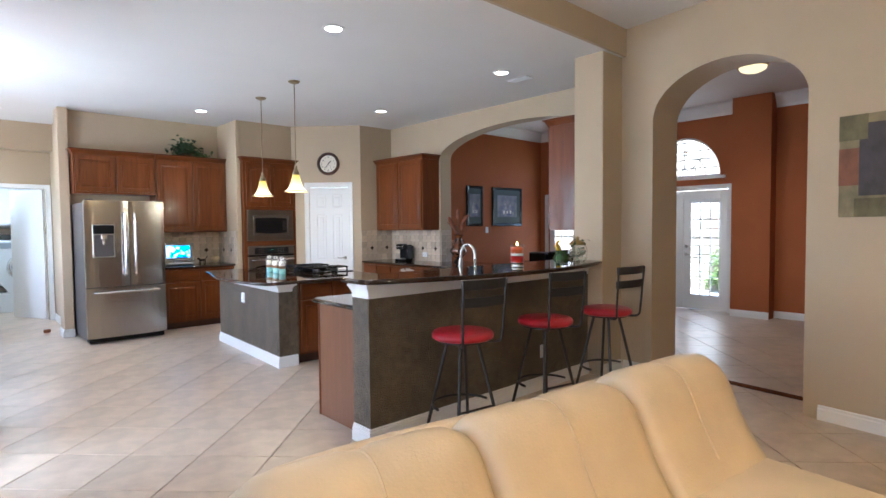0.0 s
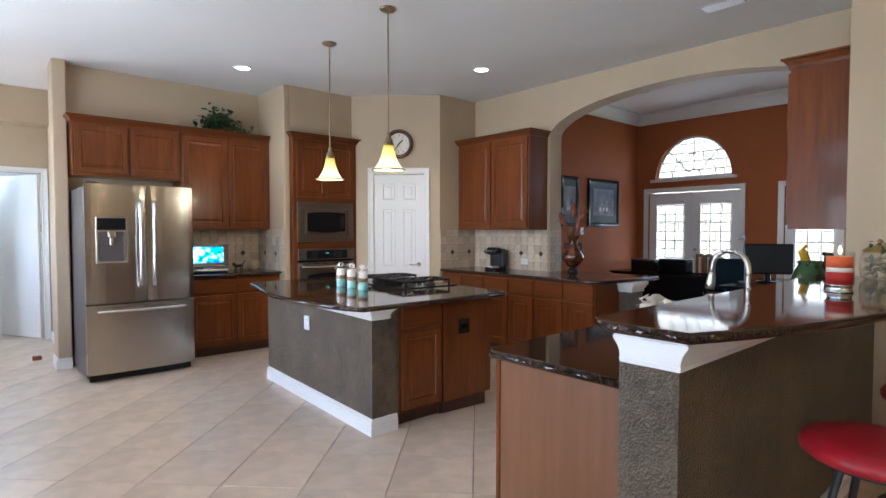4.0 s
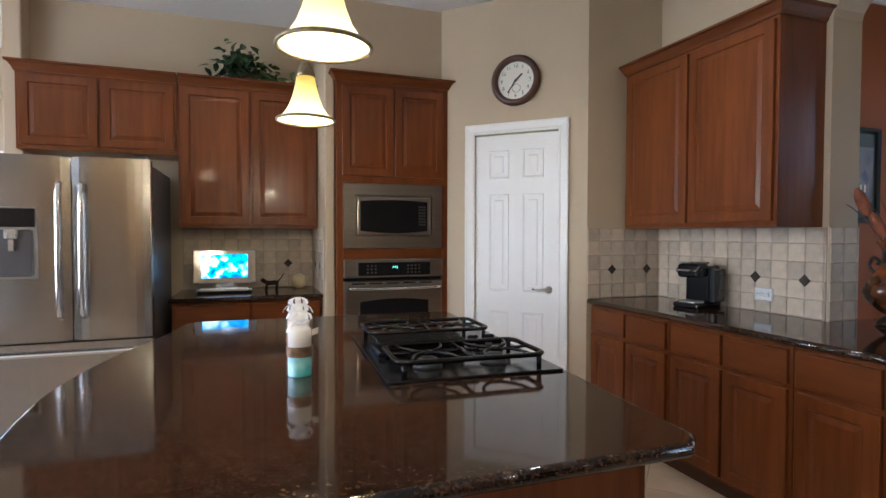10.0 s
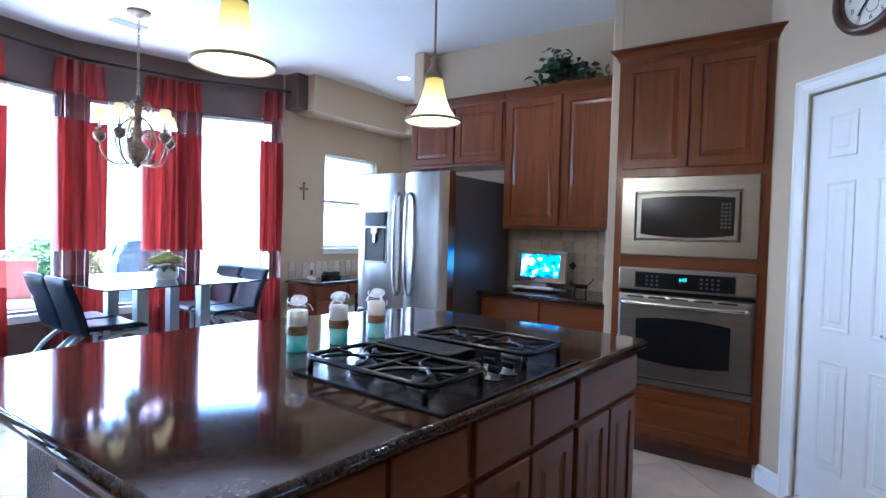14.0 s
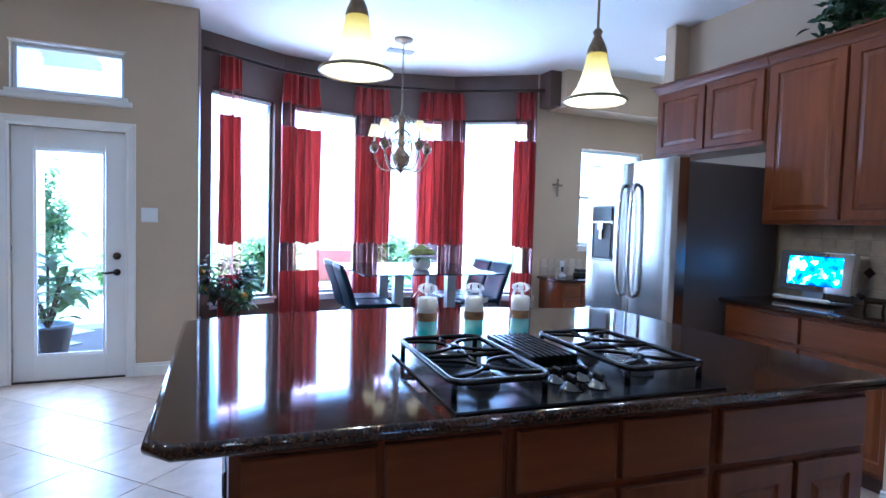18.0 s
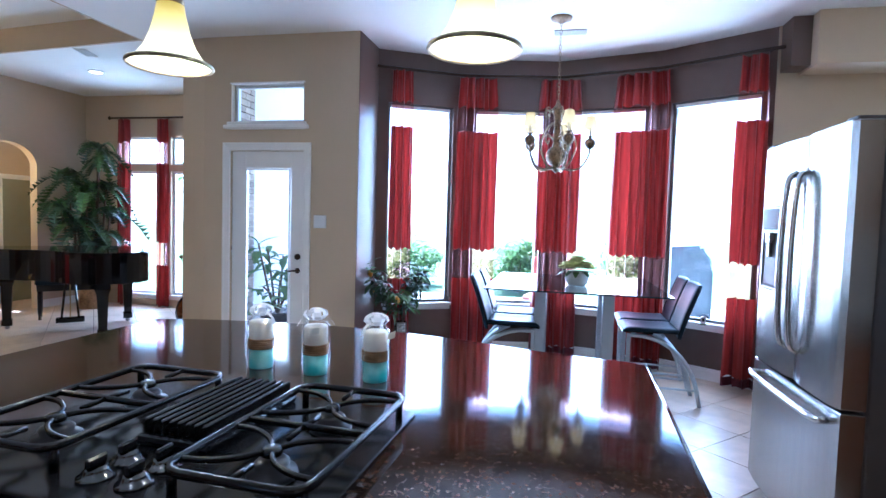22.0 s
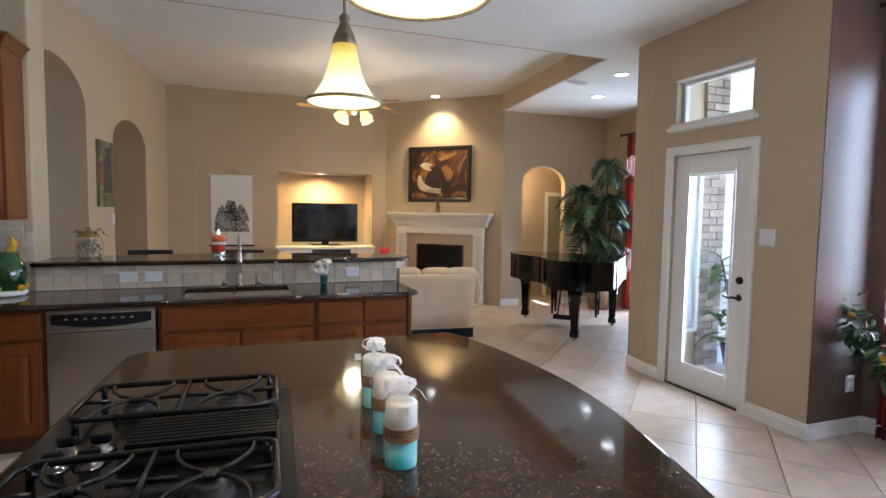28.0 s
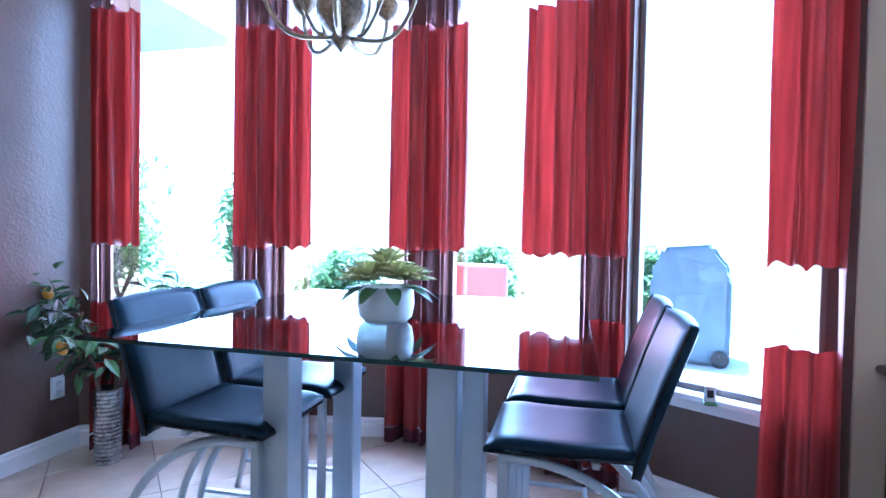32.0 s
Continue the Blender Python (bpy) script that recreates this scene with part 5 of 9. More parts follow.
def splash(name, p, q, z0, z1, label, dots=True, n_max=80, flip=False):
    """Tumbled travertine squares on a wall from p to q, with dark diamond accents; the room is on the right-hand side."""
    d = Vector(q) - Vector(p)
    length = d.length
    d.normalize()
    ang = math.degrees(math.atan2(d.y, d.x))
    t = tagged(new(name), label, "backsplash", "", "structure")
    t.matrix_basis = pose(p[0], p[1], 0, 0, 0, ang)
    s = 0.1016
    part("grout_bed", box(bm_new(), 0, -0.006, z0, length, -0.001, z1), M["splash_grout"], t)
    mesh = {}

    def tile(w, h):
        key = (round(w, 3), round(h, 3))
        if key not in mesh:
            b = bm_new()
            box(b, 0.0015, -0.012, 0.0015, w - 0.0015, -0.005, h - 0.0015)
            bmesh.ops.bevel(b, geom=[e for e in b.edges if all(v.co.y < -0.011 for v in e.verts)], offset=0.003, segments=1, affect="EDGES")
            mesh[key] = mesh_of(b, M["splash"], name="tile")
        return mesh[key]

    dm = None
    if dots:
        b = box(bm_new(), -0.025, -0.0145, -0.025, 0.025, -0.006, 0.025, 0.002)
        dm = mesh_of(b, M["splash_dot"], name="diamond_tile")
    z, row = z0, 0
    while z < z1 - 0.01:
        h = min(s, z1 - z)
        x = 0.0
        while x < length - 0.01:
            w = min(s, length - x)
            shared("tile", tile(w, h), t, pose(x, 0, z))
            x += s
        z += s
        row += 1
    if dots:
        k = 2
        while k * s < length - 0.1:
            if z0 + 2 * s < z1 - 0.06:
                shared("diamond_tile", dm, t, pose(k * s, 0, z0 + 2 * s, 0, 45, 0), "dark metal diamond accent")
            k += 3
    return t


splash("backsplash_1", (1.97, 8.70), (3.0, 8.70), 0.916, 1.41, "beige travertine tile backsplash behind the small television")
splash("backsplash_2", (3.0, 8.70), (3.0, 7.96), 0.916, 1.42, "beige travertine tile on the side wall")
splash("backsplash_3", (4.70, 7.12), (5.33, 7.12), 0.916, 1.41, "beige travertine tile backsplash with diamond accents")
splash("backsplash_4", (5.33, 7.115), (5.33, 5.885), 0.916, 1.41, "beige travertine tile backsplash behind the coffee maker")
splash("backsplash_5", (5.33, 5.88), (5.55, 5.88), 0.916, 1.41, "beige travertine tile round the arch jamb", False)
splash("backsplash_6", (5.32, 2.82), (4.35, 2.82), 0.916, 1.41, "beige travertine tile backsplash beside the dishwasher")
splash("backsplash_7", (4.346, 2.856), (1.79, 2.856), 0.916, 1.084, "beige travertine tile strip under the bar top", False)


def wall_plate(m, label, kind="outlet", material=None, w=0.075, h=0.115):
    t = thing("wall_outlet" if kind == "outlet" else "light_switch", label, "outlet" if kind == "outlet" else "switch", m)
    mt = material or M["vinyl_white"]
    part("plate", ring_panel(bm_new(), w, h, 0.006, [(0, 0.0), (0.004, -0.006), (0.008, -0.006)], -h / 2, -w / 2), mt, t, at=pose(0, -0.006, 0))
    wide = w > h * 1.2
    n = max(1, round(w / 0.075)) if kind != "outlet" else 2
    if kind == "outlet":
        for i in (-1, 1):
            px, pz = (i * 0.024, 0) if wide else (0, i * 0.024)
            k = part("socket", box(bm_new(), px - 0.016, -0.0145, pz - 0.014, px + 0.016, -0.012, pz + 0.014, 0.004), mt, t)
            for sx in (-0.006, 0.006):
                part("slot", box(bm_new(), px + sx - 0.001, -0.0152, pz - 0.002, px + sx + 0.001, -0.0143, pz + 0.007), M["black"], k)
    else:
        for i in range(n):
            px = (i - (n - 1) / 2) * 0.046
            part("rocker", box(bm_new(), px - 0.016, -0.016, -0.033, px + 0.016, -0.0118, 0.033, 0.003), mt, t)
    return t


wall_plate(pose(5.318, 6.24, 1.02, 0, 0, -90), "white double outlet on the tile backsplash", "outlet", None, 0.115, 0.075)
for _x in (3.78, 3.62, 2.17):
    wall_plate(pose(_x, 2.87, 1.0, 0, 0, 180), "white double outlet on the bar tile", "outlet", None, 0.115, 0.075)
wall_plate(pose(4.74, 2.874, 1.01, 0, 0, 180), "white outlet on the tile backsplash", "outlet", None, 0.115, 0.075)
wall_plate(pose(2.272, 5.985, 0.645, 0, 0, -87.6), "white outlet on the brown island side")
wall_plate(pose(3.62, 2.658, 0.34), "white outlet on the brown bar wall")
wall_plate(pose(-0.558, 4.41, 1.355, 0, 0, 90), "white double rocker light switch by the garden door", "switch", None, 0.125, 0.12)
wall_plate(pose(-0.95, 4.781, 0.355, 0, 0, 180), "white outlet on the dark brown wall")
wall_plate(pose(-0.09, 10.446, 1.41, 0, 0, 0), "white light switch beside the laundry door", "switch", None, 0.12, 0.12)
wall_plate(pose(7.43, 6.868, 1.39, 0, 0, 0), "white light switch on the terracotta wall", "switch")
wall_plate(pose(4.40, 0.24, 1.36, 0, 0, -97.55), "white light switch beside the arch", "switch")


# ---- counter things ----
def coffee_maker():
    t = thing("coffee_maker", "black and chrome single-cup coffee maker on the counter", "coffee maker", pose(5.13, 6.56, 0.9155, 0, 0, -78) @ Matrix.Scale(0.86, 4))
    part("base", box(bm_new(), -0.10, -0.14, 0, 0.10, 0.15, 0.035, 0.012, 2), M["black"], t)
    part("drip_tray", box(bm_new(), -0.075, -0.135, 0.035, 0.075, -0.02, 0.05, 0.004), M["nickel"], t)
    part("column", box(bm_new(), -0.095, 0.0, 0.035, 0.095, 0.145, 0.30, 0.02, 3), M["black"], t)
    part("brew_head", box(bm_new(), -0.085, -0.12, 0.215, 0.085, 0.03, 0.315, 0.025, 3), M["black"], t)
    part("lid", box(bm_new(), -0.07, -0.11, 0.316, 0.07, 0.05, 0.33, 0.006), M["nickel"], t)
    part("water_tank", box(bm_new(), 0.097, 0.0, 0.04, 0.135, 0.14, 0.28, 0.01, 2), M["smoke"], t)
    part("lever_bar", tube(bm_new(), [(-0.08, -0.10, 0.30), (-0.08, -0.135, 0.27), (0.08, -0.135, 0.27), (0.08, -0.10, 0.30)], 0.006, 8), M["nickel"], t)


M["smoke"] = mat("smoked_plastic", (0.03, 0.035, 0.04), 0.1, var=0.1)
coffee_maker()

M["amber_glaze"] = mat("brown_amber_glaze", (0.20, 0.055, 0.012), 0.14, second=(0.012, 0.008, 0.006), scale=12, coat=0.6)
M["twig"] = mat("dry_twig", (0.10, 0.055, 0.03), 0.8, var=0.3, scale=30)
M["pod"] = mat("rust_seed_pod", (0.26, 0.075, 0.03), 0.7, var=0.35, scale=30, bump=0.6)


def amphora():
    t = thing("amphora_vase", "tall brown glazed amphora vase with dried pods and twigs", "vase", pose(5.50, 5.67, 0.9155))
    part("foot", lathe(bm_new(), [(0, 0), (0.07, 0), (0.072, 0.012), (0.045, 0.04), (0.03, 0.05), (0, 0.05)], 20), M["oil"], t, "dark bronze foot", True)
    b = bm_new()
    prof = [(0.03, 0.05), (0.07, 0.08), (0.112, 0.125), (0.128, 0.165), (0.118, 0.20), (0.085, 0.25), (0.058, 0.30), (0.05, 0.34), (0.052, 0.38), (0.07, 0.41), (0.078, 0.42), (0.066, 0.41), (0.045, 0.38)]
    seg = 32
    rows = []
    for r, z in prof:
        rows.append([b.verts.new((r * (1 + (0.03 if r > 0.06 and z < 0.28 else 0) * math.cos(8 * 2 * math.pi * k / seg)) * math.cos(2 * math.pi * k / seg), r * (1 + (0.03 if r > 0.06 and z < 0.28 else 0) * math.cos(8 * 2 * math.pi * k / seg)) * math.sin(2 * math.pi * k / seg), z)) for k in range(seg)])
    for a, c in zip(rows, rows[1:]):
        for k in range(seg):
            b.faces.new((a[k], a[(k + 1) % seg], c[(k + 1) % seg], c[k]))
    part("body", b, M["amber_glaze"], t, "fluted glossy body", True)
    for s in (-1, 1):
        pts = curve_pts([(0, s * 0.085, 0.25), (0, s * 0.115, 0.29), (0, s * 0.10, 0.335), (0, s * 0.072, 0.32), (0, s * 0.078, 0.30)], 6)
        part("scroll_handle", tube(bm_new(), pts, 0.009, 8), M["oil"], t, "", True)
    rng = random.Random(5)
    for i in range(16):
        an, ln, lean = rng.uniform(0, 6.28), rng.uniform(0.25, 0.52), rng.uniform(0.1, 0.9)
        tip = Vector((math.cos(an) * lean * ln, math.sin(an) * lean * ln, 0.36 + ln * math.sqrt(max(0.1, 1 - lean * lean))))
        midp = Vector((tip.x * 0.4, tip.y * 0.4, 0.36 + (tip.z - 0.36) * 0.55))
        part("twig", tube(bm_new(), curve_pts([(0, 0, 0.30), tuple(midp), tuple(tip)], 4), [0.004 - 0.0003 * k for k in range(9)], 5), M["twig"], t)
    for x, y, z, a in ((0.02, -0.07, 0.56, 10), (0.01, 0.08, 0.50, -20), (-0.04, 0.13, 0.62, -15), (0.03, -0.12, 0.66, 30), (-0.02, -0.02, 0.72, 0)):
        b = lathe(bm_new(), [(0, -0.08), (0.018, -0.06), (0.030, -0.01), (0.026, 0.04), (0.012, 0.075), (0, 0.085)], 12)
        part("seed_pod", b, M["pod"], t, "rust brown seed pod", True, pose(x, y, z, a, a, 0))


amphora()


def leaf_mesh(material, ln=0.06, wd=0.028, bend=0.3, name="leaf"):
    b = bm_new()
    n = 4
    rows = []
    for i in range(n + 1):
        u = i / n
        w = wd * math.sin(math.pi * min(0.98, max(0.03, u * 0.92 + 0.05))) ** 0.8
        z = -bend * ln * u * u
        rows.append([b.verts.new((-w / 2, ln * u, z + 0.12 * w)), b.verts.new((0, ln * u, z)), b.verts.new((w / 2, ln * u, z + 0.12 * w))])
    for p, q in zip(rows, rows[1:]):
        for k in range(2):
            b.faces.new((p[k], p[k + 1], q[k + 1], q[k]))
    return b


def leaf_clump(bm, rng, at, n, spread, ln, wd, droop=0.3):
    """Leaves of varied size turned all ways, joined into bm."""
    for _ in range(n):
        u = Vector((rng.gauss(0, 1), rng.gauss(0, 1), rng.gauss(0, 0.8)))
        p = Vector(at) + Vector((u.x * spread[0], u.y * spread[1], u.z * spread[2]))
        s = rng.uniform(0.6, 1.3)
        m = Matrix.Translation(p) @ Euler((rng.uniform(-1.0, 0.7), rng.uniform(-0.7, 0.7), rng.uniform(0, 6.28))).to_matrix().to_4x4()
        l, w = ln * s, wd * s
        rows = []
        for i in range(4):
            t = i / 3
            ww = w * (0.15, 0.95, 0.8, 0.04)[i]
            z = -droop * l * t * t
            rows.append([bm.verts.new(m @ Vector((-ww / 2, l * t, z + 0.1 * ww))), bm.verts.new(m @ Vector((0, l * t, z - 0.05 * ww))), bm.verts.new(m @ Vector((ww / 2, l * t, z + 0.1 * ww)))])
        for a, c in zip(rows, rows[1:]):
            bm.faces.new((a[0], a[1], c[1], c[0]))
            bm.faces.new((a[1], a[2], c[2], c[1]))


def cabinet_plant():
    t = thing("ivy_plant", "bushy green artificial ivy on top of the wall cabinet", "plant", pose(2.48, 8.48, 2.532))
    part("pot", lathe(bm_new(), [(0, 0), (0.07, 0), (0.09, 0.08), (0.08, 0.08), (0, 0.07)], 16), M["bark"], t, "", True)
    rng = random.Random(2)
    for k in range(14):
        an = rng.uniform(0, 6.28)
        r = rng.uniform(0.05, 0.2)
        b = bm_new()
        leaf_clump(b, rng, (r * math.cos(an) * 0.85, r * math.sin(an) * 0.5, rng.uniform(0.05, 0.24)), 34, (0.065, 0.05, 0.055), 0.065, 0.042)
        part("foliage", b, M["leaf_dark"] if k % 3 else M["leaf"], t)
    for k in range(8):
        an = rng.uniform(0, 6.28)
        part("stem", tube(bm_new(), curve_pts([(0, 0, 0.06), (0.1 * math.cos(an), 0.07 * math.sin(an), 0.18), (0.20 * math.cos(an), 0.10 * math.sin(an), 0.12)], 4), 0.003, 5), M["leaf_dark"], t)


cabinet_plant()


def aquarium_screen():
    """Blue aquarium picture for the little screen."""
    m = bpy.data.materials.new("lit_aquarium_screen")
    m.use_nodes = True
    n, l = m.node_tree.nodes, m.node_tree.links
    p = n["Principled BSDF"]
    co, no, rp = n.new("ShaderNodeTexCoord"), n.new("ShaderNodeTexNoise"), n.new("ShaderNodeValToRGB")
    no.inputs["Scale"].default_value, no.inputs["Detail"].default_value = 17, 6
    l.new(co.outputs["Object"], no.inputs["Vector"])
    l.new(no.outputs[0], rp.inputs[0])
    e = rp.color_ramp.elements
    e[0].position, e[0].color = 0.36, (0.0, 0.01, 0.06, 1)
    e[1].position, e[1].color = 0.62, (0.75, 0.97, 1.0, 1)
    for at, c in ((0.43, (0.0, 0.12, 0.55, 1)), (0.52, (0.0, 0.42, 0.95, 1))):
        e.new(at).color = c
    l.new(rp.outputs[0], p.inputs["Emission Color"])
    p.inputs["Base Color"].default_value = (0.01, 0.02, 0.05, 1)
    p.inputs["Emission Strength"].default_value = 0.4
    return m


M["aqua"] = aquarium_screen()
M["ivory"] = mat("ivory_wax_ball", (0.62, 0.50, 0.28), 0.5, var=0.12, scale=12)


def small_tv():
    t = thing("small_television", "small silver-framed television showing a blue aquarium", "television", pose(2.29, 8.46, 0.9155, -6) @ Matrix.Scale(1.25, 4))
    part("foot", box(bm_new(), -0.16, -0.09, 0, 0.16, 0.06, 0.016, 0.005), M["silver"], t)
    part("neck", box(bm_new(), -0.05, -0.01, 0.016, 0.05, 0.02, 0.06), M["silver"], t)
    part("bezel", box(bm_new(), -0.185, -0.02, 0.05, 0.185, 0.02, 0.26, 0.006, 2), M["mirror_bezel"], t, "mirror-bright bezel")
    s = part("screen", box(bm_new(), -0.135, -0.0225, 0.085, 0.135, -0.0205, 0.232), M["aqua"], t, "lit blue screen")
    part("speaker_bar", box(bm_new(), -0.14, -0.12, 0.0, 0.14, -0.085, 0.022, 0.008), M["vinyl_white"], t)


M["mirror_bezel"] = mat("mirror_bezel", (0.6, 0.6, 0.62), 0.08, metal=0.9, var=0.05)
small_tv()
_t = thing("decorative_ball", "pale yellow wax ball on the counter", "ornament", pose(2.86, 8.52, 0.9155))
part("ball", lathe(bm_new(), [(0, 0)] + [(0.062 * math.sin(math.pi * k / 14), 0.062 - 0.062 * math.cos(math.pi * k / 14)) for k in range(1, 14)] + [(0, 0.124)], 20), M["ivory"], _t, "", True)
_b = bm_new()
box(_b, -0.055, -0.018, 0.04, 0.05, 0.018, 0.075, 0.012, 2)
for _x in (-0.045, 0.04):
    for _y in (-0.014, 0.014):
        tube(_b, [(_x, _y, 0.05), (_x + 0.006, _y, 0.0)], 0.006, 6)
tube(_b, [(0.05, 0, 0.065), (0.075, 0, 0.085), (0.09, 0, 0.082)], [0.018, 0.017, 0.009], 8)
tube(_b, [(-0.055, 0, 0.07), (-0.085, 0, 0.10), (-0.10, 0, 0.13)], [0.006, 0.005, 0.003], 6)
tagged(part("animal_figurine", _b, M["oil"], at=pose(2.64, 8.46, 0.9155, 0, 0, 200), smooth=True), "small dark metal animal figurine on the counter", "figurine")

M["wax_red"] = mat("red_wax", (0.55, 0.02, 0.015), 0.3, var=0.1)
M["wax_orange"] = mat("orange_wax", (0.75, 0.13, 0.02), 0.3, var=0.1)
M["flame"] = glow("candle_flame", (1.0, 0.65, 0.2), 4)


def bar_candle():
    t = thing("jar_candle", "lit red, cream and orange layered jar candle on a silver stand", "candle", pose(3.19, 2.59, 1.1205))
    part("stand", lathe(bm_new(), [(0, 0), (0.055, 0), (0.055, 0.006), (0.048, 0.012), (0.048, 0.03), (0.055, 0.036), (0, 0.036)], 22), M["chrome"], t, "", True)
    z = 0.037
    for nm, h, mt in (("lower_layer", 0.055, "wax_red"), ("middle_layer", 0.02, "wax_white"), ("upper_layer", 0.05, "wax_orange")):
        part(nm, lathe(bm_new(), [(0, z), (0.052, z), (0.052, z + h), (0, z + h)], 22), M[mt], t, "", True)
        z += h + 0.0005
    part("glass_jar", lathe(bm_new(), [(0.056, 0.037), (0.056, 0.185)], 26), M["cello"], t, "clear glass", True)
    part("wick", tube(bm_new(), [(0, 0, z), (0, 0, z + 0.012)], 0.002, 5), M["ink"], t)
    part("flame", lathe(bm_new(), [(0, z + 0.01), (0.007, z + 0.02), (0.005, z + 0.034), (0, z + 0.05)], 10), M["flame"], t, "small yellow flame", True)


bar_candle()
M["pebble"] = mat("olive_stones", (0.38, 0.36, 0.24), 0.5, var=0.3, scale=20)
M["lid_gold"] = mat("gold_filigree", (0.45, 0.30, 0.10), 0.35, metal=0.8, var=0.3)


def pebble_jar():
    t = thing("pebble_jar", "glass jar full of olive stones with a gold lid", "jar", pose(4.08, 2.60, 1.1205))
    part("glass", lathe(bm_new(), [(0.06, 0), (0.085, 0.02), (0.092, 0.08), (0.085, 0.14), (0.07, 0.16)], 24), M["cello"], t, "clear faceted glass", True)
    b = bm_new()
    rng = random.Random(3)
    for _ in range(70):
        r, an, z = 0.075 * math.sqrt(rng.random()), rng.uniform(0, 6.28), rng.uniform(0.014, 0.135)
        s = rng.uniform(0.011, 0.017)
        m = Matrix.Translation((r * math.cos(an), r * math.sin(an), z)) @ Matrix.Diagonal((s, s * 0.8, s * 0.7, 1))
        bmesh.ops.create_icosphere(b, subdivisions=1, radius=1, matrix=m)
    part("stones", b, M["pebble"], t, "", True)
    part("lid", lathe(bm_new(), [(0.078, 0.158), (0.08, 0.168), (0.05, 0.19), (0.02, 0.20), (0.01, 0.212), (0.016, 0.225), (0, 0.235)], 20), M["lid_gold"], t, "", True)
    b = bm_new()
    leaf_clump(b, rng, (0.0, 0.0, 0.20), 26, (0.035, 0.035, 0.012), 0.035, 0.02)
    part("greenery", b, M["leaf_dark"], t)


pebble_jar()
M["green_glaze"] = mat("green_ceramic_glaze", (0.02, 0.07, 0.012), 0.15, var=0.5, scale=14, coat=0.6)
M["yellow_glaze"] = mat("yellow_ceramic_glaze", (0.62, 0.36, 0.02), 0.2, var=0.2, coat=0.5)


def rooster_pitcher():
    t = thing("ceramic_pitcher", "green and yellow glazed ceramic bird pitcher", "pitcher", pose(4.44, 3.03, 0.9155, 0, 0, 150) @ Matrix.Scale(0.92, 4))
    b = lathe(bm_new(), [(0, 0), (0.08, 0), (0.075, 0.02), (0.11, 0.09), (0.12, 0.16), (0.10, 0.23), (0.07, 0.28), (0.075, 0.31), (0.06, 0.31), (0, 0.29)], 20)
    part("body", b, M["green_glaze"], t, "", True)
    part("tail", tube(bm_new(), curve_pts([(-0.08, 0, 0.20), (-0.16, 0, 0.26), (-0.17, 0, 0.33), (-0.12, 0, 0.36)], 5), [0.05] * 8 + [0.035] * 4 + [0.015] * 4, 10), M["green_glaze"], t, "", True)
    part("comb", tube(bm_new(), curve_pts([(0.03, 0, 0.30), (0.06, 0, 0.38), (0.03, 0, 0.42)], 5), [0.03] * 6 + [0.012] * 5, 8), M["yellow_glaze"], t, "yellow comb", True)
    part("base_flowers", lathe(bm_new(), [(0, 0.004), (0.10, 0.004), (0.12, 0.02), (0.10, 0.04), (0.08, 0.04)], 14), M["wax_white"], t, "", True)
    for k in range(5):
        a = radians(72 * k)
        part("lemon", lathe(bm_new(), [(0, -0.028), (0.02, -0.015), (0.024, 0), (0.02, 0.015), (0, 0.028)], 10), M["yellow_glaze"], t, "", True, pose(0.11 * math.cos(a), 0.11 * math.sin(a), 0.06, 40, 30, 0))


rooster_pitcher()
M["petal"] = mat("white_petals", (0.82, 0.79, 0.72), 0.55, var=0.08)


def flower_glass():
    t = thing("flower_glass", "small teal glass of white flowers by the sink", "flowers", pose(2.42, 3.05, 0.9155) @ Matrix.Scale(0.85, 4))
    part("glass", lathe(bm_new(), [(0, 0), (0.03, 0), (0.036, 0.09), (0.034, 0.09), (0.028, 0.006), (0, 0.006)], 18), M["teal_glass"], t, "", True)
    rng = random.Random(8)
    for k in range(6):
        a = rng.uniform(0, 6.28)
        c = (0.05 * math.cos(a), 0.05 * math.sin(a), 0.165 + rng.uniform(-0.015, 0.04))
        b = bm_new()
        leaf_clump(b, rng, c, 40, (0.022, 0.022, 0.018), 0.050, 0.042, 0.1)
        part("blossom", b, M["petal"], t, "white blossom")
        part("stem", tube(bm_new(), [(0, 0, 0.01), (c[0] * 0.5, c[1] * 0.5, 0.09), c], 0.002, 5), M["leaf"], t)


M["teal_glass"] = mat("teal_glass", (0.05, 0.22, 0.24), 0.06, var=0.1, trans=0.6)
flower_glass()


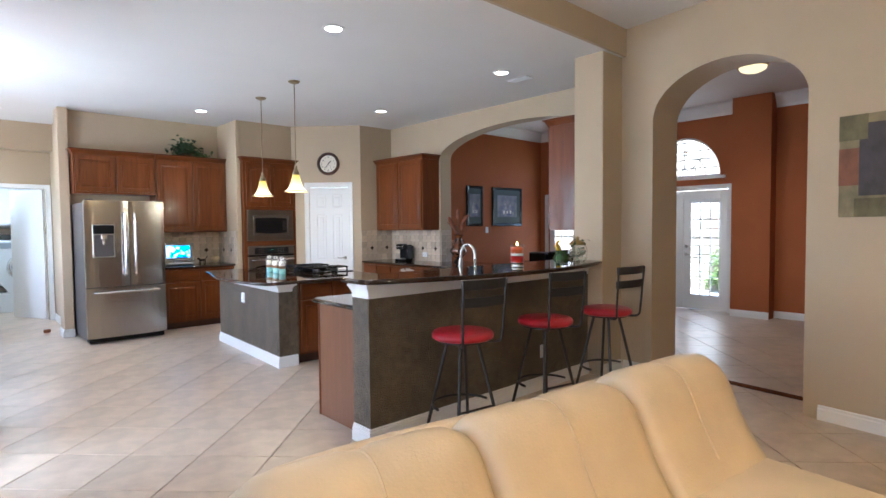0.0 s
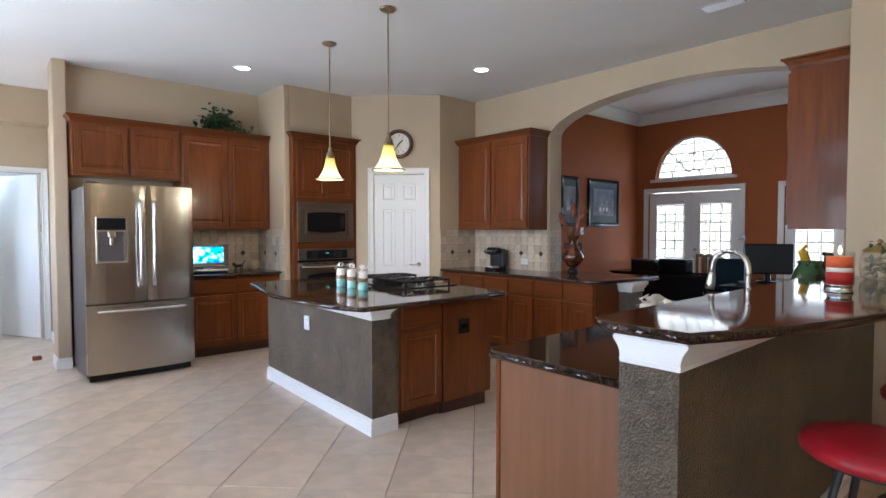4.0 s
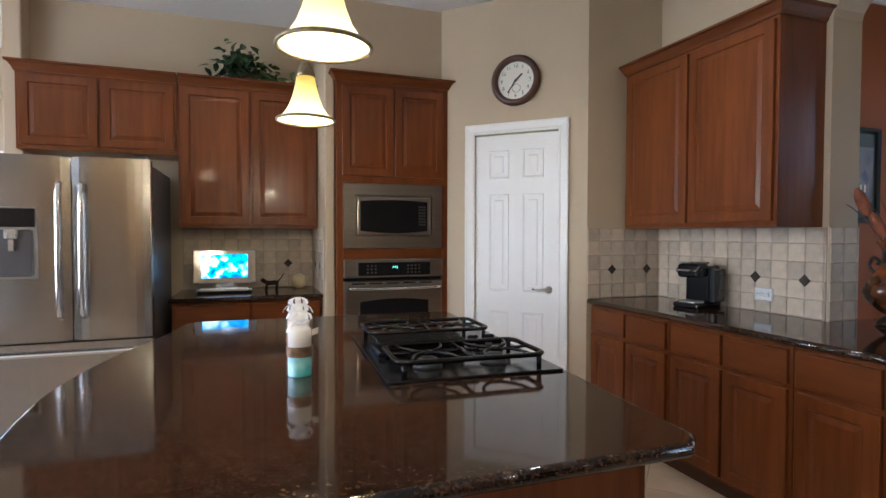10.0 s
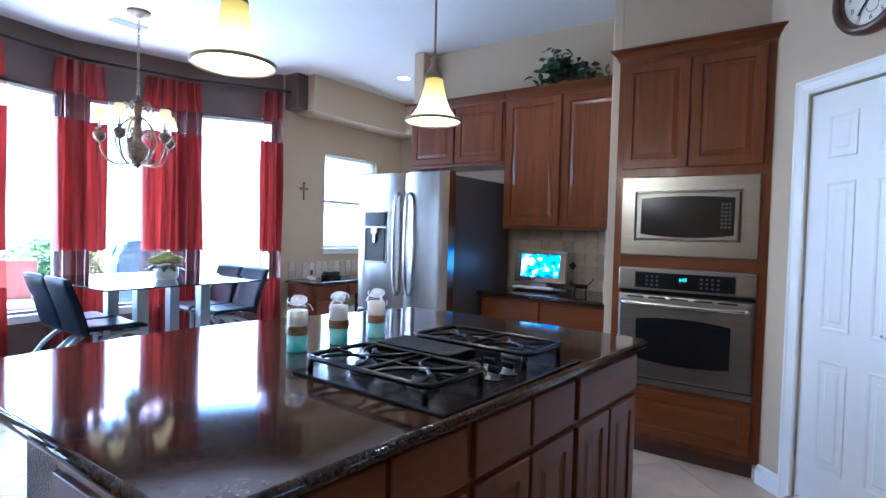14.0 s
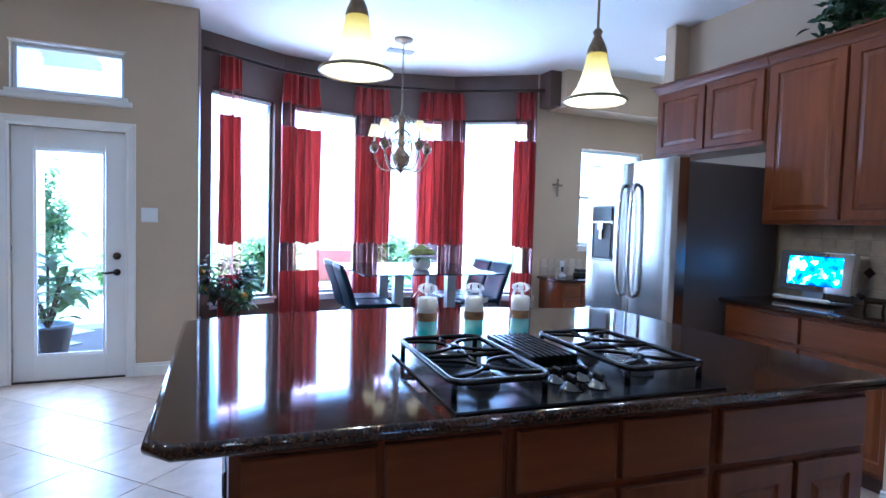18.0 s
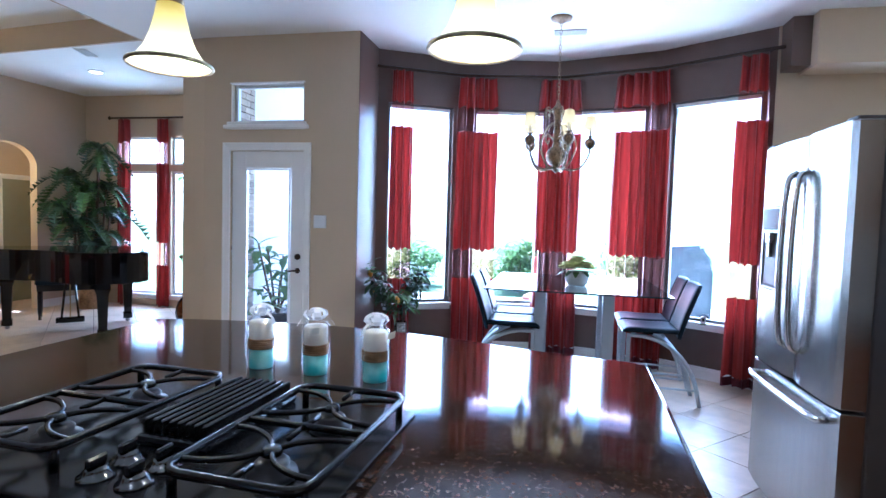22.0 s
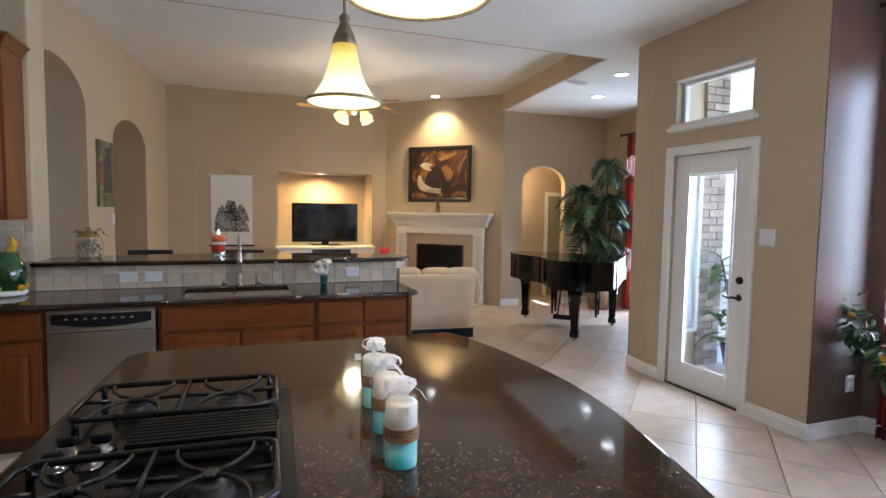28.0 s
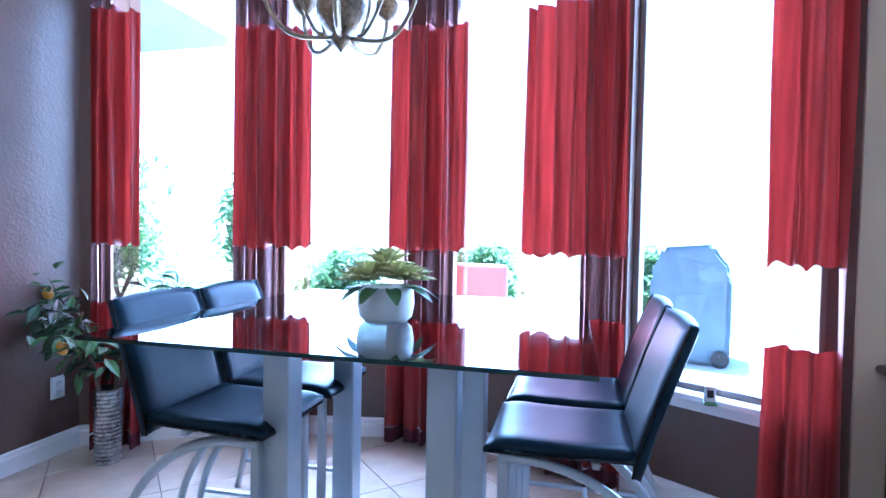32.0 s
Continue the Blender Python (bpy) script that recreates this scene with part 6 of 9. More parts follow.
# ---- bar stools ----
def bar_stool(x, y, rz):
    t = thing("bar_stool", "black metal bar stool with a round red vinyl seat", "stool", pose(x, y, 0, 0, 0, rz), "stools at the bar")
    part("seat", lathe(bm_new(), [(0, 0.715), (0.19, 0.715), (0.205, 0.725), (0.208, 0.745), (0.195, 0.765), (0.15, 0.775), (0, 0.777)], 32), M["red_vinyl"], t, "round padded red vinyl seat", True)
    part("seat_ring", lathe(bm_new(), [(0.15, 0.70), (0.165, 0.70), (0.165, 0.714), (0.15, 0.714)], 28), M["black_metal"], t)
    for k in range(4):
        a = radians(45 + 90 * k)
        top, bot = Vector((0.10 * math.cos(a), 0.10 * math.sin(a), 0.70)), Vector((0.27 * math.cos(a), 0.27 * math.sin(a), 0.0))
        leg = part("leg", tube(bm_new(), [tuple(top), tuple(bot)], 0.0115, 8), M["black_metal"], t)
    ring = [(0.205 * math.cos(2 * math.pi * k / 24), 0.205 * math.sin(2 * math.pi * k / 24), 0.27) for k in range(6, 19)]
    part("footrest", tube(bm_new(), ring, 0.0095, 6), M["black_metal"], t, "", True)
    part("stretcher", tube(bm_new(), [(0.143, -0.143, 0.27), (0.143, 0.143, 0.27)], 0.007, 6), M["black_metal"], t)
    for s in (-1, 1):
        pts = curve_pts([(0.12, s * 0.12, 0.70), (0.20, s * 0.155, 0.715), (0.215, s * 0.165, 0.80), (0.24, s * 0.175, 1.12)], 6)
        part("back_upright", tube(bm_new(), pts, 0.009, 8), M["black_metal"], t, "", True)
    for z in (0.955, 1.065):
        b = bm_new()
        arc = []
        for k in range(9):
            v = k / 8 * 2 - 1
            arc.append((0.225 + (z - 0.95) * 0.07 + 0.03 * (1 - v * v), v * 0.18))
        inner = [(px - 0.008, py) for px, py in arc][::-1]
        prism(b, arc + inner, z, z + 0.06)
        part("back_slat", b, M["black_metal"], t)
    return t


for _x, _y, _r in ((2.24, 2.27, -97), (3.05, 2.20, -100), (3.80, 2.13, -95)):
    bar_stool(_x, _y, _r)


# ---- breakfast nook ----
def glass_table():
    t = thing("glass_table", "square glass-topped counter-height table on silver posts", "table", pose(-0.50, 6.76, 0))
    part("glass_top", box(bm_new(), -0.72, -0.68, 0.888, 0.615, 0.68, 0.900), M["table_glass"], t, "clear glass top with a green edge")
    b = bm_new()
    for x0, y0, x1, y1 in ((-0.722, -0.682, 0.617, -0.679), (-0.722, 0.679, 0.617, 0.682), (-0.722, -0.679, -0.719, 0.679), (0.614, -0.679, 0.617, 0.679)):
        box(b, x0, y0, 0.8885, x1, y1, 0.8995)
    part("glass_edge", b, M["glass_edge"], t, "polished dark green edge")
    for x in (-0.255, 0.255):
        for y in (-0.265, 0.265):
            leg = part("leg", box(bm_new(), x - 0.045, y - 0.045, 0.004, x + 0.045, y + 0.045, 0.875, 0.006, 2), M["silver"], t, "square silver post")
            part("pad", lathe(bm_new(), [(0, 0.875), (0.03, 0.875), (0.03, 0.888), (0, 0.888)], 14, (x, y, 0)), M["chrome"], leg)


glass_table()


def counter_chair(x, y, rz):
    """A counter-height chair facing +y at rz 0."""
    t = thing("counter_chair", "black leather counter chair on a silver metal frame", "chair", pose(x, y, 0, 0, 0, rz), "chairs round the glass table")

    def cushion(rows_fn, nu, nv, thick):
        """A padded slab: rows_fn(u, v) gives the middle surface, thick(u, v) half its depth along the normal."""
        b = bm_new()
        top, bot = [], []
        for i in range(nu + 1):
            ra, rb = [], []
            for k in range(nv + 1):
                u, v = i / nu, k / nv
                p, nrm = rows_fn(u, v)
                h = thick(u, v)
                ra.append(b.verts.new(p + nrm * h))
                rb.append(b.verts.new(p - nrm * h))
            top.append(ra)
            bot.append(rb)
        for i in range(nu):
            for k in range(nv):
                b.faces.new((top[i][k], top[i + 1][k], top[i + 1][k + 1], top[i][k + 1]))
                b.faces.new((bot[i][k], bot[i][k + 1], bot[i + 1][k + 1], bot[i + 1][k]))
        ring = [(i, 0) for i in range(nu)] + [(nu, k) for k in range(nv)] + [(i, nv) for i in range(nu, 0, -1)] + [(0, k) for k in range(nv, 0, -1)]
        for (i, k), (i2, k2) in zip(ring, ring[1:] + ring[:1]):
            b.faces.new((top[i][k], bot[i][k], bot[i2][k2], top[i2][k2]))
        return b

    def edge(u, v):
        d = min(u, 1 - u, v, 1 - v)
        return 0.010 + 0.012 * min(1, d / 0.10) ** 0.5

    def seat_at(u, v):
        w = 0.205 - 0.012 * (1 - v)
        drop = 0.018 * max(0, (v - 0.8) / 0.2) ** 2
        return Vector(((2 * u - 1) * w, -0.205 + 0.42 * v, 0.583 - drop - 0.006 * math.sin(math.pi * v) + 0.010 * (2 * u - 1) ** 2)), Vector((0, 0, 1))

    def back_at(u, v):
        w = 0.200 + 0.006 * math.sin(math.pi * v)
        yy = -0.205 - 0.135 * v ** 1.25 - 0.012 * (1 - (2 * u - 1) ** 2)
        zz = 0.535 + 0.435 * v - 0.012 * (2 * u - 1) ** 2 * v
        return Vector(((2 * u - 1) * w, yy, zz)), Vector((0, 0.955, 0.30))
    seat = part("seat", cushion(seat_at, 14, 14, edge), M["black_leather"], t, "glossy black leather seat", True)
    part("seat_piping", tube(bm_new(), [(-0.195, -0.2, 0.577), (-0.207, 0.20, 0.572), (-0.19, 0.216, 0.568), (0.19, 0.216, 0.568), (0.207, 0.20, 0.572), (0.195, -0.2, 0.577)], 0.005, 6), M["black"], seat)
    back = part("backrest", cushion(back_at, 10, 14, edge), M["black_leather"], t, "curved black leather back", True)
    for s in (-1, 1):
        part("piping", tube(bm_new(), [tuple(back_at(0.5 + s * 0.5, k / 8)[0] + Vector((s * 0.002, 0.012, 0.003))) for k in range(9)], 0.004, 6), M["black"], back)
    part("mount", box(bm_new(), -0.15, -0.02, 0.548, 0.15, 0.06, 0.566, 0.004), M["black"], t, "black mounting block")
    for s in (-1, 1):
        x0 = s * 0.150
        pts = curve_pts([(x0, 0.165, 0.535), (x0, 0.04, 0.530), (x0, -0.10, 0.485), (x0, -0.23, 0.385), (x0, -0.33, 0.22), (x0, -0.385, 0.0)], 6)
        part("rear_leg", tube(bm_new(), pts, 0.014, 8, squash=1.35), M["silver"], t, "bowed silver leg", True)
        part("front_leg", box(bm_new(), x0 - 0.014, 0.150, 0.0, x0 + 0.014, 0.180, 0.548, 0.004), M["silver"], t, "straight silver leg")
        part("side_stretcher", tube(bm_new(), [(x0, -0.355, 0.13), (x0, 0.165, 0.13)], 0.010, 6), M["silver"], t)
    for yy in (-0.10, 0.12):
        part("cross_rail", box(bm_new(), -0.15, yy - 0.012, 0.528, 0.15, yy + 0.012, 0.548, 0.003), M["silver"], t)
    part("footrest", tube(bm_new(), [(-0.15, -0.08, 0.13), (0.15, -0.08, 0.13)], 0.010, 6), M["silver"], t)
    return t


for _x, _y, _r in ((-0.33, 6.28, 0), (-0.76, 6.28, 2), (-0.44, 7.36, 180), (-0.88, 7.37, 179)):
    counter_chair(_x, _y, _r)

M["white_ceramic"] = mat("white_ceramic", (0.70, 0.69, 0.66), 0.35, var=0.05, bump=0.1)
M["chartreuse"] = mat("pale_green_petals", (0.70, 0.68, 0.30), 0.55, var=0.2, scale=20, rand=0.2)


def table_plant():
    t = thing("potted_flowers", "pale green artificial flowers in a round white pot", "plant", pose(-0.40, 6.78, 0.9005))
    part("pot", lathe(bm_new(), [(0, 0), (0.070, 0), (0.088, 0.018), (0.096, 0.058), (0.092, 0.105), (0.085, 0.117), (0.078, 0.11), (0, 0.10)], 26), M["white_ceramic"], t, "", True)
    rng = random.Random(4)
    for cx, cy, cz, r in ((0.0, 0.0, 0.215, 0.105), (-0.075, 0.03, 0.175, 0.09), (0.07, -0.03, 0.18, 0.09), (0.02, 0.075, 0.175, 0.085), (-0.03, -0.075, 0.175, 0.09), (0.06, 0.05, 0.19, 0.08), (-0.06, -0.03, 0.195, 0.08), (0.045, -0.08, 0.165, 0.085), (-0.05, 0.08, 0.165, 0.085)):
        b = bm_new()
        for ringn, (m, tilt) in enumerate(((9, 0.15), (9, 0.55), (8, 0.9), (5, 1.25))):
            for k in range(m):
                a = 2 * math.pi * (k + 0.5 * ringn) / m
                l = r * (1.0 - 0.12 * ringn)
                mtx = Matrix.Translation((cx, cy, cz - 0.03)) @ Euler((0, 0, a)).to_matrix().to_4x4() @ Euler((tilt, 0, 0)).to_matrix().to_4x4()
                q = [(-0.004, 0, 0), (-0.024, l * 0.6, 0.006), (0, l, -0.008), (0.024, l * 0.6, 0.006), (0.004, 0, 0)]
                c = b.verts.new(mtx @ Vector((0, l * 0.5, -0.004)))
                vs = [b.verts.new(mtx @ Vector(p)) for p in q]
                for i in range(4):
                    b.faces.new((c, vs[i], vs[i + 1]))
        part("blossom", b, M["chartreuse"], t, "layered pale green blossom")
    for k in range(9):
        a = 2 * math.pi * k / 9 + rng.uniform(-0.2, 0.2)
        b = leaf_mesh(M["leaf"], 0.10, 0.05, 0.5)
        part("leaf", b, M["leaf"], t, "", True, pose(0.07 * math.cos(a), 0.07 * math.sin(a), 0.115, 5, 0, math.degrees(a) - 90))


table_plant()


def lemon_vase():
    t = thing("floor_vase", "tall silver mosaic vase with lemon branches on the floor", "vase", pose(-0.945, 5.11, 0))
    part("body", lathe(bm_new(), [(0, 0.004), (0.058, 0.004)] + [p for k in range(18) for p in ((0.0575 + 0.0005 * k, 0.0105 + 0.0205 * k), (0.0605 + 0.0005 * k, 0.0125 + 0.0205 * k), (0.0605 + 0.0005 * k, 0.0265 + 0.0205 * k), (0.0575 + 0.0005 * k, 0.0285 + 0.0205 * k))] + [(0.068, 0.382), (0.062, 0.382), (0.055, 0.02), (0, 0.02)], 24), M["mosaic"], t, "cracked silver mirror mosaic")
    rng = random.Random(11)
    for k in range(11):
        a = rng.uniform(0, 6.28)
        ln = rng.uniform(0.36, 0.66)
        lean = rng.uniform(0.35, 0.95)
        tip = Vector((math.cos(a) * lean * ln, math.sin(a) * lean * ln * 0.8, 0.36 + ln))
        pts = curve_pts([(0, 0, 0.10), (tip.x * 0.3, tip.y * 0.3, 0.40 + ln * 0.3), (tip.x * 0.75, tip.y * 0.75, 0.38 + ln * 0.75), tuple(tip)], 4)
        br = part("branch", tube(bm_new(), pts, [0.006 - 0.0003 * i for i in range(len(pts))], 5), M["bark"], t)
        b = bm_new()
        for p in pts[4:]:
            leaf_clump(b, rng, p, 5, (0.045, 0.045, 0.035), 0.10, 0.042)
        part("leaves", b, M["leaf_dark"] if k % 2 else M["leaf"], br)
        if k % 2 == 0:
            p = pts[rng.randrange(7, 12)]
            part("lemon", lathe(bm_new(), [(0, -0.034), (0.012, -0.028), (0.024, -0.01), (0.024, 0.01), (0.012, 0.028), (0, 0.034)], 12), M["yellow_fruit"], br, "ripe orange-yellow fruit", True, pose(p.x + 0.02, p.y, p.z - 0.05, 20, 10, 0))
        else:
            b = bm_new()
            p = pts[rng.randrange(8, 12)]
            leaf_clump(b, rng, p, 12, (0.012, 0.012, 0.012), 0.035, 0.014)
            part("blossom", b, M["petal"], br, "white star-shaped blossom")


M["mosaic"] = mat("silver_mirror_mosaic", (0.42, 0.42, 0.41), 0.18, metal=0.95, var=0.55, scale=60, bump=0.9, bscale=45)
M["yellow_fruit"] = mat("lemon_skin", (0.70, 0.34, 0.03), 0.4, var=0.1, bump=0.3, bscale=150)
lemon_vase()


def chandelier():
    t = thing("chandelier", "antique silver chandelier with scrolls and five small fabric shades", "chandelier", pose(-0.48, 6.57, 0.055))
    part("canopy", lathe(bm_new(), [(0, 3.0), (0.02, 3.005), (0.05, 3.025), (0.085, 3.035), (0.09, 3.05), (0, 3.05)], 26), M["gold"], t, "", True, pose(0, 0, CEIL - 3.105))
    b = bm_new()
    z = CEIL - 0.09
    i = 0
    while z > 2.42:
        ring = [(0.010 * math.cos(2 * math.pi * k / 10) * (1 if i % 2 else 0), 0.010 * math.cos(2 * math.pi * k / 10) * (0 if i % 2 else 1), z - 0.018 + 0.02 * math.sin(2 * math.pi * k / 10)) for k in range(10)]
        tube(b, ring, 0.0028, 5, True)
        z -= 0.031
        i += 1
    part("chain", b, M["oil_nickel"], t, "", True)
    part("loop", tube(bm_new(), [(0.022 * math.cos(2 * math.pi * k / 14), 0, 2.40 + 0.022 * math.sin(2 * math.pi * k / 14)) for k in range(14)], 0.004, 6, True), M["oil_nickel"], t)
    part("column", lathe(bm_new(), [(0, 2.38), (0.012, 2.375), (0.022, 2.34), (0.045, 2.315), (0.05, 2.29), (0.038, 2.27), (0.028, 2.20), (0.036, 2.18), (0.028, 2.155), (0.032, 2.08), (0.045, 2.06), (0.028, 2.04), (0.034, 2.0), (0.07, 1.965), (0.088, 1.93), (0.086, 1.89), (0.06, 1.85), (0.03, 1.83), (0.038, 1.815), (0.034, 1.80), (0.012, 1.78), (0, 1.765)][::-1], 24), M["gold"], t, "carved antique gold column", True)
    for k in range(5):
        a = radians(72 * k + 20)
        ca, sa = math.cos(a), math.sin(a)

        def at(r, zz):
            return (r * ca, r * sa, zz)
        arm = part("arm", tube(bm_new(), curve_pts([at(0.03, 1.815), at(0.14, 1.80), at(0.21, 1.83), at(0.263, 1.92), at(0.272, 1.99)], 6), 0.0085, 8), M["oil_nickel"], t, "", True)
        part("scroll", tube(bm_new(), curve_pts([at(0.05, 2.28), at(0.10, 2.31), at(0.125, 2.265), at(0.10, 2.235), at(0.08, 2.26), at(0.095, 2.275)], 5), 0.006, 6), M["oil_nickel"], t, "", True)
        part("scroll", tube(bm_new(), curve_pts([at(0.045, 2.19), at(0.12, 2.12), at(0.16, 2.00), at(0.13, 1.90), at(0.09, 1.83), at(0.06, 1.82)], 5), 0.007, 6), M["oil_nickel"], t, "", True)
        part("scroll", tube(bm_new(), curve_pts([at(0.05, 2.07), at(0.10, 2.09), at(0.115, 2.05), at(0.09, 2.025), at(0.075, 2.045)], 5), 0.006, 6), M["oil_nickel"], t, "", True)
        part("cup", lathe(bm_new(), [(0, 1.97), (0.012, 1.972), (0.034, 1.99), (0.045, 2.015), (0.044, 2.038), (0.028, 2.057), (0.016, 2.063), (0.014, 2.075), (0.034, 2.08), (0, 2.083)], 16, at(0.272, 0)), M["gold"], arm, "", True)
        part("candle_sleeve", lathe(bm_new(), [(0.011, 2.08), (0.011, 2.15), (0, 2.151)], 10, at(0.272, 0)), M["wax_white"], arm)
        part("shade", lathe(bm_new(), [(0.064, 2.135), (0.060, 2.15), (0.036, 2.245), (0.034, 2.245), (0.058, 2.15), (0.062, 2.135)], 20, at(0.272, 0)), M["shade_fabric"], arm, "small lit cream shade", True)
    lamp = new("chandelier_light", bpy.data.lights.new("chandelier_light", "POINT"))
    lamp.data.energy, lamp.data.color, lamp.data.shadow_soft_size = 2.5, (1.0, 0.80, 0.55), 0.03
    lamp.location = (-0.48, 6.57, 2.355)


M["shade_fabric"] = graded_glow("lit_cream_fabric", (1.0, 0.74, 0.34), (1.0, 0.66, 0.22), 2.14, 2.25, 0.16, 0.09)
chandelier()

# ---- windows, doors and curtains ----
def window(name, m, w, z0, z1, label, frame=None, fw=0.045, sill=True, bars=(), depth=0.08, sill_mat=None):
    t = tagged(new(name), label, "window", "", "structure")
    t.matrix_basis = m
    fm = frame or M["paint_frame"]
    b = bm_new()
    for x0, a0, x1, a1 in ((0, z0, fw, z1), (w - fw, z0, w, z1), (fw, z0, w - fw, z0 + fw), (fw, z1 - fw, w - fw, z1)):
        box(b, x0, depth - 0.03, a0, x1, depth + 0.02, a1, 0.004)
    part("window_frame", b, fm, t)
    for z in bars:
        part("sash_bar", box(bm_new(), fw, depth - 0.02, z - 0.02, w - fw, depth + 0.01, z + 0.02, 0.003), fm, t)
    p = part("pane", box(bm_new(), fw - 0.005, depth - 0.006, z0 + fw - 0.005, w - fw + 0.005, depth - 0.002, z1 - fw + 0.005), M["glass"], t, "clear glass")
    p.visible_shadow = False
    if sill:
        part("window_sill", box(bm_new(), -0.03, -0.035, z0 - 0.025, w + 0.03, depth - 0.03, z0 + 0.003, 0.006, 2), sill_mat or M["white"], t, "white window sill")
        part("apron", box(bm_new(), -0.015, -0.014, z0 - 0.07, w + 0.015, -0.001, z0 - 0.026, 0.004), sill_mat or M["white"], t)
    return t


for _i, (_a, _b2) in enumerate(zip(BAY, BAY[1:])):
    _d = Vector(_b2) - Vector(_a)
    _l = _d.length
    _d.normalize()
    _o = Vector(_a) + _d * 0.112
    _t = window("window_%d" % (_i + 1), pose(_o.x, _o.y, 0, 0, 0, math.degrees(math.atan2(_d.y, _d.x))), _l - 0.224, 0.522, 2.588, "tall bay window with a dark frame and white sill", None, 0.03, True)
    part("blind_headrail", box(bm_new(), 0.03, 0.02, 2.54, _l - 0.254, 0.045, 2.575, 0.006), M["vinyl_white"], _t, "white raised blind")


def glazed_leaf(t, w, h, x0=0.0, cols=1, rows=1, stile=0.105, bottom=0.23, top=0.14, shade=False):
    b = bm_new()
    for a0, c0, a1, c1 in ((0, 0.01, stile, h), (w - stile, 0.01, w, h), (stile, 0.01, w - stile, bottom), (stile, h - top, w - stile, h)):
        box(b, x0 + a0, 0, c0, x0 + a1, 0.04, c1, 0.003)
    leaf = part("leaf", b, M["door_white"], t, "white painted door leaf")
    b = bm_new()
    gw, gh = w - 2 * stile, h - top - bottom
    for a0, c0, a1, c1 in ((0, 0, 0.018, gh), (gw - 0.018, 0, gw, gh), (0.018, 0, gw - 0.018, 0.018), (0.018, gh - 0.018, gw - 0.018, gh)):
        box(b, x0 + stile + a0, -0.006, bottom + c0, x0 + stile + a1, 0.0, bottom + c1, 0.002)
    part("glazing_bead", b, M["white"], leaf)
    p = part("pane", box(bm_new(), x0 + stile, 0.018, bottom, x0 + w - stile, 0.022, h - top), M["glass"], leaf, "clear glass")
    p.visible_shadow = False
    for i in range(1, cols):
        xx = x0 + stile + gw * i / cols
        part("muntin", box(bm_new(), xx - 0.008, 0.010, bottom, xx + 0.008, 0.030, h - top), M["white"], leaf)
    for j in range(1, rows):
        zz = bottom + gh * j / rows
        part("muntin", box(bm_new(), x0 + stile, 0.011, zz - 0.008, x0 + w - stile, 0.029, zz + 0.008), M["white"], leaf)
    if shade:
        part("roller_shade", box(bm_new(), x0 + stile - 0.01, -0.035, h - top - 0.05, x0 + w - stile + 0.01, -0.007, h - top + 0.01, 0.008), M["vinyl_white"], leaf, "rolled white shade")
    return leaf


def garden_door():
    t = tagged(new("door_2"), "white garden door with one full glass pane", "door", "", "structure")
    t.matrix_basis = pose(-0.56, 3.46, 0, 0, 0, 90)
    leaf = glazed_leaf(t, 0.771, 2.017, 0.002, 1, 1, 0.145, 0.21, 0.165)
    leaf.matrix_basis = pose(0, 0.03, 0)
    casing(t, 0.775, 2.02, 0.075)
    part("threshold", box(bm_new(), 0, 0.0, 0.001, 0.775, 0.12, 0.012, 0.003), M["oil"], t)
    lever(leaf, 0.71, 0.875, 0, 1, M["oil"])
    b = lathe(bm_new(), [(0, 0), (0.03, 0), (0.03, 0.012), (0.02, 0.02), (0, 0.021)], 16)
    part("deadbolt", b, M["oil"], leaf, "", True, pose(0.71, 0, 1.01, 90))
    for z in (0.25, 1.0, 1.75):
        part("hinge", tube(bm_new(), [(0.0, -0.006, z), (0.0, -0.006, z + 0.09)], 0.006, 6), M["nickel"], leaf)
    w = window("window_5", pose(-0.56, 3.465, 0, 0, 0, 90), 0.76, 2.29, 2.66, "small white transom window above the garden door", M["vinyl_white"], 0.03, True, (), 0.10)
    part("reveal", box(bm_new(), -0.012, -0.004, 2.658, 0.772, 0.07, 2.672), M["white"], w)
    part("wide_apron", box(bm_new(), -0.06, -0.05, 2.225, 0.82, -0.002, 2.263, 0.008, 2), M["white"], w, "white moulded ledge")


garden_door()
for _i, _y in enumerate((0.26, 1.02)):
    window("window_%d" % (6 + _i), pose(-2.76, _y, 0, 0, 0, 90), 0.64, 0.17, 2.0, "tall white alcove window", M["vinyl_white"], 0.04)
    window("window_%d" % (8 + _i), pose(-2.76, _y, 0, 0, 0, 90), 0.64, 2.09, 2.50, "white transom window in the alcove", M["vinyl_white"], 0.03, False)
_t = window("window_10", pose(-0.90, 9.0, 0, 0, 0, 90), 0.94, 1.13, 2.31, "white sash window above the desk with raised blinds", M["vinyl_white"], 0.04, True, (1.72,))
for _k in range(9):
    part("blind_slat", box(bm_new(), 0.03, 0.012, 2.195 + _k * 0.009, 0.91, 0.036, 2.197 + _k * 0.009), M["vinyl_white"], _t)


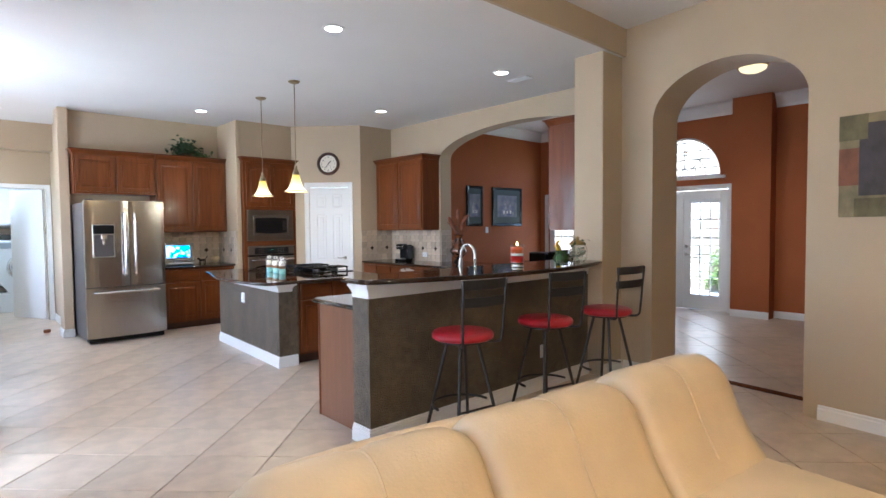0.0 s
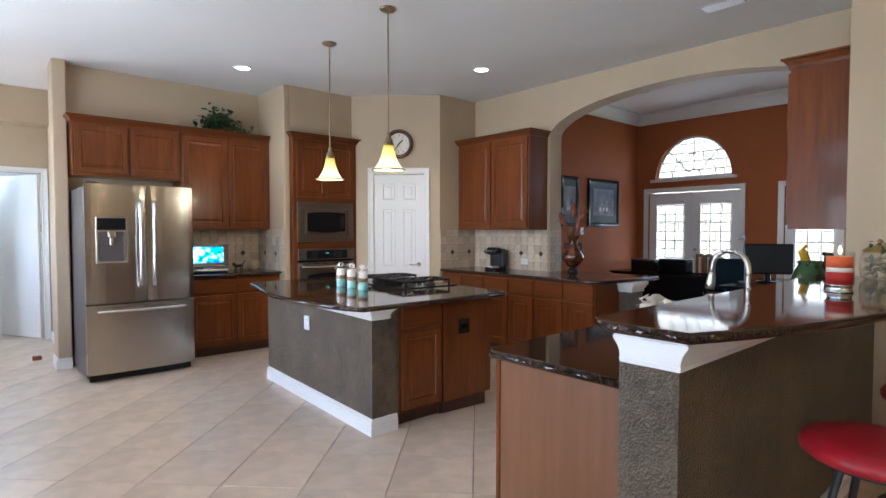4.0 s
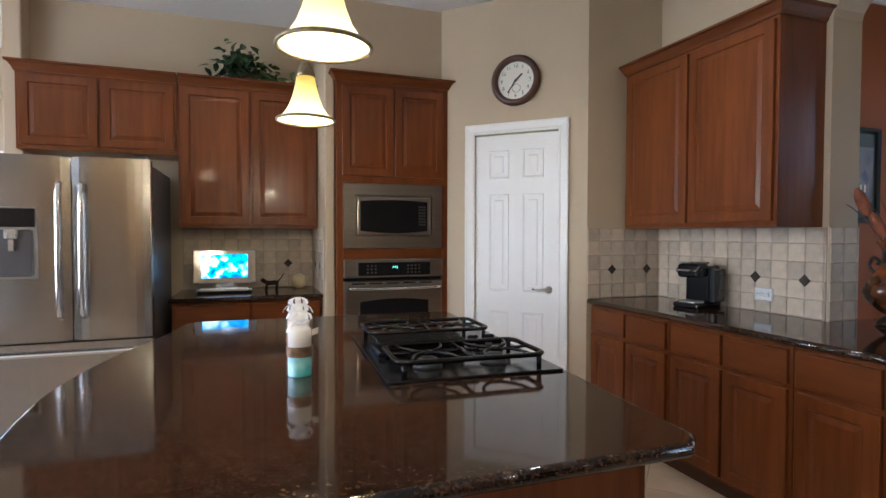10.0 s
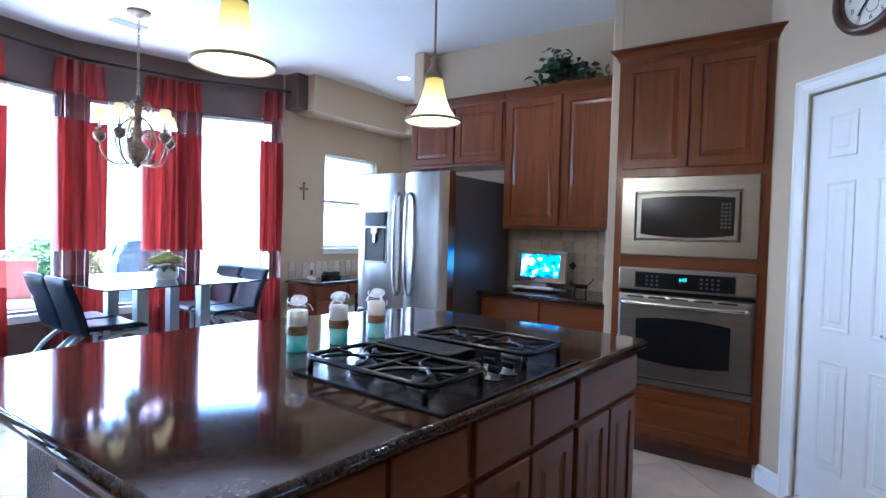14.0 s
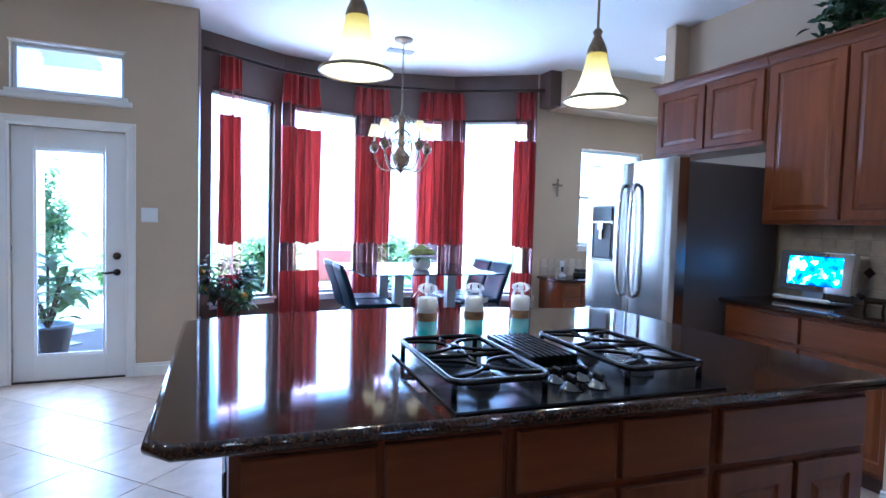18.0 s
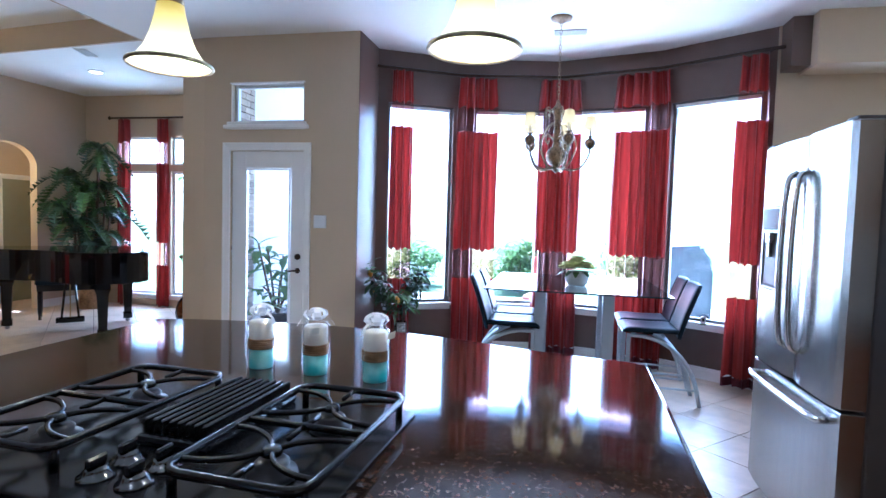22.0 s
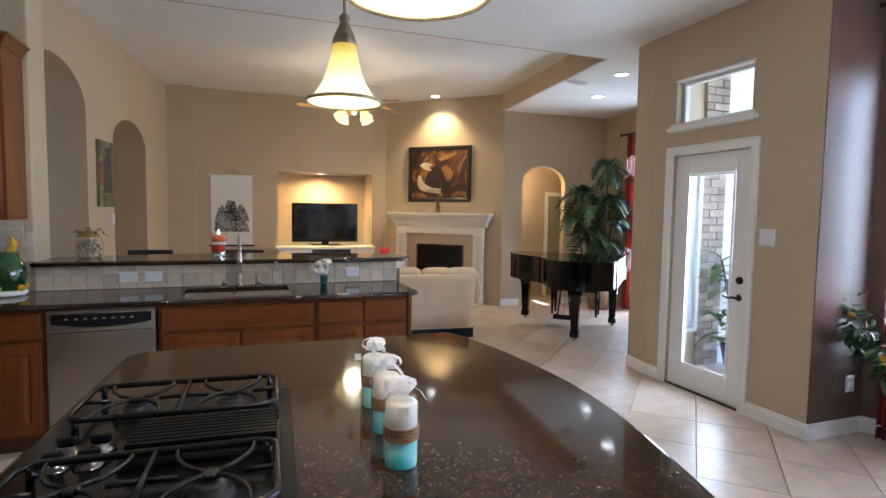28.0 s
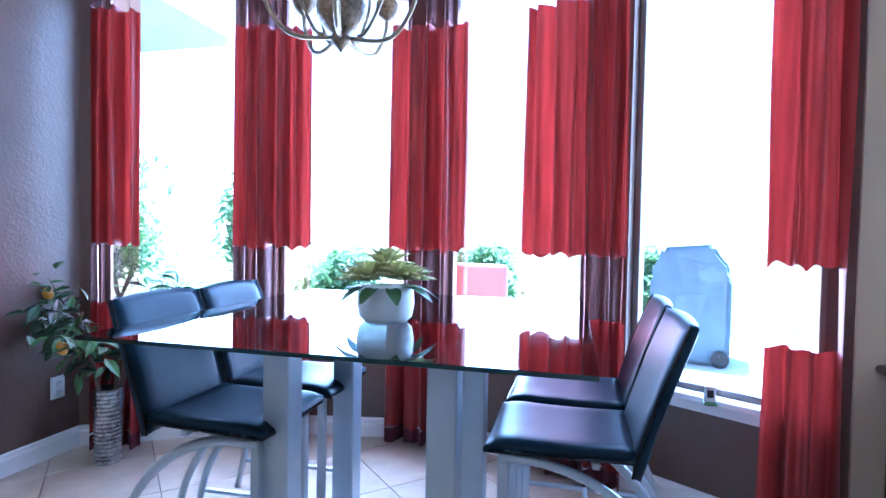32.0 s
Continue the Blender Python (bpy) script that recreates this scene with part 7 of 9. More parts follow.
def french_doors(name, y, label):
    t = tagged(new(name), label, "door", "", "structure")
    t.matrix_basis = pose(9.13, y, 0, 0, 0, -90)
    for x0 in (0.004, 0.742):
        leaf = glazed_leaf(t, 0.734, 2.03, x0, 3, 5, 0.12, 0.24, 0.15, True)
        leaf.matrix_basis = pose(0, 0.03, 0)
        if x0 > 0.1:
            lever(leaf, 0.80, 0.95, 0, -1)
            part("deadbolt", lathe(bm_new(), [(0, 0), (0.03, 0), (0.02, 0.02), (0, 0.021)], 14), M["nickel"], leaf, "", True, pose(0.80, 0, 1.08, 90))
    part("meeting_rail", box(bm_new(), 0.724, 0.012, 0.01, 0.756, 0.029, 2.03, 0.004), M["white"], t)
    casing(t, 1.48, 2.04, 0.08)
    return t


# white bars coloured grey: their shade against the bright outdoors is in the paint
M["muntin"] = mat("backlit_grey_muntin", (0.45, 0.43, 0.40), 0.4, var=0.03)


def half_round(name, y, label):
    """Half-round window with a sunburst of muntins; y is its northern end."""
    t = tagged(new(name), label, "window", "", "structure")
    t.matrix_basis = pose(9.13, y, 2.27, 0, 0, -90)
    rx, rz = 0.62, 0.68

    def on(k, a, y2=0.07):
        return (rx + rx * k * math.cos(a), y2, rz * k * math.sin(a))
    b = bm_new()
    n = 28
    tube(b, [on(0.975, math.pi * i / n) for i in range(n + 1)], 0.018, 6)
    box(b, 0.01, 0.052, 0.0, 1.23, 0.088, 0.03)
    part("window_frame", b, M["white"], t)
    for k in (0.20, 0.58):
        part("inner_ring", tube(bm_new(), [on(k, math.pi * i / 20) for i in range(21)], 0.009, 6), M["muntin"], t)
    for k in range(1, 4):
        part("muntin", tube(bm_new(), [on(0.20, math.pi * k / 4), on(0.97, math.pi * k / 4)], 0.009, 6), M["muntin"], t)
    b = bm_new()
    vs = [b.verts.new(on(0.97, math.pi * i / n, 0.072)) for i in range(n + 1)]
    b.faces.new(vs)
    p = part("pane", b, M["glass"], t, "clear glass")
    p.visible_shadow = False
    part("window_sill", box(bm_new(), -0.08, -0.05, -0.05, 1.32, 0.05, -0.002, 0.01, 2), M["white"], t, "white moulded sill")


french_doors("door_3", 6.66, "white french doors with small panes in the study")
french_doors("door_4", 4.57, "white french doors with small panes in the foyer")
half_round("window_11", 6.54, "half-round sunburst window above french doors")
half_round("window_12", 4.45, "half-round sunburst window above the foyer doors")


def pleat_path(p, q, waves, depth, n_per=8, seed=0):
    rng = random.Random(seed)
    p, q = Vector(p), Vector(q)
    d = q - p
    s = Vector((-d.y, d.x)).normalized()
    n = waves * n_per
    ph = [rng.uniform(0, 6.28) for _ in range(3)]
    out = []
    for i in range(n + 1):
        u = i / n
        out.append(p + d * u + s * depth * (0.6 * math.sin(6.283 * waves * 0.8 * u + ph[0]) + 0.45 * math.sin(6.283 * waves * 0.47 * u + ph[1]) + 0.22 * math.sin(6.283 * waves * 1.45 * u + ph[2])))
    return out


def curtain(p, q, waves, seed, label, bands=None, ztop=2.88, rail=True, flip=False):
    """A pleated panel of red satin with sheer bands; p and q are its ends in plan."""
    t = thing("curtain", label, "curtain", None, "red curtains")
    base = pleat_path(p, q, waves, 0.054, 8, seed)
    bands = bands or ((2.88, 2.575, "curtain"), (2.575, 2.33, "sheer"), (2.33, 1.10, "curtain"), (1.10, 0.80, "sheer"), (0.80, 0.10, "curtain"), (0.10, 0.02, "curtain_dark"))
    mid = (Vector(p) + Vector(q)) / 2
    rng = random.Random(seed + 50)
    for z1, z0, mt in bands:
        b = bm_new()
        rows = []
        steps = max(2, int((z1 - z0) / 0.12) + 1)
        for j in range(steps + 1):
            z = z1 + (z0 - z1) * j / steps
            k = 1.0 - 0.10 * math.exp(-((z - ztop) / 0.25) ** 2) + 0.05 * (ztop - z) / 2.7
            row = []
            for i, c in enumerate(base):
                w = mid + (c - mid) * k
                wob = 0.008 * math.sin(3.1 * z + i * 0.5 + seed)
                dz = 0.010 * math.sin(i * 0.785 + seed) + 0.008 * math.sin(i * 0.31) if j == steps and mt == "curtain" else 0
                row.append(b.verts.new((w.x + wob, w.y + wob * 0.5, z + dz)))
            rows.append(row)
        for a, c in zip(rows, rows[1:]):
            for i in range(len(base) - 1):
                b.faces.new((a[i], a[i + 1], c[i + 1], c[i]))
        part("sheer_band" if mt == "sheer" else "satin_band", b, M[mt], t, "see-through maroon voile" if mt == "sheer" else "", True)
    return t


# the panels hang at the joints of the bay
curtain((-1.01, 4.94), (-1.105, 5.145), 4, 1, "red satin curtain panel with sheer bands at the bay's end")
curtain((-1.353, 5.545), (-1.503, 5.935), 6, 2, "red satin curtain panel with sheer bands between bay windows")
curtain((-1.585, 6.36), (-1.585, 6.81), 6, 3, "red satin curtain panel with sheer bands amid the bay")
curtain((-1.50, 7.09), (-1.30, 7.615), 8, 4, "wide red satin curtain panel with sheer bands")
curtain((-0.96, 8.10), (-0.84, 8.305), 4, 5, "red satin curtain panel with sheer bands beside the desk wall")
_t = thing("curtain_rod", "dark bronze curtain rod bent round the bay", "curtain rod", None)
_rod = [(-0.97, 4.80, 2.91), (-1.06, 4.95, 2.91), (-1.41, 5.58, 2.91), (-1.59, 6.56, 2.91), (-1.34, 7.50, 2.91), (-0.84, 8.31, 2.91), (-0.80, 8.38, 2.91)]
part("rod", tube(bm_new(), _rod, 0.016, 8), M["oil"], _t, "", True)
for _k in (1, 2, 3, 4, 5):
    _p = Vector(_rod[_k])
    _q = _p + Vector((-0.10, 0, 0))
    part("bracket", tube(bm_new(), [tuple(_p), tuple(_q)], 0.008, 6), M["oil"], _t)
for _y, _s in ((0.28, 7), (0.94, 8), (1.66, 9)):
    curtain((-2.66, _y - 0.10), (-2.66, _y + 0.14), 4, _s, "red satin curtain panel beside the alcove windows",
            ((2.74, 2.40, "curtain"), (2.40, 2.09, "sheer"), (2.09, 0.95, "curtain"), (0.95, 0.62, "sheer"), (0.62, 0.02, "curtain")), 2.70)
_t = thing("curtain_rod", "dark bronze curtain rod over the alcove windows", "curtain rod", None)
part("rod", tube(bm_new(), [(-2.65, 0.09, 2.76), (-2.65, 1.89, 2.76)], 0.014, 8), M["oil"], _t)
for _y in (0.07, 1.91):
    part("finial", lathe(bm_new(), [(0, -0.03), (0.02, -0.015), (0.024, 0), (0.02, 0.015), (0, 0.03)], 10, (-2.65, _y, 2.76)), M["oil"], _t, "", True)
for _y in (0.19, 0.99, 1.79):
    part("bracket", tube(bm_new(), [(-2.65, _y, 2.76), (-2.76, _y, 2.76)], 0.007, 6), M["oil"], _t)

# ---- hall, desk and laundry ----
def desk_corner():
    t = thing("desk_cabinet", "cherry wood built-in desk cabinet with drawers", "cabinet", pose(-0.44, 8.46, 0, 0, 0, 90))
    part("body", box(bm_new(), 0, 0, 0.08, 0.50, 0.45, 0.735), M["wood"], t)
    part("toe_kick", box(bm_new(), 0, 0.05, 0, 0.50, 0.45, 0.079), M["toe"], t)
    for i in range(2):
        cab_door(t, 0.02 + 0.235 * i, 0.57, 0.225, 0.14, 0, "drawer", M["wood_h"], SLAB)
        cab_door(t, 0.02 + 0.235 * i, 0.10, 0.225, 0.45, 0)
    t2 = thing("desk_cabinet", "cherry wood desk apron with a pencil drawer over the knee space", "cabinet", pose(-0.44, 8.962, 0, 0, 0, 90))
    part("apron", box(bm_new(), 0, 0, 0.60, 0.60, 0.45, 0.735), M["wood_h"], t2)
    cab_door(t2, 0.03, 0.615, 0.54, 0.10, 0, "drawer", M["wood_h"], SLAB)
    part("side_panel", box(bm_new(), 0.60, 0, 0, 0.64, 0.45, 0.735), M["wood"], t2)
    t3 = thing("desk_cabinet", "cherry wood drawer cabinet at the end of the desk", "cabinet", pose(-0.44, 9.605, 0, 0, 0, 90))
    part("body", box(bm_new(), 0, 0, 0.08, 0.80, 0.45, 0.735), M["wood"], t3)
    part("toe_kick", box(bm_new(), 0, 0.05, 0, 0.80, 0.45, 0.079), M["toe"], t3)
    for i in range(3):
        cab_door(t3, 0.02, 0.10 + 0.21 * i, 0.76, 0.195, 0, "drawer", M["wood_h"], SLAB)
    slab_top("granite_desk_counter", [(-0.895, 8.42), (-0.40, 8.42), (-0.40, 10.44), (-0.895, 10.44)], 0.768, "dark granite desk top under the window")
    splash("backsplash_8", (-0.90, 8.46), (-0.90, 10.44), 0.769, 0.97, "beige tile upstand above the desk", False)
    splash("backsplash_9", (-0.89, 10.45), (-0.12, 10.45), 0.769, 0.97, "beige tile upstand below the oval mirror", False)
    p = thing("telephone", "white cordless telephone standing on the desk", "telephone", pose(-0.70, 8.64, 0.769, 0, 0, 70))
    part("cradle", box(bm_new(), -0.04, -0.05, 0, 0.04, 0.05, 0.035, 0.01, 2), M["vinyl_white"], p)
    part("handset", box(bm_new(), -0.024, -0.005, 0.02, 0.024, 0.022, 0.19, 0.01, 2), M["vinyl_white"], p)
    part("keypad", box(bm_new(), -0.016, -0.008, 0.06, 0.016, -0.0052, 0.12), M["fridge_side"], p)
    c = thing("answering_machine", "small black answering machine on the desk", "machine", pose(-0.62, 8.88, 0.769, 0, 0, 80))
    part("body", box(bm_new(), -0.10, -0.07, 0, 0.10, 0.07, 0.055, 0.012, 2), M["black"], c)
    part("display", box(bm_new(), -0.06, -0.055, 0.0555, 0.06, -0.02, 0.058), M["fridge_side"], c)
    part("tray", box(bm_new(), -0.09, -0.06, 0.06, 0.09, 0.06, 0.10, 0.008), M["black_metal"], c)


desk_corner()
M["pale_bronze"] = mat("pale_bronze", (0.26, 0.21, 0.16), 0.45, metal=0.5, var=0.2, scale=30)
_t = thing("wall_cross", "small pale bronze wall cross", "cross", pose(-0.895, 8.665, 1.82, 0, 0, 90))
part("upright", box(bm_new(), -0.012, -0.014, -0.095, 0.012, -0.002, 0.085, 0.004), M["pale_bronze"], _t)
part("crossbar", box(bm_new(), -0.05, -0.016, 0.012, 0.05, -0.003, 0.036, 0.004), M["pale_bronze"], _t)
for _x, _z in ((-0.055, 0.024), (0.055, 0.024), (0, 0.09), (0, -0.10)):
    part("tip", lathe(bm_new(), [(0, -0.014), (0.016, 0), (0, 0.014)], 8, (_x, -0.008, _z)), M["pale_bronze"], _t)

_t = thing("oval_mirror", "oval wall mirror in a thick black carved frame", "mirror", pose(-0.39, 10.44, 1.635) @ Matrix.Diagonal((1.03, 1, 1.06, 1)))
_b = bm_new()
_n = 40
_rows = []
for _k in range(_n):
    _a = 2 * math.pi * _k / _n
    _w = 1 + 0.02 * math.cos(12 * _a)
    _rows.append([_b.verts.new((_rx * _w * math.cos(_a), _y, _rz * _w * math.sin(_a))) for _rx, _rz, _y in ((0.265, 0.265, 0.0), (0.268, 0.268, -0.03), (0.235, 0.235, -0.045), (0.185, 0.185, -0.03), (0.175, 0.175, -0.012))])
for _k in range(_n):
    for _j in range(4):
        _b.faces.new((_rows[_k][_j], _rows[_k][_j + 1], _rows[(_k + 1) % _n][_j + 1], _rows[(_k + 1) % _n][_j]))
part("frame", _b, M["black"], _t, "", True)
_b = bm_new()
_b.faces.new([_b.verts.new((0.18 * math.cos(2 * math.pi * k / 40), -0.013, 0.18 * math.sin(2 * math.pi * k / 40))) for k in range(40)])
part("glass", _b, M["mirror"], _t, "mirror glass")


def laundry():
    t = tagged(new("door_5"), "open white six-panel laundry door", "door", "", "structure")
    t.matrix_basis = pose(0.095, 10.45, 0)
    casing(t, 0.805, 2.12, 0.065)
    leaf = six_panel(t, 0.785, 2.11)
    leaf.matrix_basis = pose(0.80, 0.12, 0, 0, 0, 118)
    lever(leaf, 0.64, 0.95, 0, 1)
    for x, nm, lab in ((-0.36, "washing_machine", "white front-loading washing machine on a pedestal"), (0.36, "clothes_dryer", "white front-loading dryer on a pedestal")):
        m = thing(nm, lab, "washer" if "wash" in nm else "dryer", pose(x, 12.0, 0))
        part("pedestal", box(bm_new(), 0, 0, 0, 0.68, 0.7, 0.33, 0.01, 2), M["vinyl_white"], m)
        part("body", box(bm_new(), 0, 0, 0.332, 0.68, 0.7, 1.28, 0.02, 3), M["vinyl_white"], m)
        part("control_panel", box(bm_new(), 0.03, -0.012, 1.14, 0.65, -0.001, 1.25, 0.004), M["silver"], m)
        d = part("door_ring", lathe(bm_new(), [(0.16, 0), (0.23, 0), (0.235, 0.02), (0.20, 0.05), (0.165, 0.05), (0.155, 0.02)], 30), M["chrome"], m, "", True, pose(0.34, 0, 0.80, 90))
        part("door_glass", lathe(bm_new(), [(0.16, 0.01), (0.14, 0.045), (0.08, 0.06), (0, 0.062)], 26), M["smoke"], d, "dark round window", True)
    c = thing("laundry_cabinet", "white wall cabinet above the washer", "cabinet", pose(-0.6, 12.4, 0))
    part("body", box(bm_new(), 0, 0, 1.55, 1.9, 0.35, 2.35), M["door_white"], c)
    for i in range(4):
        cab_door(c, 0.01 + i * 0.473, 1.57, 0.46, 0.76, 0, "door", M["door_white"])
    s = thing("shelf_board", "dark wooden shelf above the washing machines", "shelf", pose(-0.6, 12.4, 0))
    part("board", box(bm_new(), 0, -0.02, 1.38, 1.9, 0.35, 1.50, 0.004), M["bark"], s)


laundry()
_t = thing("doorstop_block", "small tan wooden block on the hall floor", "block", pose(0.72, 9.18, 0))
part("block", box(bm_new(), -0.04, -0.03, 0, 0.04, 0.03, 0.045, 0.004), M["wood_end"], _t)

# ---- study ----
M["pic_mat"] = mat("green_picture_mat", (0.045, 0.062, 0.055), 0.6, var=0.1)
M["house"] = mat("painted_house_scene", (0.42, 0.38, 0.34), 0.6, second=(0.10, 0.10, 0.20), scale=9)
M["sky_pic"] = mat("painted_dusk_sky", (0.24, 0.22, 0.24), 0.6, second=(0.10, 0.11, 0.15), scale=6)


def framed_house(x0, x1):
    t = thing("framed_picture", "framed print of a house with a dark green mat", "picture", pose(x0, 6.866, 1.46), "pictures in the study")
    w, h = x1 - x0, 0.77
    part("frame", ring_panel(bm_new(), w, h, 0.001, [(0, -0.01), (0.008, -0.035), (0.04, -0.03), (0.05, -0.016), (0.055, -0.014)]), M["black"], t)
    part("mat_board", box(bm_new(), 0.055, -0.0165, 0.055, w - 0.055, -0.0145, h - 0.055), M["pic_mat"], t)
    part("print", box(bm_new(), 0.17 * w, -0.018, 0.18, 0.83 * w, -0.0166, h - 0.16), M["sky_pic"], t)
    b = bm_new()
    cx = w / 2
    vs = [(cx - 0.2 * w, 0.20), (cx + 0.22 * w, 0.20), (cx + 0.22 * w, 0.34), (cx + 0.1 * w, 0.44), (cx, 0.36), (cx - 0.08 * w, 0.46), (cx - 0.2 * w, 0.36)]
    prism(b, [(x, z) for x, z in vs], 0, 0.001)
    part("painted_house", b, M["house"], t, at=pose(0, -0.0182, 0, 90))
    for k in range(3):
        part("painted_window", box(bm_new(), cx - 0.14 * w + k * 0.11 * w, -0.0205, 0.25, cx - 0.09 * w + k * 0.11 * w, -0.0193, 0.31), M["paper"], t)


framed_house(6.87, 7.30)
framed_house(7.57, 8.46)


def study_desk():
    t = thing("office_desk", "black wooden desk in front of the french doors", "desk", pose(0, 0, 0))
    part("desktop", box(bm_new(), 8.05, 4.95, 0.715, 8.85, 6.75, 0.75, 0.004), M["desk_black"], t)
    for y0 in (4.98, 6.70):
        part("side_panel", box(bm_new(), 8.10, y0, 0, 8.82, y0 + 0.03, 0.714), M["desk_black"], t)
    part("back_panel", box(bm_new(), 8.10, 5.02, 0.10, 8.13, 6.69, 0.714), M["desk_black"], t)
    t2 = thing("office_desk", "black desk return with drawers holding the computer", "desk", pose(0, 0, 0))
    part("desktop", box(bm_new(), 6.89, 3.94, 0.715, 8.46, 4.58, 0.75, 0.004), M["desk_black"], t2)
    p = part("pedestal", box(bm_new(), 6.95, 3.99, 0.02, 7.36, 4.52, 0.713), M["desk_black"], t2)
    for i in range(3):
        part("drawer", box(bm_new(), 6.936, 4.01, 0.06 + i * 0.215, 6.949, 4.50, 0.26 + i * 0.215, 0.003), M["desk_black"], t2)
    part("leg_panel", box(bm_new(), 8.40, 3.99, 0, 8.43, 4.53, 0.713), M["desk_black"], t2)
    m = thing("computer_monitor", "black computer monitor on the study desk", "monitor", pose(7.68, 4.31, 0.7505, 0, 0, -55) @ Matrix.Scale(1.15, 4))
    part("foot", lathe(bm_new(), [(0, 0), (0.11, 0), (0.11, 0.012), (0.03, 0.02), (0.025, 0.12), (0, 0.12)], 20), M["black"], m, "", True)
    part("screen_housing", box(bm_new(), -0.24, -0.02, 0.09, 0.24, 0.03, 0.42, 0.008, 2), M["black"], m)
    part("screen", box(bm_new(), -0.225, -0.0225, 0.11, 0.225, -0.0205, 0.405), M["smoke"], m)
    part("sticky_note", box(bm_new(), 0.10, 0.031, 0.27, 0.16, 0.032, 0.33), M["teal_paper"], m, "teal paper note")
    l = thing("desk_lamp", "thin silver gooseneck desk lamp", "lamp", pose(7.46, 4.50, 0.7505))
    part("base", lathe(bm_new(), [(0, 0), (0.06, 0), (0.06, 0.015), (0, 0.02)], 16), M["silver"], l, "", True)
    part("gooseneck", tube(bm_new(), curve_pts([(0, 0, 0.01), (0.0, 0, 0.25), (-0.03, 0.0, 0.45), (-0.10, 0.0, 0.55)], 5), 0.006, 6), M["silver"], l, "", True)
    part("head", lathe(bm_new(), [(0, -0.02), (0.045, -0.015), (0.03, 0.03), (0, 0.04)], 14, (-0.12, 0, 0.55)), M["silver"], l, "", True)
    pr = thing("printer", "black printer on the study desk", "printer", pose(8.42, 5.80, 0.7505))
    part("body", box(bm_new(), -0.2, -0.22, 0, 0.2, 0.22, 0.19, 0.02, 2), M["black"], pr)
    part("paper_tray", box(bm_new(), -0.32, -0.15, 0.04, -0.2, 0.15, 0.055, 0.004), M["black"], pr)
    part("lid", box(bm_new(), -0.19, -0.21, 0.191, 0.19, 0.21, 0.215, 0.008), M["black_metal"], pr)
    bx = thing("storage_box", "low black box on the study desk", "box", pose(8.42, 6.28, 0.7505))
    part("box_body", box(bm_new(), -0.18, -0.2, 0, 0.18, 0.2, 0.16, 0.01, 2), M["black"], bx)
    part("box_lid", box(bm_new(), -0.185, -0.205, 0.161, 0.185, 0.205, 0.185, 0.006), M["black_metal"], bx)
    f = thing("file_rack", "rack of folders and binders standing on the desk", "file rack", pose(8.40, 5.34, 0.7505))
    part("rack", box(bm_new(), -0.12, -0.2, 0, 0.12, 0.2, 0.02, 0.004), M["black"], f)
    for k in range(9):
        mt = ("paper", "rust_paper", "pic_mat", "paper", "rope", "rust_paper", "paper", "rope", "paper")[k]
        part("folder", box(bm_new(), -0.11, -0.19 + k * 0.042, 0.021, 0.11, -0.165 + k * 0.042, 0.26 + 0.02 * ((k * 5) % 3), 0.002), M[mt], f)
    c = thing("office_chair", "black office swivel chair with castors", "chair", pose(8.10, 5.0, 0, 0, 0, 120))
    part("seat", box(bm_new(), -0.24, -0.23, 0.46, 0.24, 0.23, 0.54, 0.03, 3), M["black_leather"], c)
    part("backrest", box(bm_new(), -0.22, 0.20, 0.60, 0.22, 0.27, 1.02, 0.03, 3), M["black_leather"], c)
    part("column", tube(bm_new(), [(0, 0, 0.10), (0, 0, 0.46)], 0.028, 10), M["black_metal"], c)
    for k in range(5):
        a = radians(72 * k)
        lg = part("base_arm", tube(bm_new(), [(0.03 * math.cos(a), 0.03 * math.sin(a), 0.12), (0.30 * math.cos(a), 0.30 * math.sin(a), 0.075)], [0.025, 0.016], 8), M["black"], c)
        part("castor", lathe(bm_new(), [(0, -0.02), (0.026, -0.018), (0.028, 0), (0.026, 0.018), (0, 0.02)], 12), M["black"], lg, "", True, pose(0.30 * math.cos(a), 0.30 * math.sin(a), 0.029, 90, 0, 72 * k))
    for s in (-1, 1):
        part("armrest", tube(bm_new(), [(s * 0.24, 0.15, 0.52), (s * 0.28, 0.12, 0.70), (s * 0.28, -0.14, 0.72)], 0.017, 8), M["black"], c)
    w = thing("waste_basket", "small white waste basket under the desk", "bin", pose(5.98, 4.98, 0))
    part("basket", lathe(bm_new(), [(0, 0), (0.11, 0), (0.14, 0.30), (0.135, 0.30), (0.105, 0.01), (0, 0.01)], 20), M["vinyl_white"], w, "", True)


M["desk_black"] = mat("black_brown_desk_laminate", (0.008, 0.009, 0.013), 0.22, var=0.15, scale=8, spec=0.3)
M["teal_paper"] = mat("teal_paper", (0.03, 0.42, 0.55), 0.7, var=0.05)
M["rust_paper"] = mat("rust_paper", (0.40, 0.10, 0.05), 0.7, var=0.1)
study_desk()
_b = prism(bm_new(), [(5.16, 4.73), (5.38, 4.73), (5.38, 4.90), (5.16, 4.90)], 0, 0.80)
structure("wall_peninsula_post", _b, M["bar_wall"], "dark brown textured post under the granite overhang", "post")
_b = bm_new()
for _o, _z0, _z1 in ((0.012, 0.78, 0.815), (0.026, 0.815, 0.845), (0.042, 0.845, 0.882)):
    box(_b, 5.16 - _o, 4.73 - _o, _z0, 5.38 + _o, 4.90, _z1, 0.004)
box(_b, 5.145, 4.715, 0, 5.395, 4.90, 0.10, 0.005)
structure("trim_post", _b, M["white"], "white moulding round the post", "trim")
_b = box(bm_new(), 5.38, 4.88, 0, 5.50, 5.87, 0.883)
structure("wall_peninsula", _b, M["bar_wall"], "dark brown textured back of the peninsula", "wall")
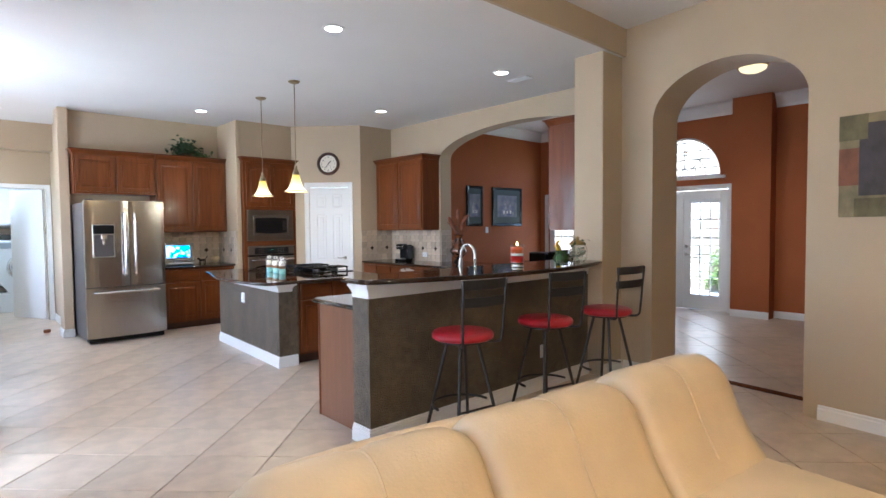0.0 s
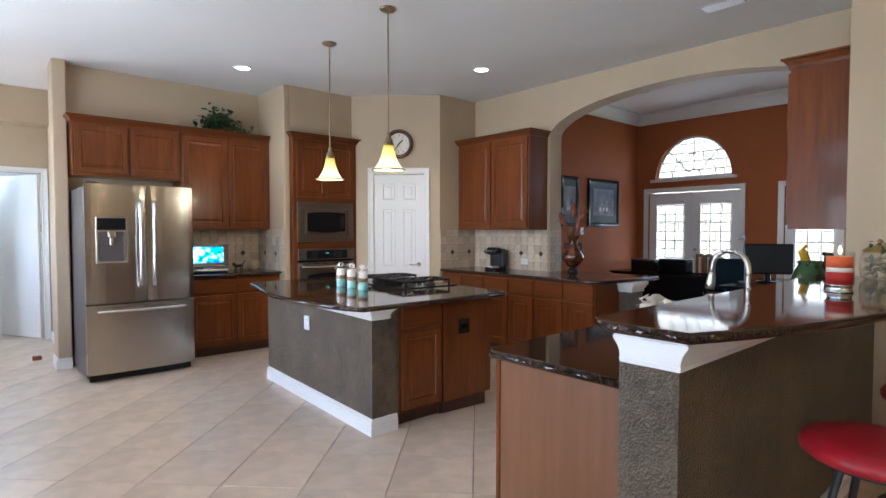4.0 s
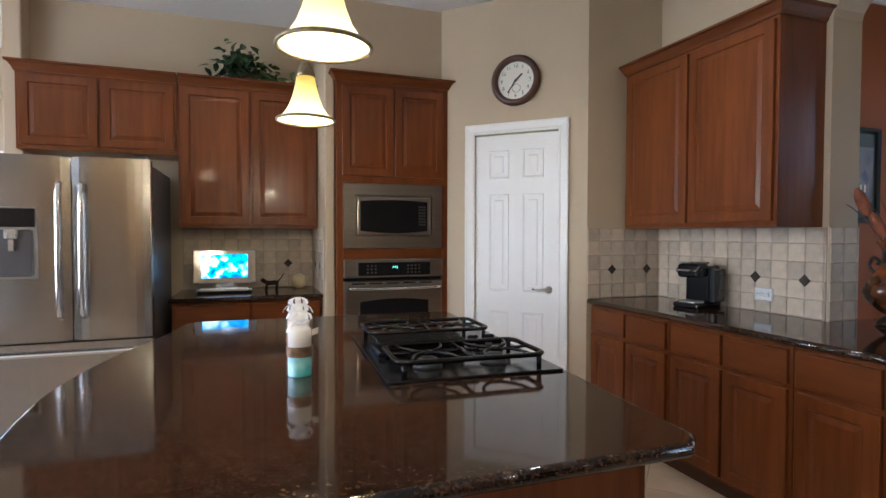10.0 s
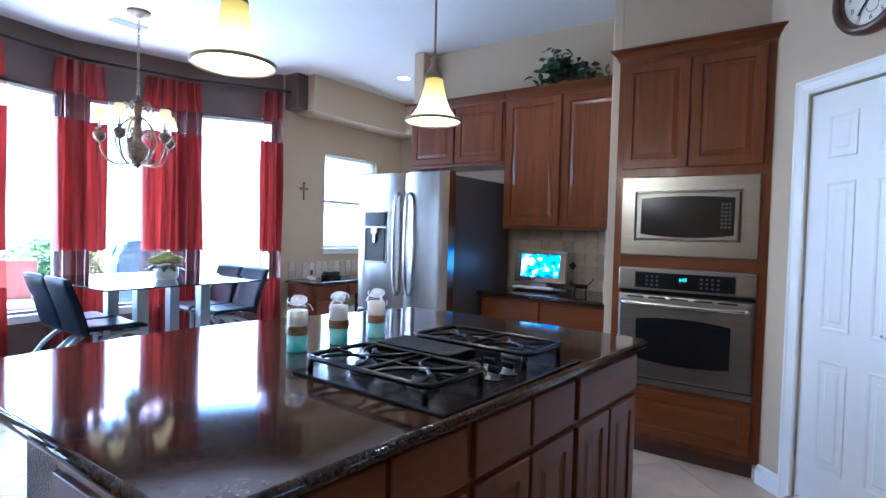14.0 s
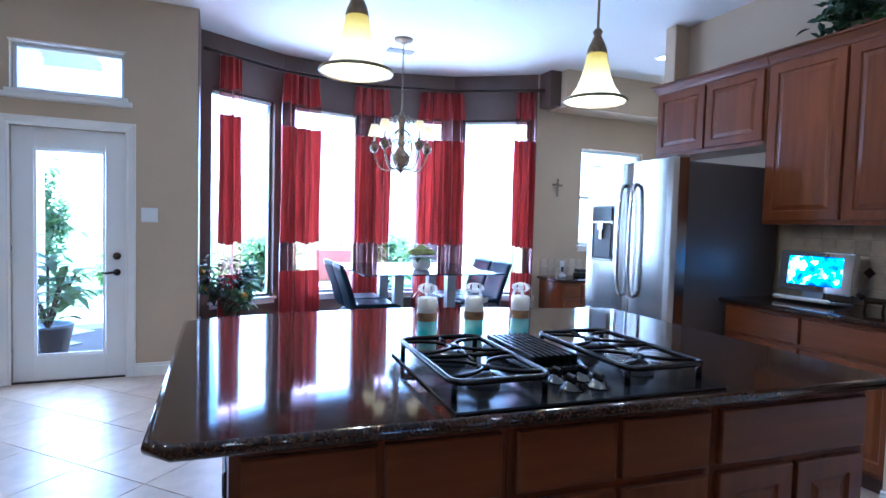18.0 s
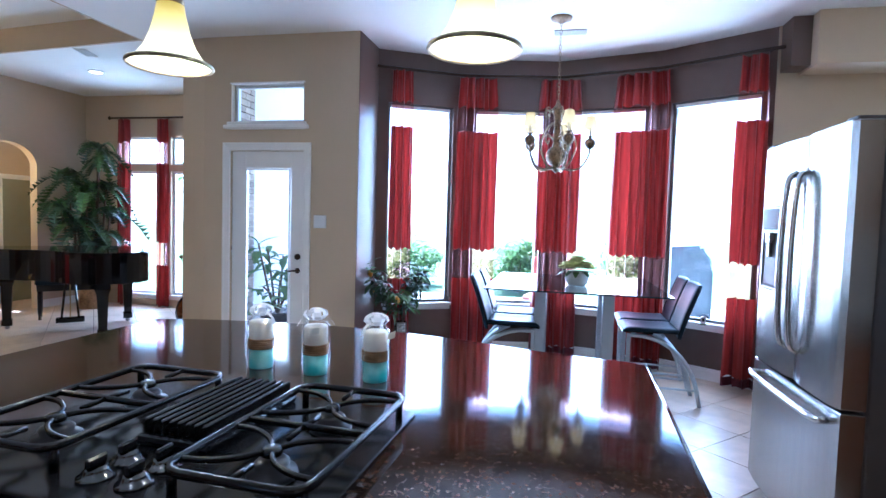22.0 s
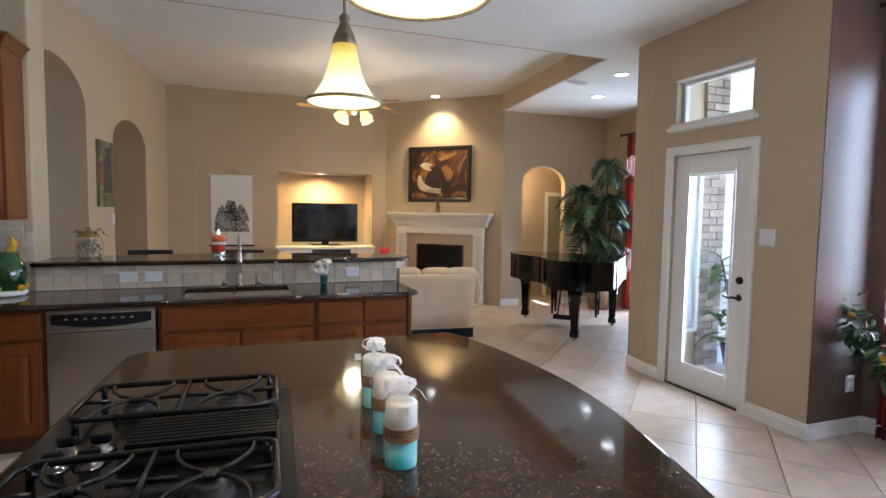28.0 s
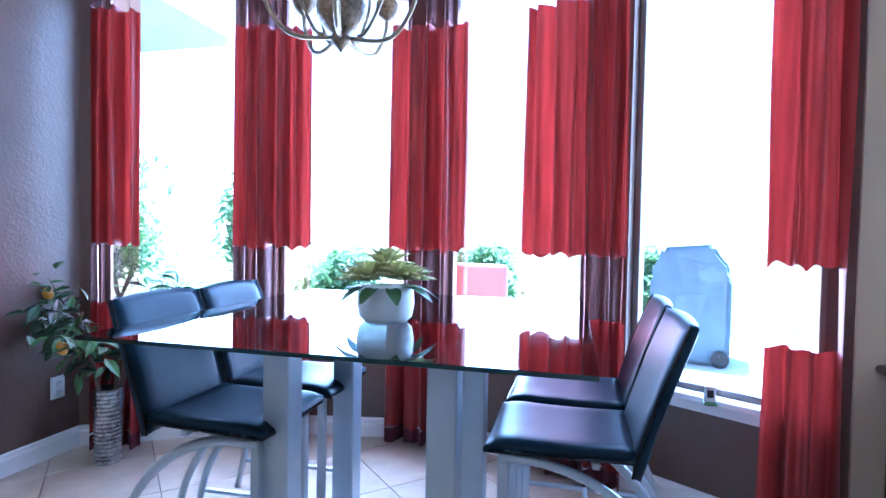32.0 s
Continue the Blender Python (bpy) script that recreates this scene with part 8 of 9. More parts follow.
_b = box(bm_new(), 5.16, 3.57, 0.0005, 5.29, 4.72, 0.004)
structure("threshold_1", _b, M["granite"], "dark granite strip in the floor", "threshold")
_b = prism(bm_new(), [(4.86, 0.90), (4.97, 0.885), (5.12, 2.14), (5.01, 2.155)], 0.0005, 0.004)
structure("threshold_2", _b, M["granite"], "dark granite strip across the arch", "threshold")
_t = thing("foyer_ceiling_lamp", "round frosted flush ceiling lamp with a brass rim, lit", "lamp", pose(7.12, 2.10, OCEIL))
part("rim", lathe(bm_new(), [(0.17, -0.001), (0.18, -0.02), (0.17, -0.045), (0.155, -0.04), (0.155, -0.002)], 28), M["lid_gold"], _t, "", True)
part("bowl", lathe(bm_new(), [(0.155, -0.04), (0.14, -0.075), (0.09, -0.10), (0, -0.11)], 28), M["shade_fabric"], _t, "glowing frosted bowl", True)
spot_lamp("foyer_lamp_light", (7.12, 2.10, OCEIL - 0.14), 7, (1, 0.85, 0.62), 150)
ceiling_vent(7.6, 6.0, OCEIL, 0)

# ---- living room ----
def sofa():
    t = thing("sectional_sofa", "cream leather sectional sofa with tufted seams and a dark base", "sofa", pose(0.48, 1.47, 0, 0, 0, -7) @ pose(-0.24, -1.44, 0))
    part("plinth", box(bm_new(), 0.22, 0.10, 0.02, 2.30, 1.42, 0.14), M["black_leather"], t, "dark base band")

    def pad(x0, y0, z0, x1, y1, z1, r=0.06, seams=0):
        b = box(bm_new(), x0, y0, z0, x1, y1, z1, r, 4)
        for f in b.faces:
            f.smooth = True
        return b
    for x0, x1, f0, f1 in ((0.24, 1.235, 0.10, 0.0), (1.245, 2.24, 0.0, 0.04)):
        # upholstered back: leans outward, its free end flares towards the top
        prof = [(1.44, 0.145), (1.432, 0.30), (1.395, 0.48), (1.335, 0.60), (1.285, 0.68), (1.245, 0.725), (1.20, 0.742), (1.17, 0.73), (1.155, 0.64), (1.15, 0.40), (1.15, 0.145)]
        b = bm_new()
        n = 14
        rows = []
        for i in range(n + 1):
            u = i / n
            e0, e1 = max(0, 1 - u * 14 / 1.6), max(0, 1 - (1 - u) * 14 / 1.6)
            e = max(e0, e1)
            row = []
            for py, pz in prof:
                h = (pz - 0.145) / 0.64
                x = x0 - f0 * h ** 1.5 + (x1 + f1 * h ** 1.5 - x0 + f0 * h ** 1.5) * u
                top = 0.012 * math.sin(u * math.pi) - 0.03 * e * e
                row.append(b.verts.new((x, 1.29 + (py - 1.29) * (1 - 0.25 * e * e) + 0.004 * math.sin(9 * u + 5 * h), pz + top * h)))
            rows.append(row)
        for a, c in zip(rows, rows[1:]):
            for k in range(len(prof)):
                k2 = (k + 1) % len(prof)
                b.faces.new((a[k], a[k2], c[k2], c[k]))
        b.faces.new(rows[0])
        b.faces.new(rows[-1])
        sh = part("back_shell", b, M["cream_leather"], t, "", True)
        part("piping", tube(bm_new(), [(x1 - 0.01 - (x1 - x0 - 0.02) * k / 6, 1.452, 0.150) for k in range(7)], 0.006, 6), M["cream_leather"], sh)
    for x0, x1, lift in ((0.06, 0.78, -0.01), (0.785, 1.555, 0.0), (1.56, 2.26, 0.02)):
        b = bm_new()
        prof = [(0.58, 0.40), (0.68, 0.42), (0.80, 0.60), (0.88, 0.75 + lift), (0.95, 0.815 + lift), (1.04, 0.82 + lift), (1.14, 0.76 + lift), (1.21, 0.62), (1.23, 0.40)]
        pts = [(p.x, p.y) for p in curve_pts([(a, c, 0) for a, c in prof], 4)]
        n = 12
        rows = []
        for i in range(n + 1):
            u = i / n
            edge = 1 - 0.10 * max(0, abs(2 * u - 1) - 0.8) / 0.2
            seam = -0.014 * math.exp(-((u - 0.5) / 0.03) ** 2)
            x = x0 + 0.005 + (x1 - x0 - 0.01) * u
            rows.append([b.verts.new((x, 0.95 + (py - 0.95) * edge, 0.45 + (pz - 0.45) * edge + seam)) for py, pz in pts])
        for a, c in zip(rows, rows[1:]):
            for k in range(len(pts) - 1):
                b.faces.new((a[k], a[k + 1], c[k + 1], c[k]))
        b.faces.new(rows[0])
        b.faces.new(rows[-1])
        cu = part("back_cushion", b, M["cream_leather"], t, "rounded cream back cushion", True)
        part("seam", tube(bm_new(), [(x0 + (x1 - x0) * 0.5, 0.95 + (py - 0.95) * 1.005, 0.45 + (pz - 0.45) * 1.0 - 0.012) for py, pz in pts[6:-4]], 0.004, 5), M["cream_leather"], cu)
    for x0, x1 in ((0.24, 1.23), (1.24, 2.26)):
        part("seat_cushion", pad(x0, 0.08, 0.142, x1, 0.92, 0.43, 0.05), M["cream_leather"], t, "", True)


sofa()


M["tile_surround"] = mat("cream_marble_tile", (0.52, 0.43, 0.31), 0.3, var=0.1, scale=5)


def fireplace():
    d = Vector((-1, 1)).normalized()
    o = Vector((0.66, -2.06)) + d * 1.09
    t = thing("fireplace", "white painted fireplace mantel with a dark firebox", "fireplace", pose(o.x, o.y, 0, 0, 0, 135))
    part("surround", box(bm_new(), -0.66, -0.05, 0, 0.66, -0.001, 1.22), M["tile_surround"], t, "beige marble surround")
    part("firebox", box(bm_new(), -0.40, -0.056, 0.16, 0.40, -0.049, 0.93), M["black"], t, "dark firebox opening")
    b = bm_new()
    for x0, x1 in ((-0.43, -0.40), (0.40, 0.43)):
        box(b, x0, -0.066, 0.13, x1, -0.05, 0.96)
    box(b, -0.40, -0.066, 0.93, 0.40, -0.05, 0.96)
    box(b, -0.40, -0.066, 0.13, 0.40, -0.05, 0.16)
    part("firebox_trim", b, M["oil"], t)
    for s in (-1, 1):
        x0, x1 = sorted((s * 0.62, s * 0.80))
        p = part("pilaster", box(bm_new(), x0, -0.12, 0, x1, -0.051, 1.26, 0.006), M["white"], t)
        part("recess_panel", ring_panel(bm_new(), 0.11, 0.95, 0.002, [(0, 0), (0.008, -0.006), (0.016, -0.001), (0.018, 0.001)], 0.18, x0 + 0.035), M["white"], p, at=pose(0, -0.121, 0))
        part("plinth_block", box(bm_new(), x0 - 0.012, -0.135, 0, x1 + 0.012, -0.052, 0.15, 0.005), M["white"], p)
    part("frieze", box(bm_new(), -0.62, -0.11, 1.14, 0.62, -0.052, 1.26, 0.004), M["white"], t)
    for k, (o2, z0, z1) in enumerate(((0.84, 1.26, 1.32), (0.87, 1.32, 1.38), (0.90, 1.38, 1.43), (0.925, 1.435, 1.485))):
        part("moulding" if k < 3 else "mantel_shelf", box(bm_new(), -o2, -0.13 - 0.03 * k, z0, o2, -0.001, z1, 0.008, 2), M["white"], t)
    part("hearth", box(bm_new(), -0.80, -0.42, 0.0, 0.80, -0.136, 0.022, 0.004), M["tile_surround"], t)
    f = thing("mantel_figurine", "small bronze figurine on the mantel", "figurine", pose(o.x + 0.11, o.y + 0.11, 1.486))
    b = lathe(bm_new(), [(0, 0), (0.06, 0), (0.05, 0.02), (0.03, 0.04), (0.045, 0.09), (0.035, 0.13), (0.02, 0.15), (0.03, 0.18), (0.015, 0.21), (0, 0.215)], 14)
    part("figure", b, M["gold"], f, "", True)


fireplace()


def painting_material(name, cols, scale, seed):
    m = bpy.data.materials.new(name)
    m.use_nodes = True
    n, l = m.node_tree.nodes, m.node_tree.links
    p = n["Principled BSDF"]
    co, mp, no, rp = n.new("ShaderNodeTexCoord"), n.new("ShaderNodeMapping"), n.new("ShaderNodeTexNoise"), n.new("ShaderNodeValToRGB")
    mp.inputs["Location"].default_value = (seed, seed * 0.7, 0)
    no.inputs["Scale"].default_value, no.inputs["Detail"].default_value, no.inputs["Distortion"].default_value = scale, 2.0, 1.6
    l.new(co.outputs["Object"], mp.inputs[0])
    l.new(mp.outputs[0], no.inputs["Vector"])
    l.new(no.outputs[0], rp.inputs[0])
    e = rp.color_ramp.elements
    e[0].position, e[0].color = 0.32, (*cols[0], 1)
    e[1].position, e[1].color = 0.68, (*cols[-1], 1)
    for i, c in enumerate(cols[1:-1]):
        k = e.new(0.32 + 0.36 * (i + 1) / (len(cols) - 1))
        k.color = (*c, 1)
    l.new(rp.outputs[0], p.inputs["Base Color"])
    p.inputs["Roughness"].default_value = 0.45
    return m


M["jazz"] = painting_material("brown_gold_abstract", ((0.012, 0.007, 0.004), (0.07, 0.022, 0.006), (0.30, 0.13, 0.025), (0.09, 0.028, 0.008), (0.48, 0.27, 0.07)), 1.6, 2.0)
M["cream_paint"] = mat("cream_paint", (0.75, 0.62, 0.40), 0.5, var=0.2)
M["umber_paint"] = mat("umber_paint", (0.05, 0.022, 0.010), 0.5, var=0.3)
M["sienna_paint"] = mat("sienna_paint", (0.16, 0.05, 0.014), 0.5, var=0.4, scale=4)
M["ochre_paint"] = mat("ochre_paint", (0.42, 0.19, 0.04), 0.5, var=0.3)


def jazz_painting():
    d = Vector((-1, 1)).normalized()
    o = Vector((0.66, -2.06)) + d * (1.04 - 0.575)
    t = thing("framed_painting", "abstract brown and gold painting of instruments in a black frame", "painting", pose(o.x + 0.001, o.y + 0.001, 1.67, 0, 0, 135))
    part("frame", ring_panel(bm_new(), 1.15, 0.93, 0.001, [(0, -0.02), (0.01, -0.045), (0.05, -0.04), (0.07, -0.022), (0.075, -0.02)]), M["frame_black"], t)
    part("canvas", box(bm_new(), 0.07, -0.024, 0.07, 1.08, -0.019, 0.86), M["jazz"], t)

    def blob(mt, pts, k):
        b = bm_new()
        prism(b, [(p.x, p.y) for p in curve_pts([(x, z, 0) for x, z in pts + [pts[0]]], 5)][:-1], 0, 0.002)
        part("brush_shape", b, M[mt], t, at=pose(0, -0.0245 - 0.0022 * k, 0, 90))
    blob("umber_paint", [(0.30, 0.28), (0.45, 0.20), (0.72, 0.22), (0.88, 0.38), (0.80, 0.62), (0.62, 0.74), (0.50, 0.60), (0.36, 0.46)], 0)
    blob("ochre_paint", [(0.62, 0.34), (0.78, 0.36), (0.84, 0.50), (0.74, 0.62), (0.62, 0.55), (0.68, 0.46)], 1)
    blob("cream_paint", [(0.18, 0.30), (0.22, 0.22), (0.34, 0.17), (0.62, 0.15), (0.66, 0.21), (0.45, 0.24), (0.30, 0.32), (0.24, 0.44), (0.19, 0.42)], 1)
    blob("cream_paint", [(0.22, 0.62), (0.32, 0.66), (0.46, 0.62), (0.40, 0.58), (0.44, 0.52), (0.30, 0.55)], 2)
    blob("umber_paint", [(0.12, 0.58), (0.24, 0.74), (0.40, 0.82), (0.30, 0.70), (0.18, 0.52)], 1)
    blob("umber_paint", [(0.46, 0.78), (0.52, 0.80), (0.60, 0.66), (0.68, 0.44), (0.80, 0.24), (0.74, 0.13), (0.62, 0.16), (0.64, 0.30), (0.56, 0.52)], 3)
    blob("sienna_paint", [(0.70, 0.60), (0.84, 0.62), (0.94, 0.50), (0.94, 0.32), (0.84, 0.26), (0.88, 0.40), (0.80, 0.54)], 2)
    blob("ochre_paint", [(0.56, 0.72), (0.72, 0.78), (0.90, 0.80), (0.78, 0.74), (0.62, 0.68)], 2)
    blob("sienna_paint", [(0.12, 0.44), (0.20, 0.60), (0.34, 0.70), (0.30, 0.60), (0.22, 0.46), (0.16, 0.36)], 0)
    for k in range(6):
        part("painted_key", box(bm_new(), 0.36 + k * 0.045, -0.0305, 0.165, 0.375 + k * 0.045, -0.0292, 0.205), M["ink"], t)


M["frame_black"] = mat("black_gold_frame", (0.03, 0.02, 0.012), 0.3, var=0.3, coat=0.3)
jazz_painting()


def television():
    c = thing("media_console", "white painted media console below the niche", "console", pose(0.885, -2.06, 0))
    part("body", box(bm_new(), 0.04, 0.002, 0, 1.60, 0.30, 0.86), M["white"], c)
    part("top", box(bm_new(), 0.02, 0.002, 0.861, 1.64, 0.33, 0.898, 0.006, 2), M["white"], c)
    for i in range(4):
        b = ring_panel(bm_new(), 0.36, 0.70, 0.02, RAISED, 0.08, 0)
        part("door", b, M["door_white"], c, at=pose(0.06 + i * 0.385 + 0.36, 0.322, 0, 0, 0, 180))
    t = thing("flat_television", "large black flat television in the niche", "television", pose(1.69, -2.24, 0.901, 0, 0, 180))
    part("foot", box(bm_new(), -0.25, -0.12, 0, 0.25, 0.12, 0.02, 0.008, 2), M["black"], t)
    part("neck", box(bm_new(), -0.06, -0.02, 0.02, 0.06, 0.02, 0.06), M["black"], t)
    part("housing", box(bm_new(), -0.56, -0.03, 0.05, 0.56, 0.04, 0.72, 0.008, 2), M["black"], t)
    part("screen", box(bm_new(), -0.52, -0.033, 0.10, 0.52, -0.0305, 0.69), M["screen"], t, "dark glossy screen")
    v = thing("red_vase", "tall red glass floor vase with bare white twigs", "vase", pose(0.85, -1.38, 0))
    part("foot", lathe(bm_new(), [(0, 0), (0.15, 0), (0.16, 0.02), (0.155, 0.04), (0, 0.04)], 28), M["wax_red"], v, "thick red foot", True)
    part("body", lathe(bm_new(), [(0, 0.041), (0.16, 0.041), (0.19, 0.20), (0.205, 0.42), (0.20, 0.56), (0.17, 0.635), (0.115, 0.70), (0.088, 0.75), (0.082, 0.82), (0.092, 0.905), (0.084, 0.902), (0.072, 0.82), (0, 0.78)], 28), M["wax_red"], v, "glossy red body", True)
    rng = random.Random(6)
    for k in range(12):
        a, r = rng.uniform(0, 6.28), rng.uniform(0.05, 0.16)
        part("twig", tube(bm_new(), curve_pts([(0, 0, 0.70), (r * 0.4 * math.cos(a), r * 0.4 * math.sin(a), 1.15), (r * math.cos(a), r * math.sin(a), rng.uniform(1.45, 1.75))], 3), 0.003, 4), M["pale_twig"], v)


M["pale_twig"] = mat("bleached_twig", (0.55, 0.45, 0.33), 0.8, var=0.2)
M["screen"] = mat("dark_screen_glass", (0.008, 0.008, 0.010), 0.06, var=0.05, coat=0.6)
television()
can_light(1.75, -2.30, 2.129, 20, "small recessed lamp lighting the niche", (1.0, 0.60, 0.20), 172)
can_light(0.09, -1.12, LCEIL, 22, "recessed ceiling lamp washing the fireplace wall, lit", (1.0, 0.68, 0.30))
for _x, _y in ((-1.55, 0.93), (-1.08, 2.03)):
    can_light(_x, _y, CEIL)
ceiling_vent(-0.83, 1.51, CEIL, 20)
ceiling_vent(1.1, -0.9, LCEIL, 0)

M["scroll_paper"] = mat("white_scroll_paper", (0.74, 0.74, 0.72), 0.7, var=0.02)
M["ink_wash"] = mat("grey_ink_wash", (0.34, 0.34, 0.33), 0.8, second=(0.025, 0.025, 0.027), scale=26, detail=10)


def scroll():
    t = thing("hanging_scroll", "white hanging scroll with a grey ink mountain painting", "scroll", pose(3.50, -2.055, 0, 0, 0, 180))
    part("paper", box(bm_new(), 0, -0.006, 0.92, 0.62, -0.002, 2.03), M["scroll_paper"], t)
    for z, r in ((0.91, 0.014), (2.035, 0.009)):
        part("roller", tube(bm_new(), [(-0.03, -0.008, z), (0.65, -0.008, z)], r, 8), M["ink"] if z < 1 else M["scroll_paper"], t)
    part("cord", tube(bm_new(), [(0.15, -0.006, 2.04), (0.31, -0.006, 2.12), (0.47, -0.006, 2.04)], 0.003, 5), M["ink"], t)
    part("painted_field", box(bm_new(), 0.05, -0.0075, 1.12, 0.57, -0.0062, 1.72), M["scroll_paper"], t)
    rng = random.Random(9)
    for k, (x0, x1, z0, z1) in enumerate(((0.05, 0.26, 1.26, 1.58), (0.16, 0.42, 1.30, 1.70), (0.32, 0.57, 1.30, 1.60), (0.05, 0.20, 1.14, 1.46), (0.12, 0.46, 1.13, 1.42), (0.36, 0.57, 1.13, 1.40))):
        pts = [(x0, z0)]
        n = 12
        for i in range(1, n):
            u = i / n
            pts.append((x0 + (x1 - x0) * u, z0 + (z1 - z0) * (math.sin(math.pi * u) ** 0.7) * rng.uniform(0.8, 1.0)))
        pts.append((x1, z0))
        b = bm_new()
        prism(b, pts, 0, 0.0008)
        part("ink_mountain", b, M["ink_wash"], t, "", False, pose(0, -0.0078 - 0.001 * k, 0, 90))


scroll()


def ceiling_fan(x, y):
    t = thing("ceiling_fan", "brass ceiling fan with light wood blades and four lit bells", "fan", pose(x, y, 0))
    z = LCEIL
    part("canopy", lathe(bm_new(), [(0, z - 0.06), (0.03, z - 0.055), (0.065, z - 0.02), (0.07, z), (0, z)], 20), M["nickel"], t, "", True)
    part("downrod", tube(bm_new(), [(0, 0, z - 0.05), (0, 0, 2.96)], 0.011, 8), M["nickel"], t)
    part("motor", lathe(bm_new(), [(0, 2.84), (0.06, 2.84), (0.11, 2.87), (0.12, 2.91), (0.10, 2.95), (0.04, 2.97), (0, 2.97)], 24), M["nickel"], t, "", True)
    for k in range(5):
        a = 72 * k + 10
        arm = part("blade_iron", box(bm_new(), 0.09, -0.02, 2.865, 0.22, 0.02, 2.872), M["nickel"], t, at=pose(0, 0, 0, 0, 0, a))
        b = prism(bm_new(), [(0.20, -0.05), (0.62, -0.07), (0.66, -0.04), (0.66, 0.04), (0.62, 0.07), (0.20, 0.05)], 2.872, 2.88, 0.002, 1)
        part("blade", b, M["blade"], arm, "wooden blade coloured as if lamplit", at=pose(0, 0, 0, 6))
    part("light_hub", lathe(bm_new(), [(0, 2.74), (0.03, 2.75), (0.05, 2.8), (0.05, 2.84), (0, 2.84)], 18), M["nickel"], t, "", True)
    for k in range(4):
        a = radians(90 * k + 30)
        c, s = math.cos(a), math.sin(a)
        h = part("lamp_arm", tube(bm_new(), curve_pts([(0.03 * c, 0.03 * s, 2.79), (0.11 * c, 0.11 * s, 2.82), (0.17 * c, 0.17 * s, 2.79)], 4), 0.008, 6), M["nickel"], t, "", True)
        part("bell_shade", lathe(bm_new(), [(0.028, 0.0), (0.044, -0.03), (0.060, -0.08), (0.084, -0.135), (0.080, -0.135), (0.056, -0.08), (0.024, -0.01)], 20), M["fan_glass"], h, "glowing glass bell", True, pose(0.17 * c, 0.17 * s, 2.79, 32 * s, -32 * c, 0))
    lamp = new("fan_light", bpy.data.lights.new("fan_light", "POINT"))
    lamp.data.energy, lamp.data.color, lamp.data.shadow_soft_size = 4, (1.0, 0.76, 0.45), 0.10
    lamp.location = (x, y, 2.62)


# oak made golden: the lamps' yellow light is put into the colour
M["blade"] = mat("lamplit_oak_blade", (0.48, 0.26, 0.06), 0.4, var=0.15, scale=6, stretch=(0.4, 6, 6))
M["fan_glass"] = graded_glow("lit_white_bell", (1.0, 0.74, 0.28), (1.0, 0.58, 0.08), -0.10, 0.0, 0.20, 0.12)
ceiling_fan(1.65, 0.18)


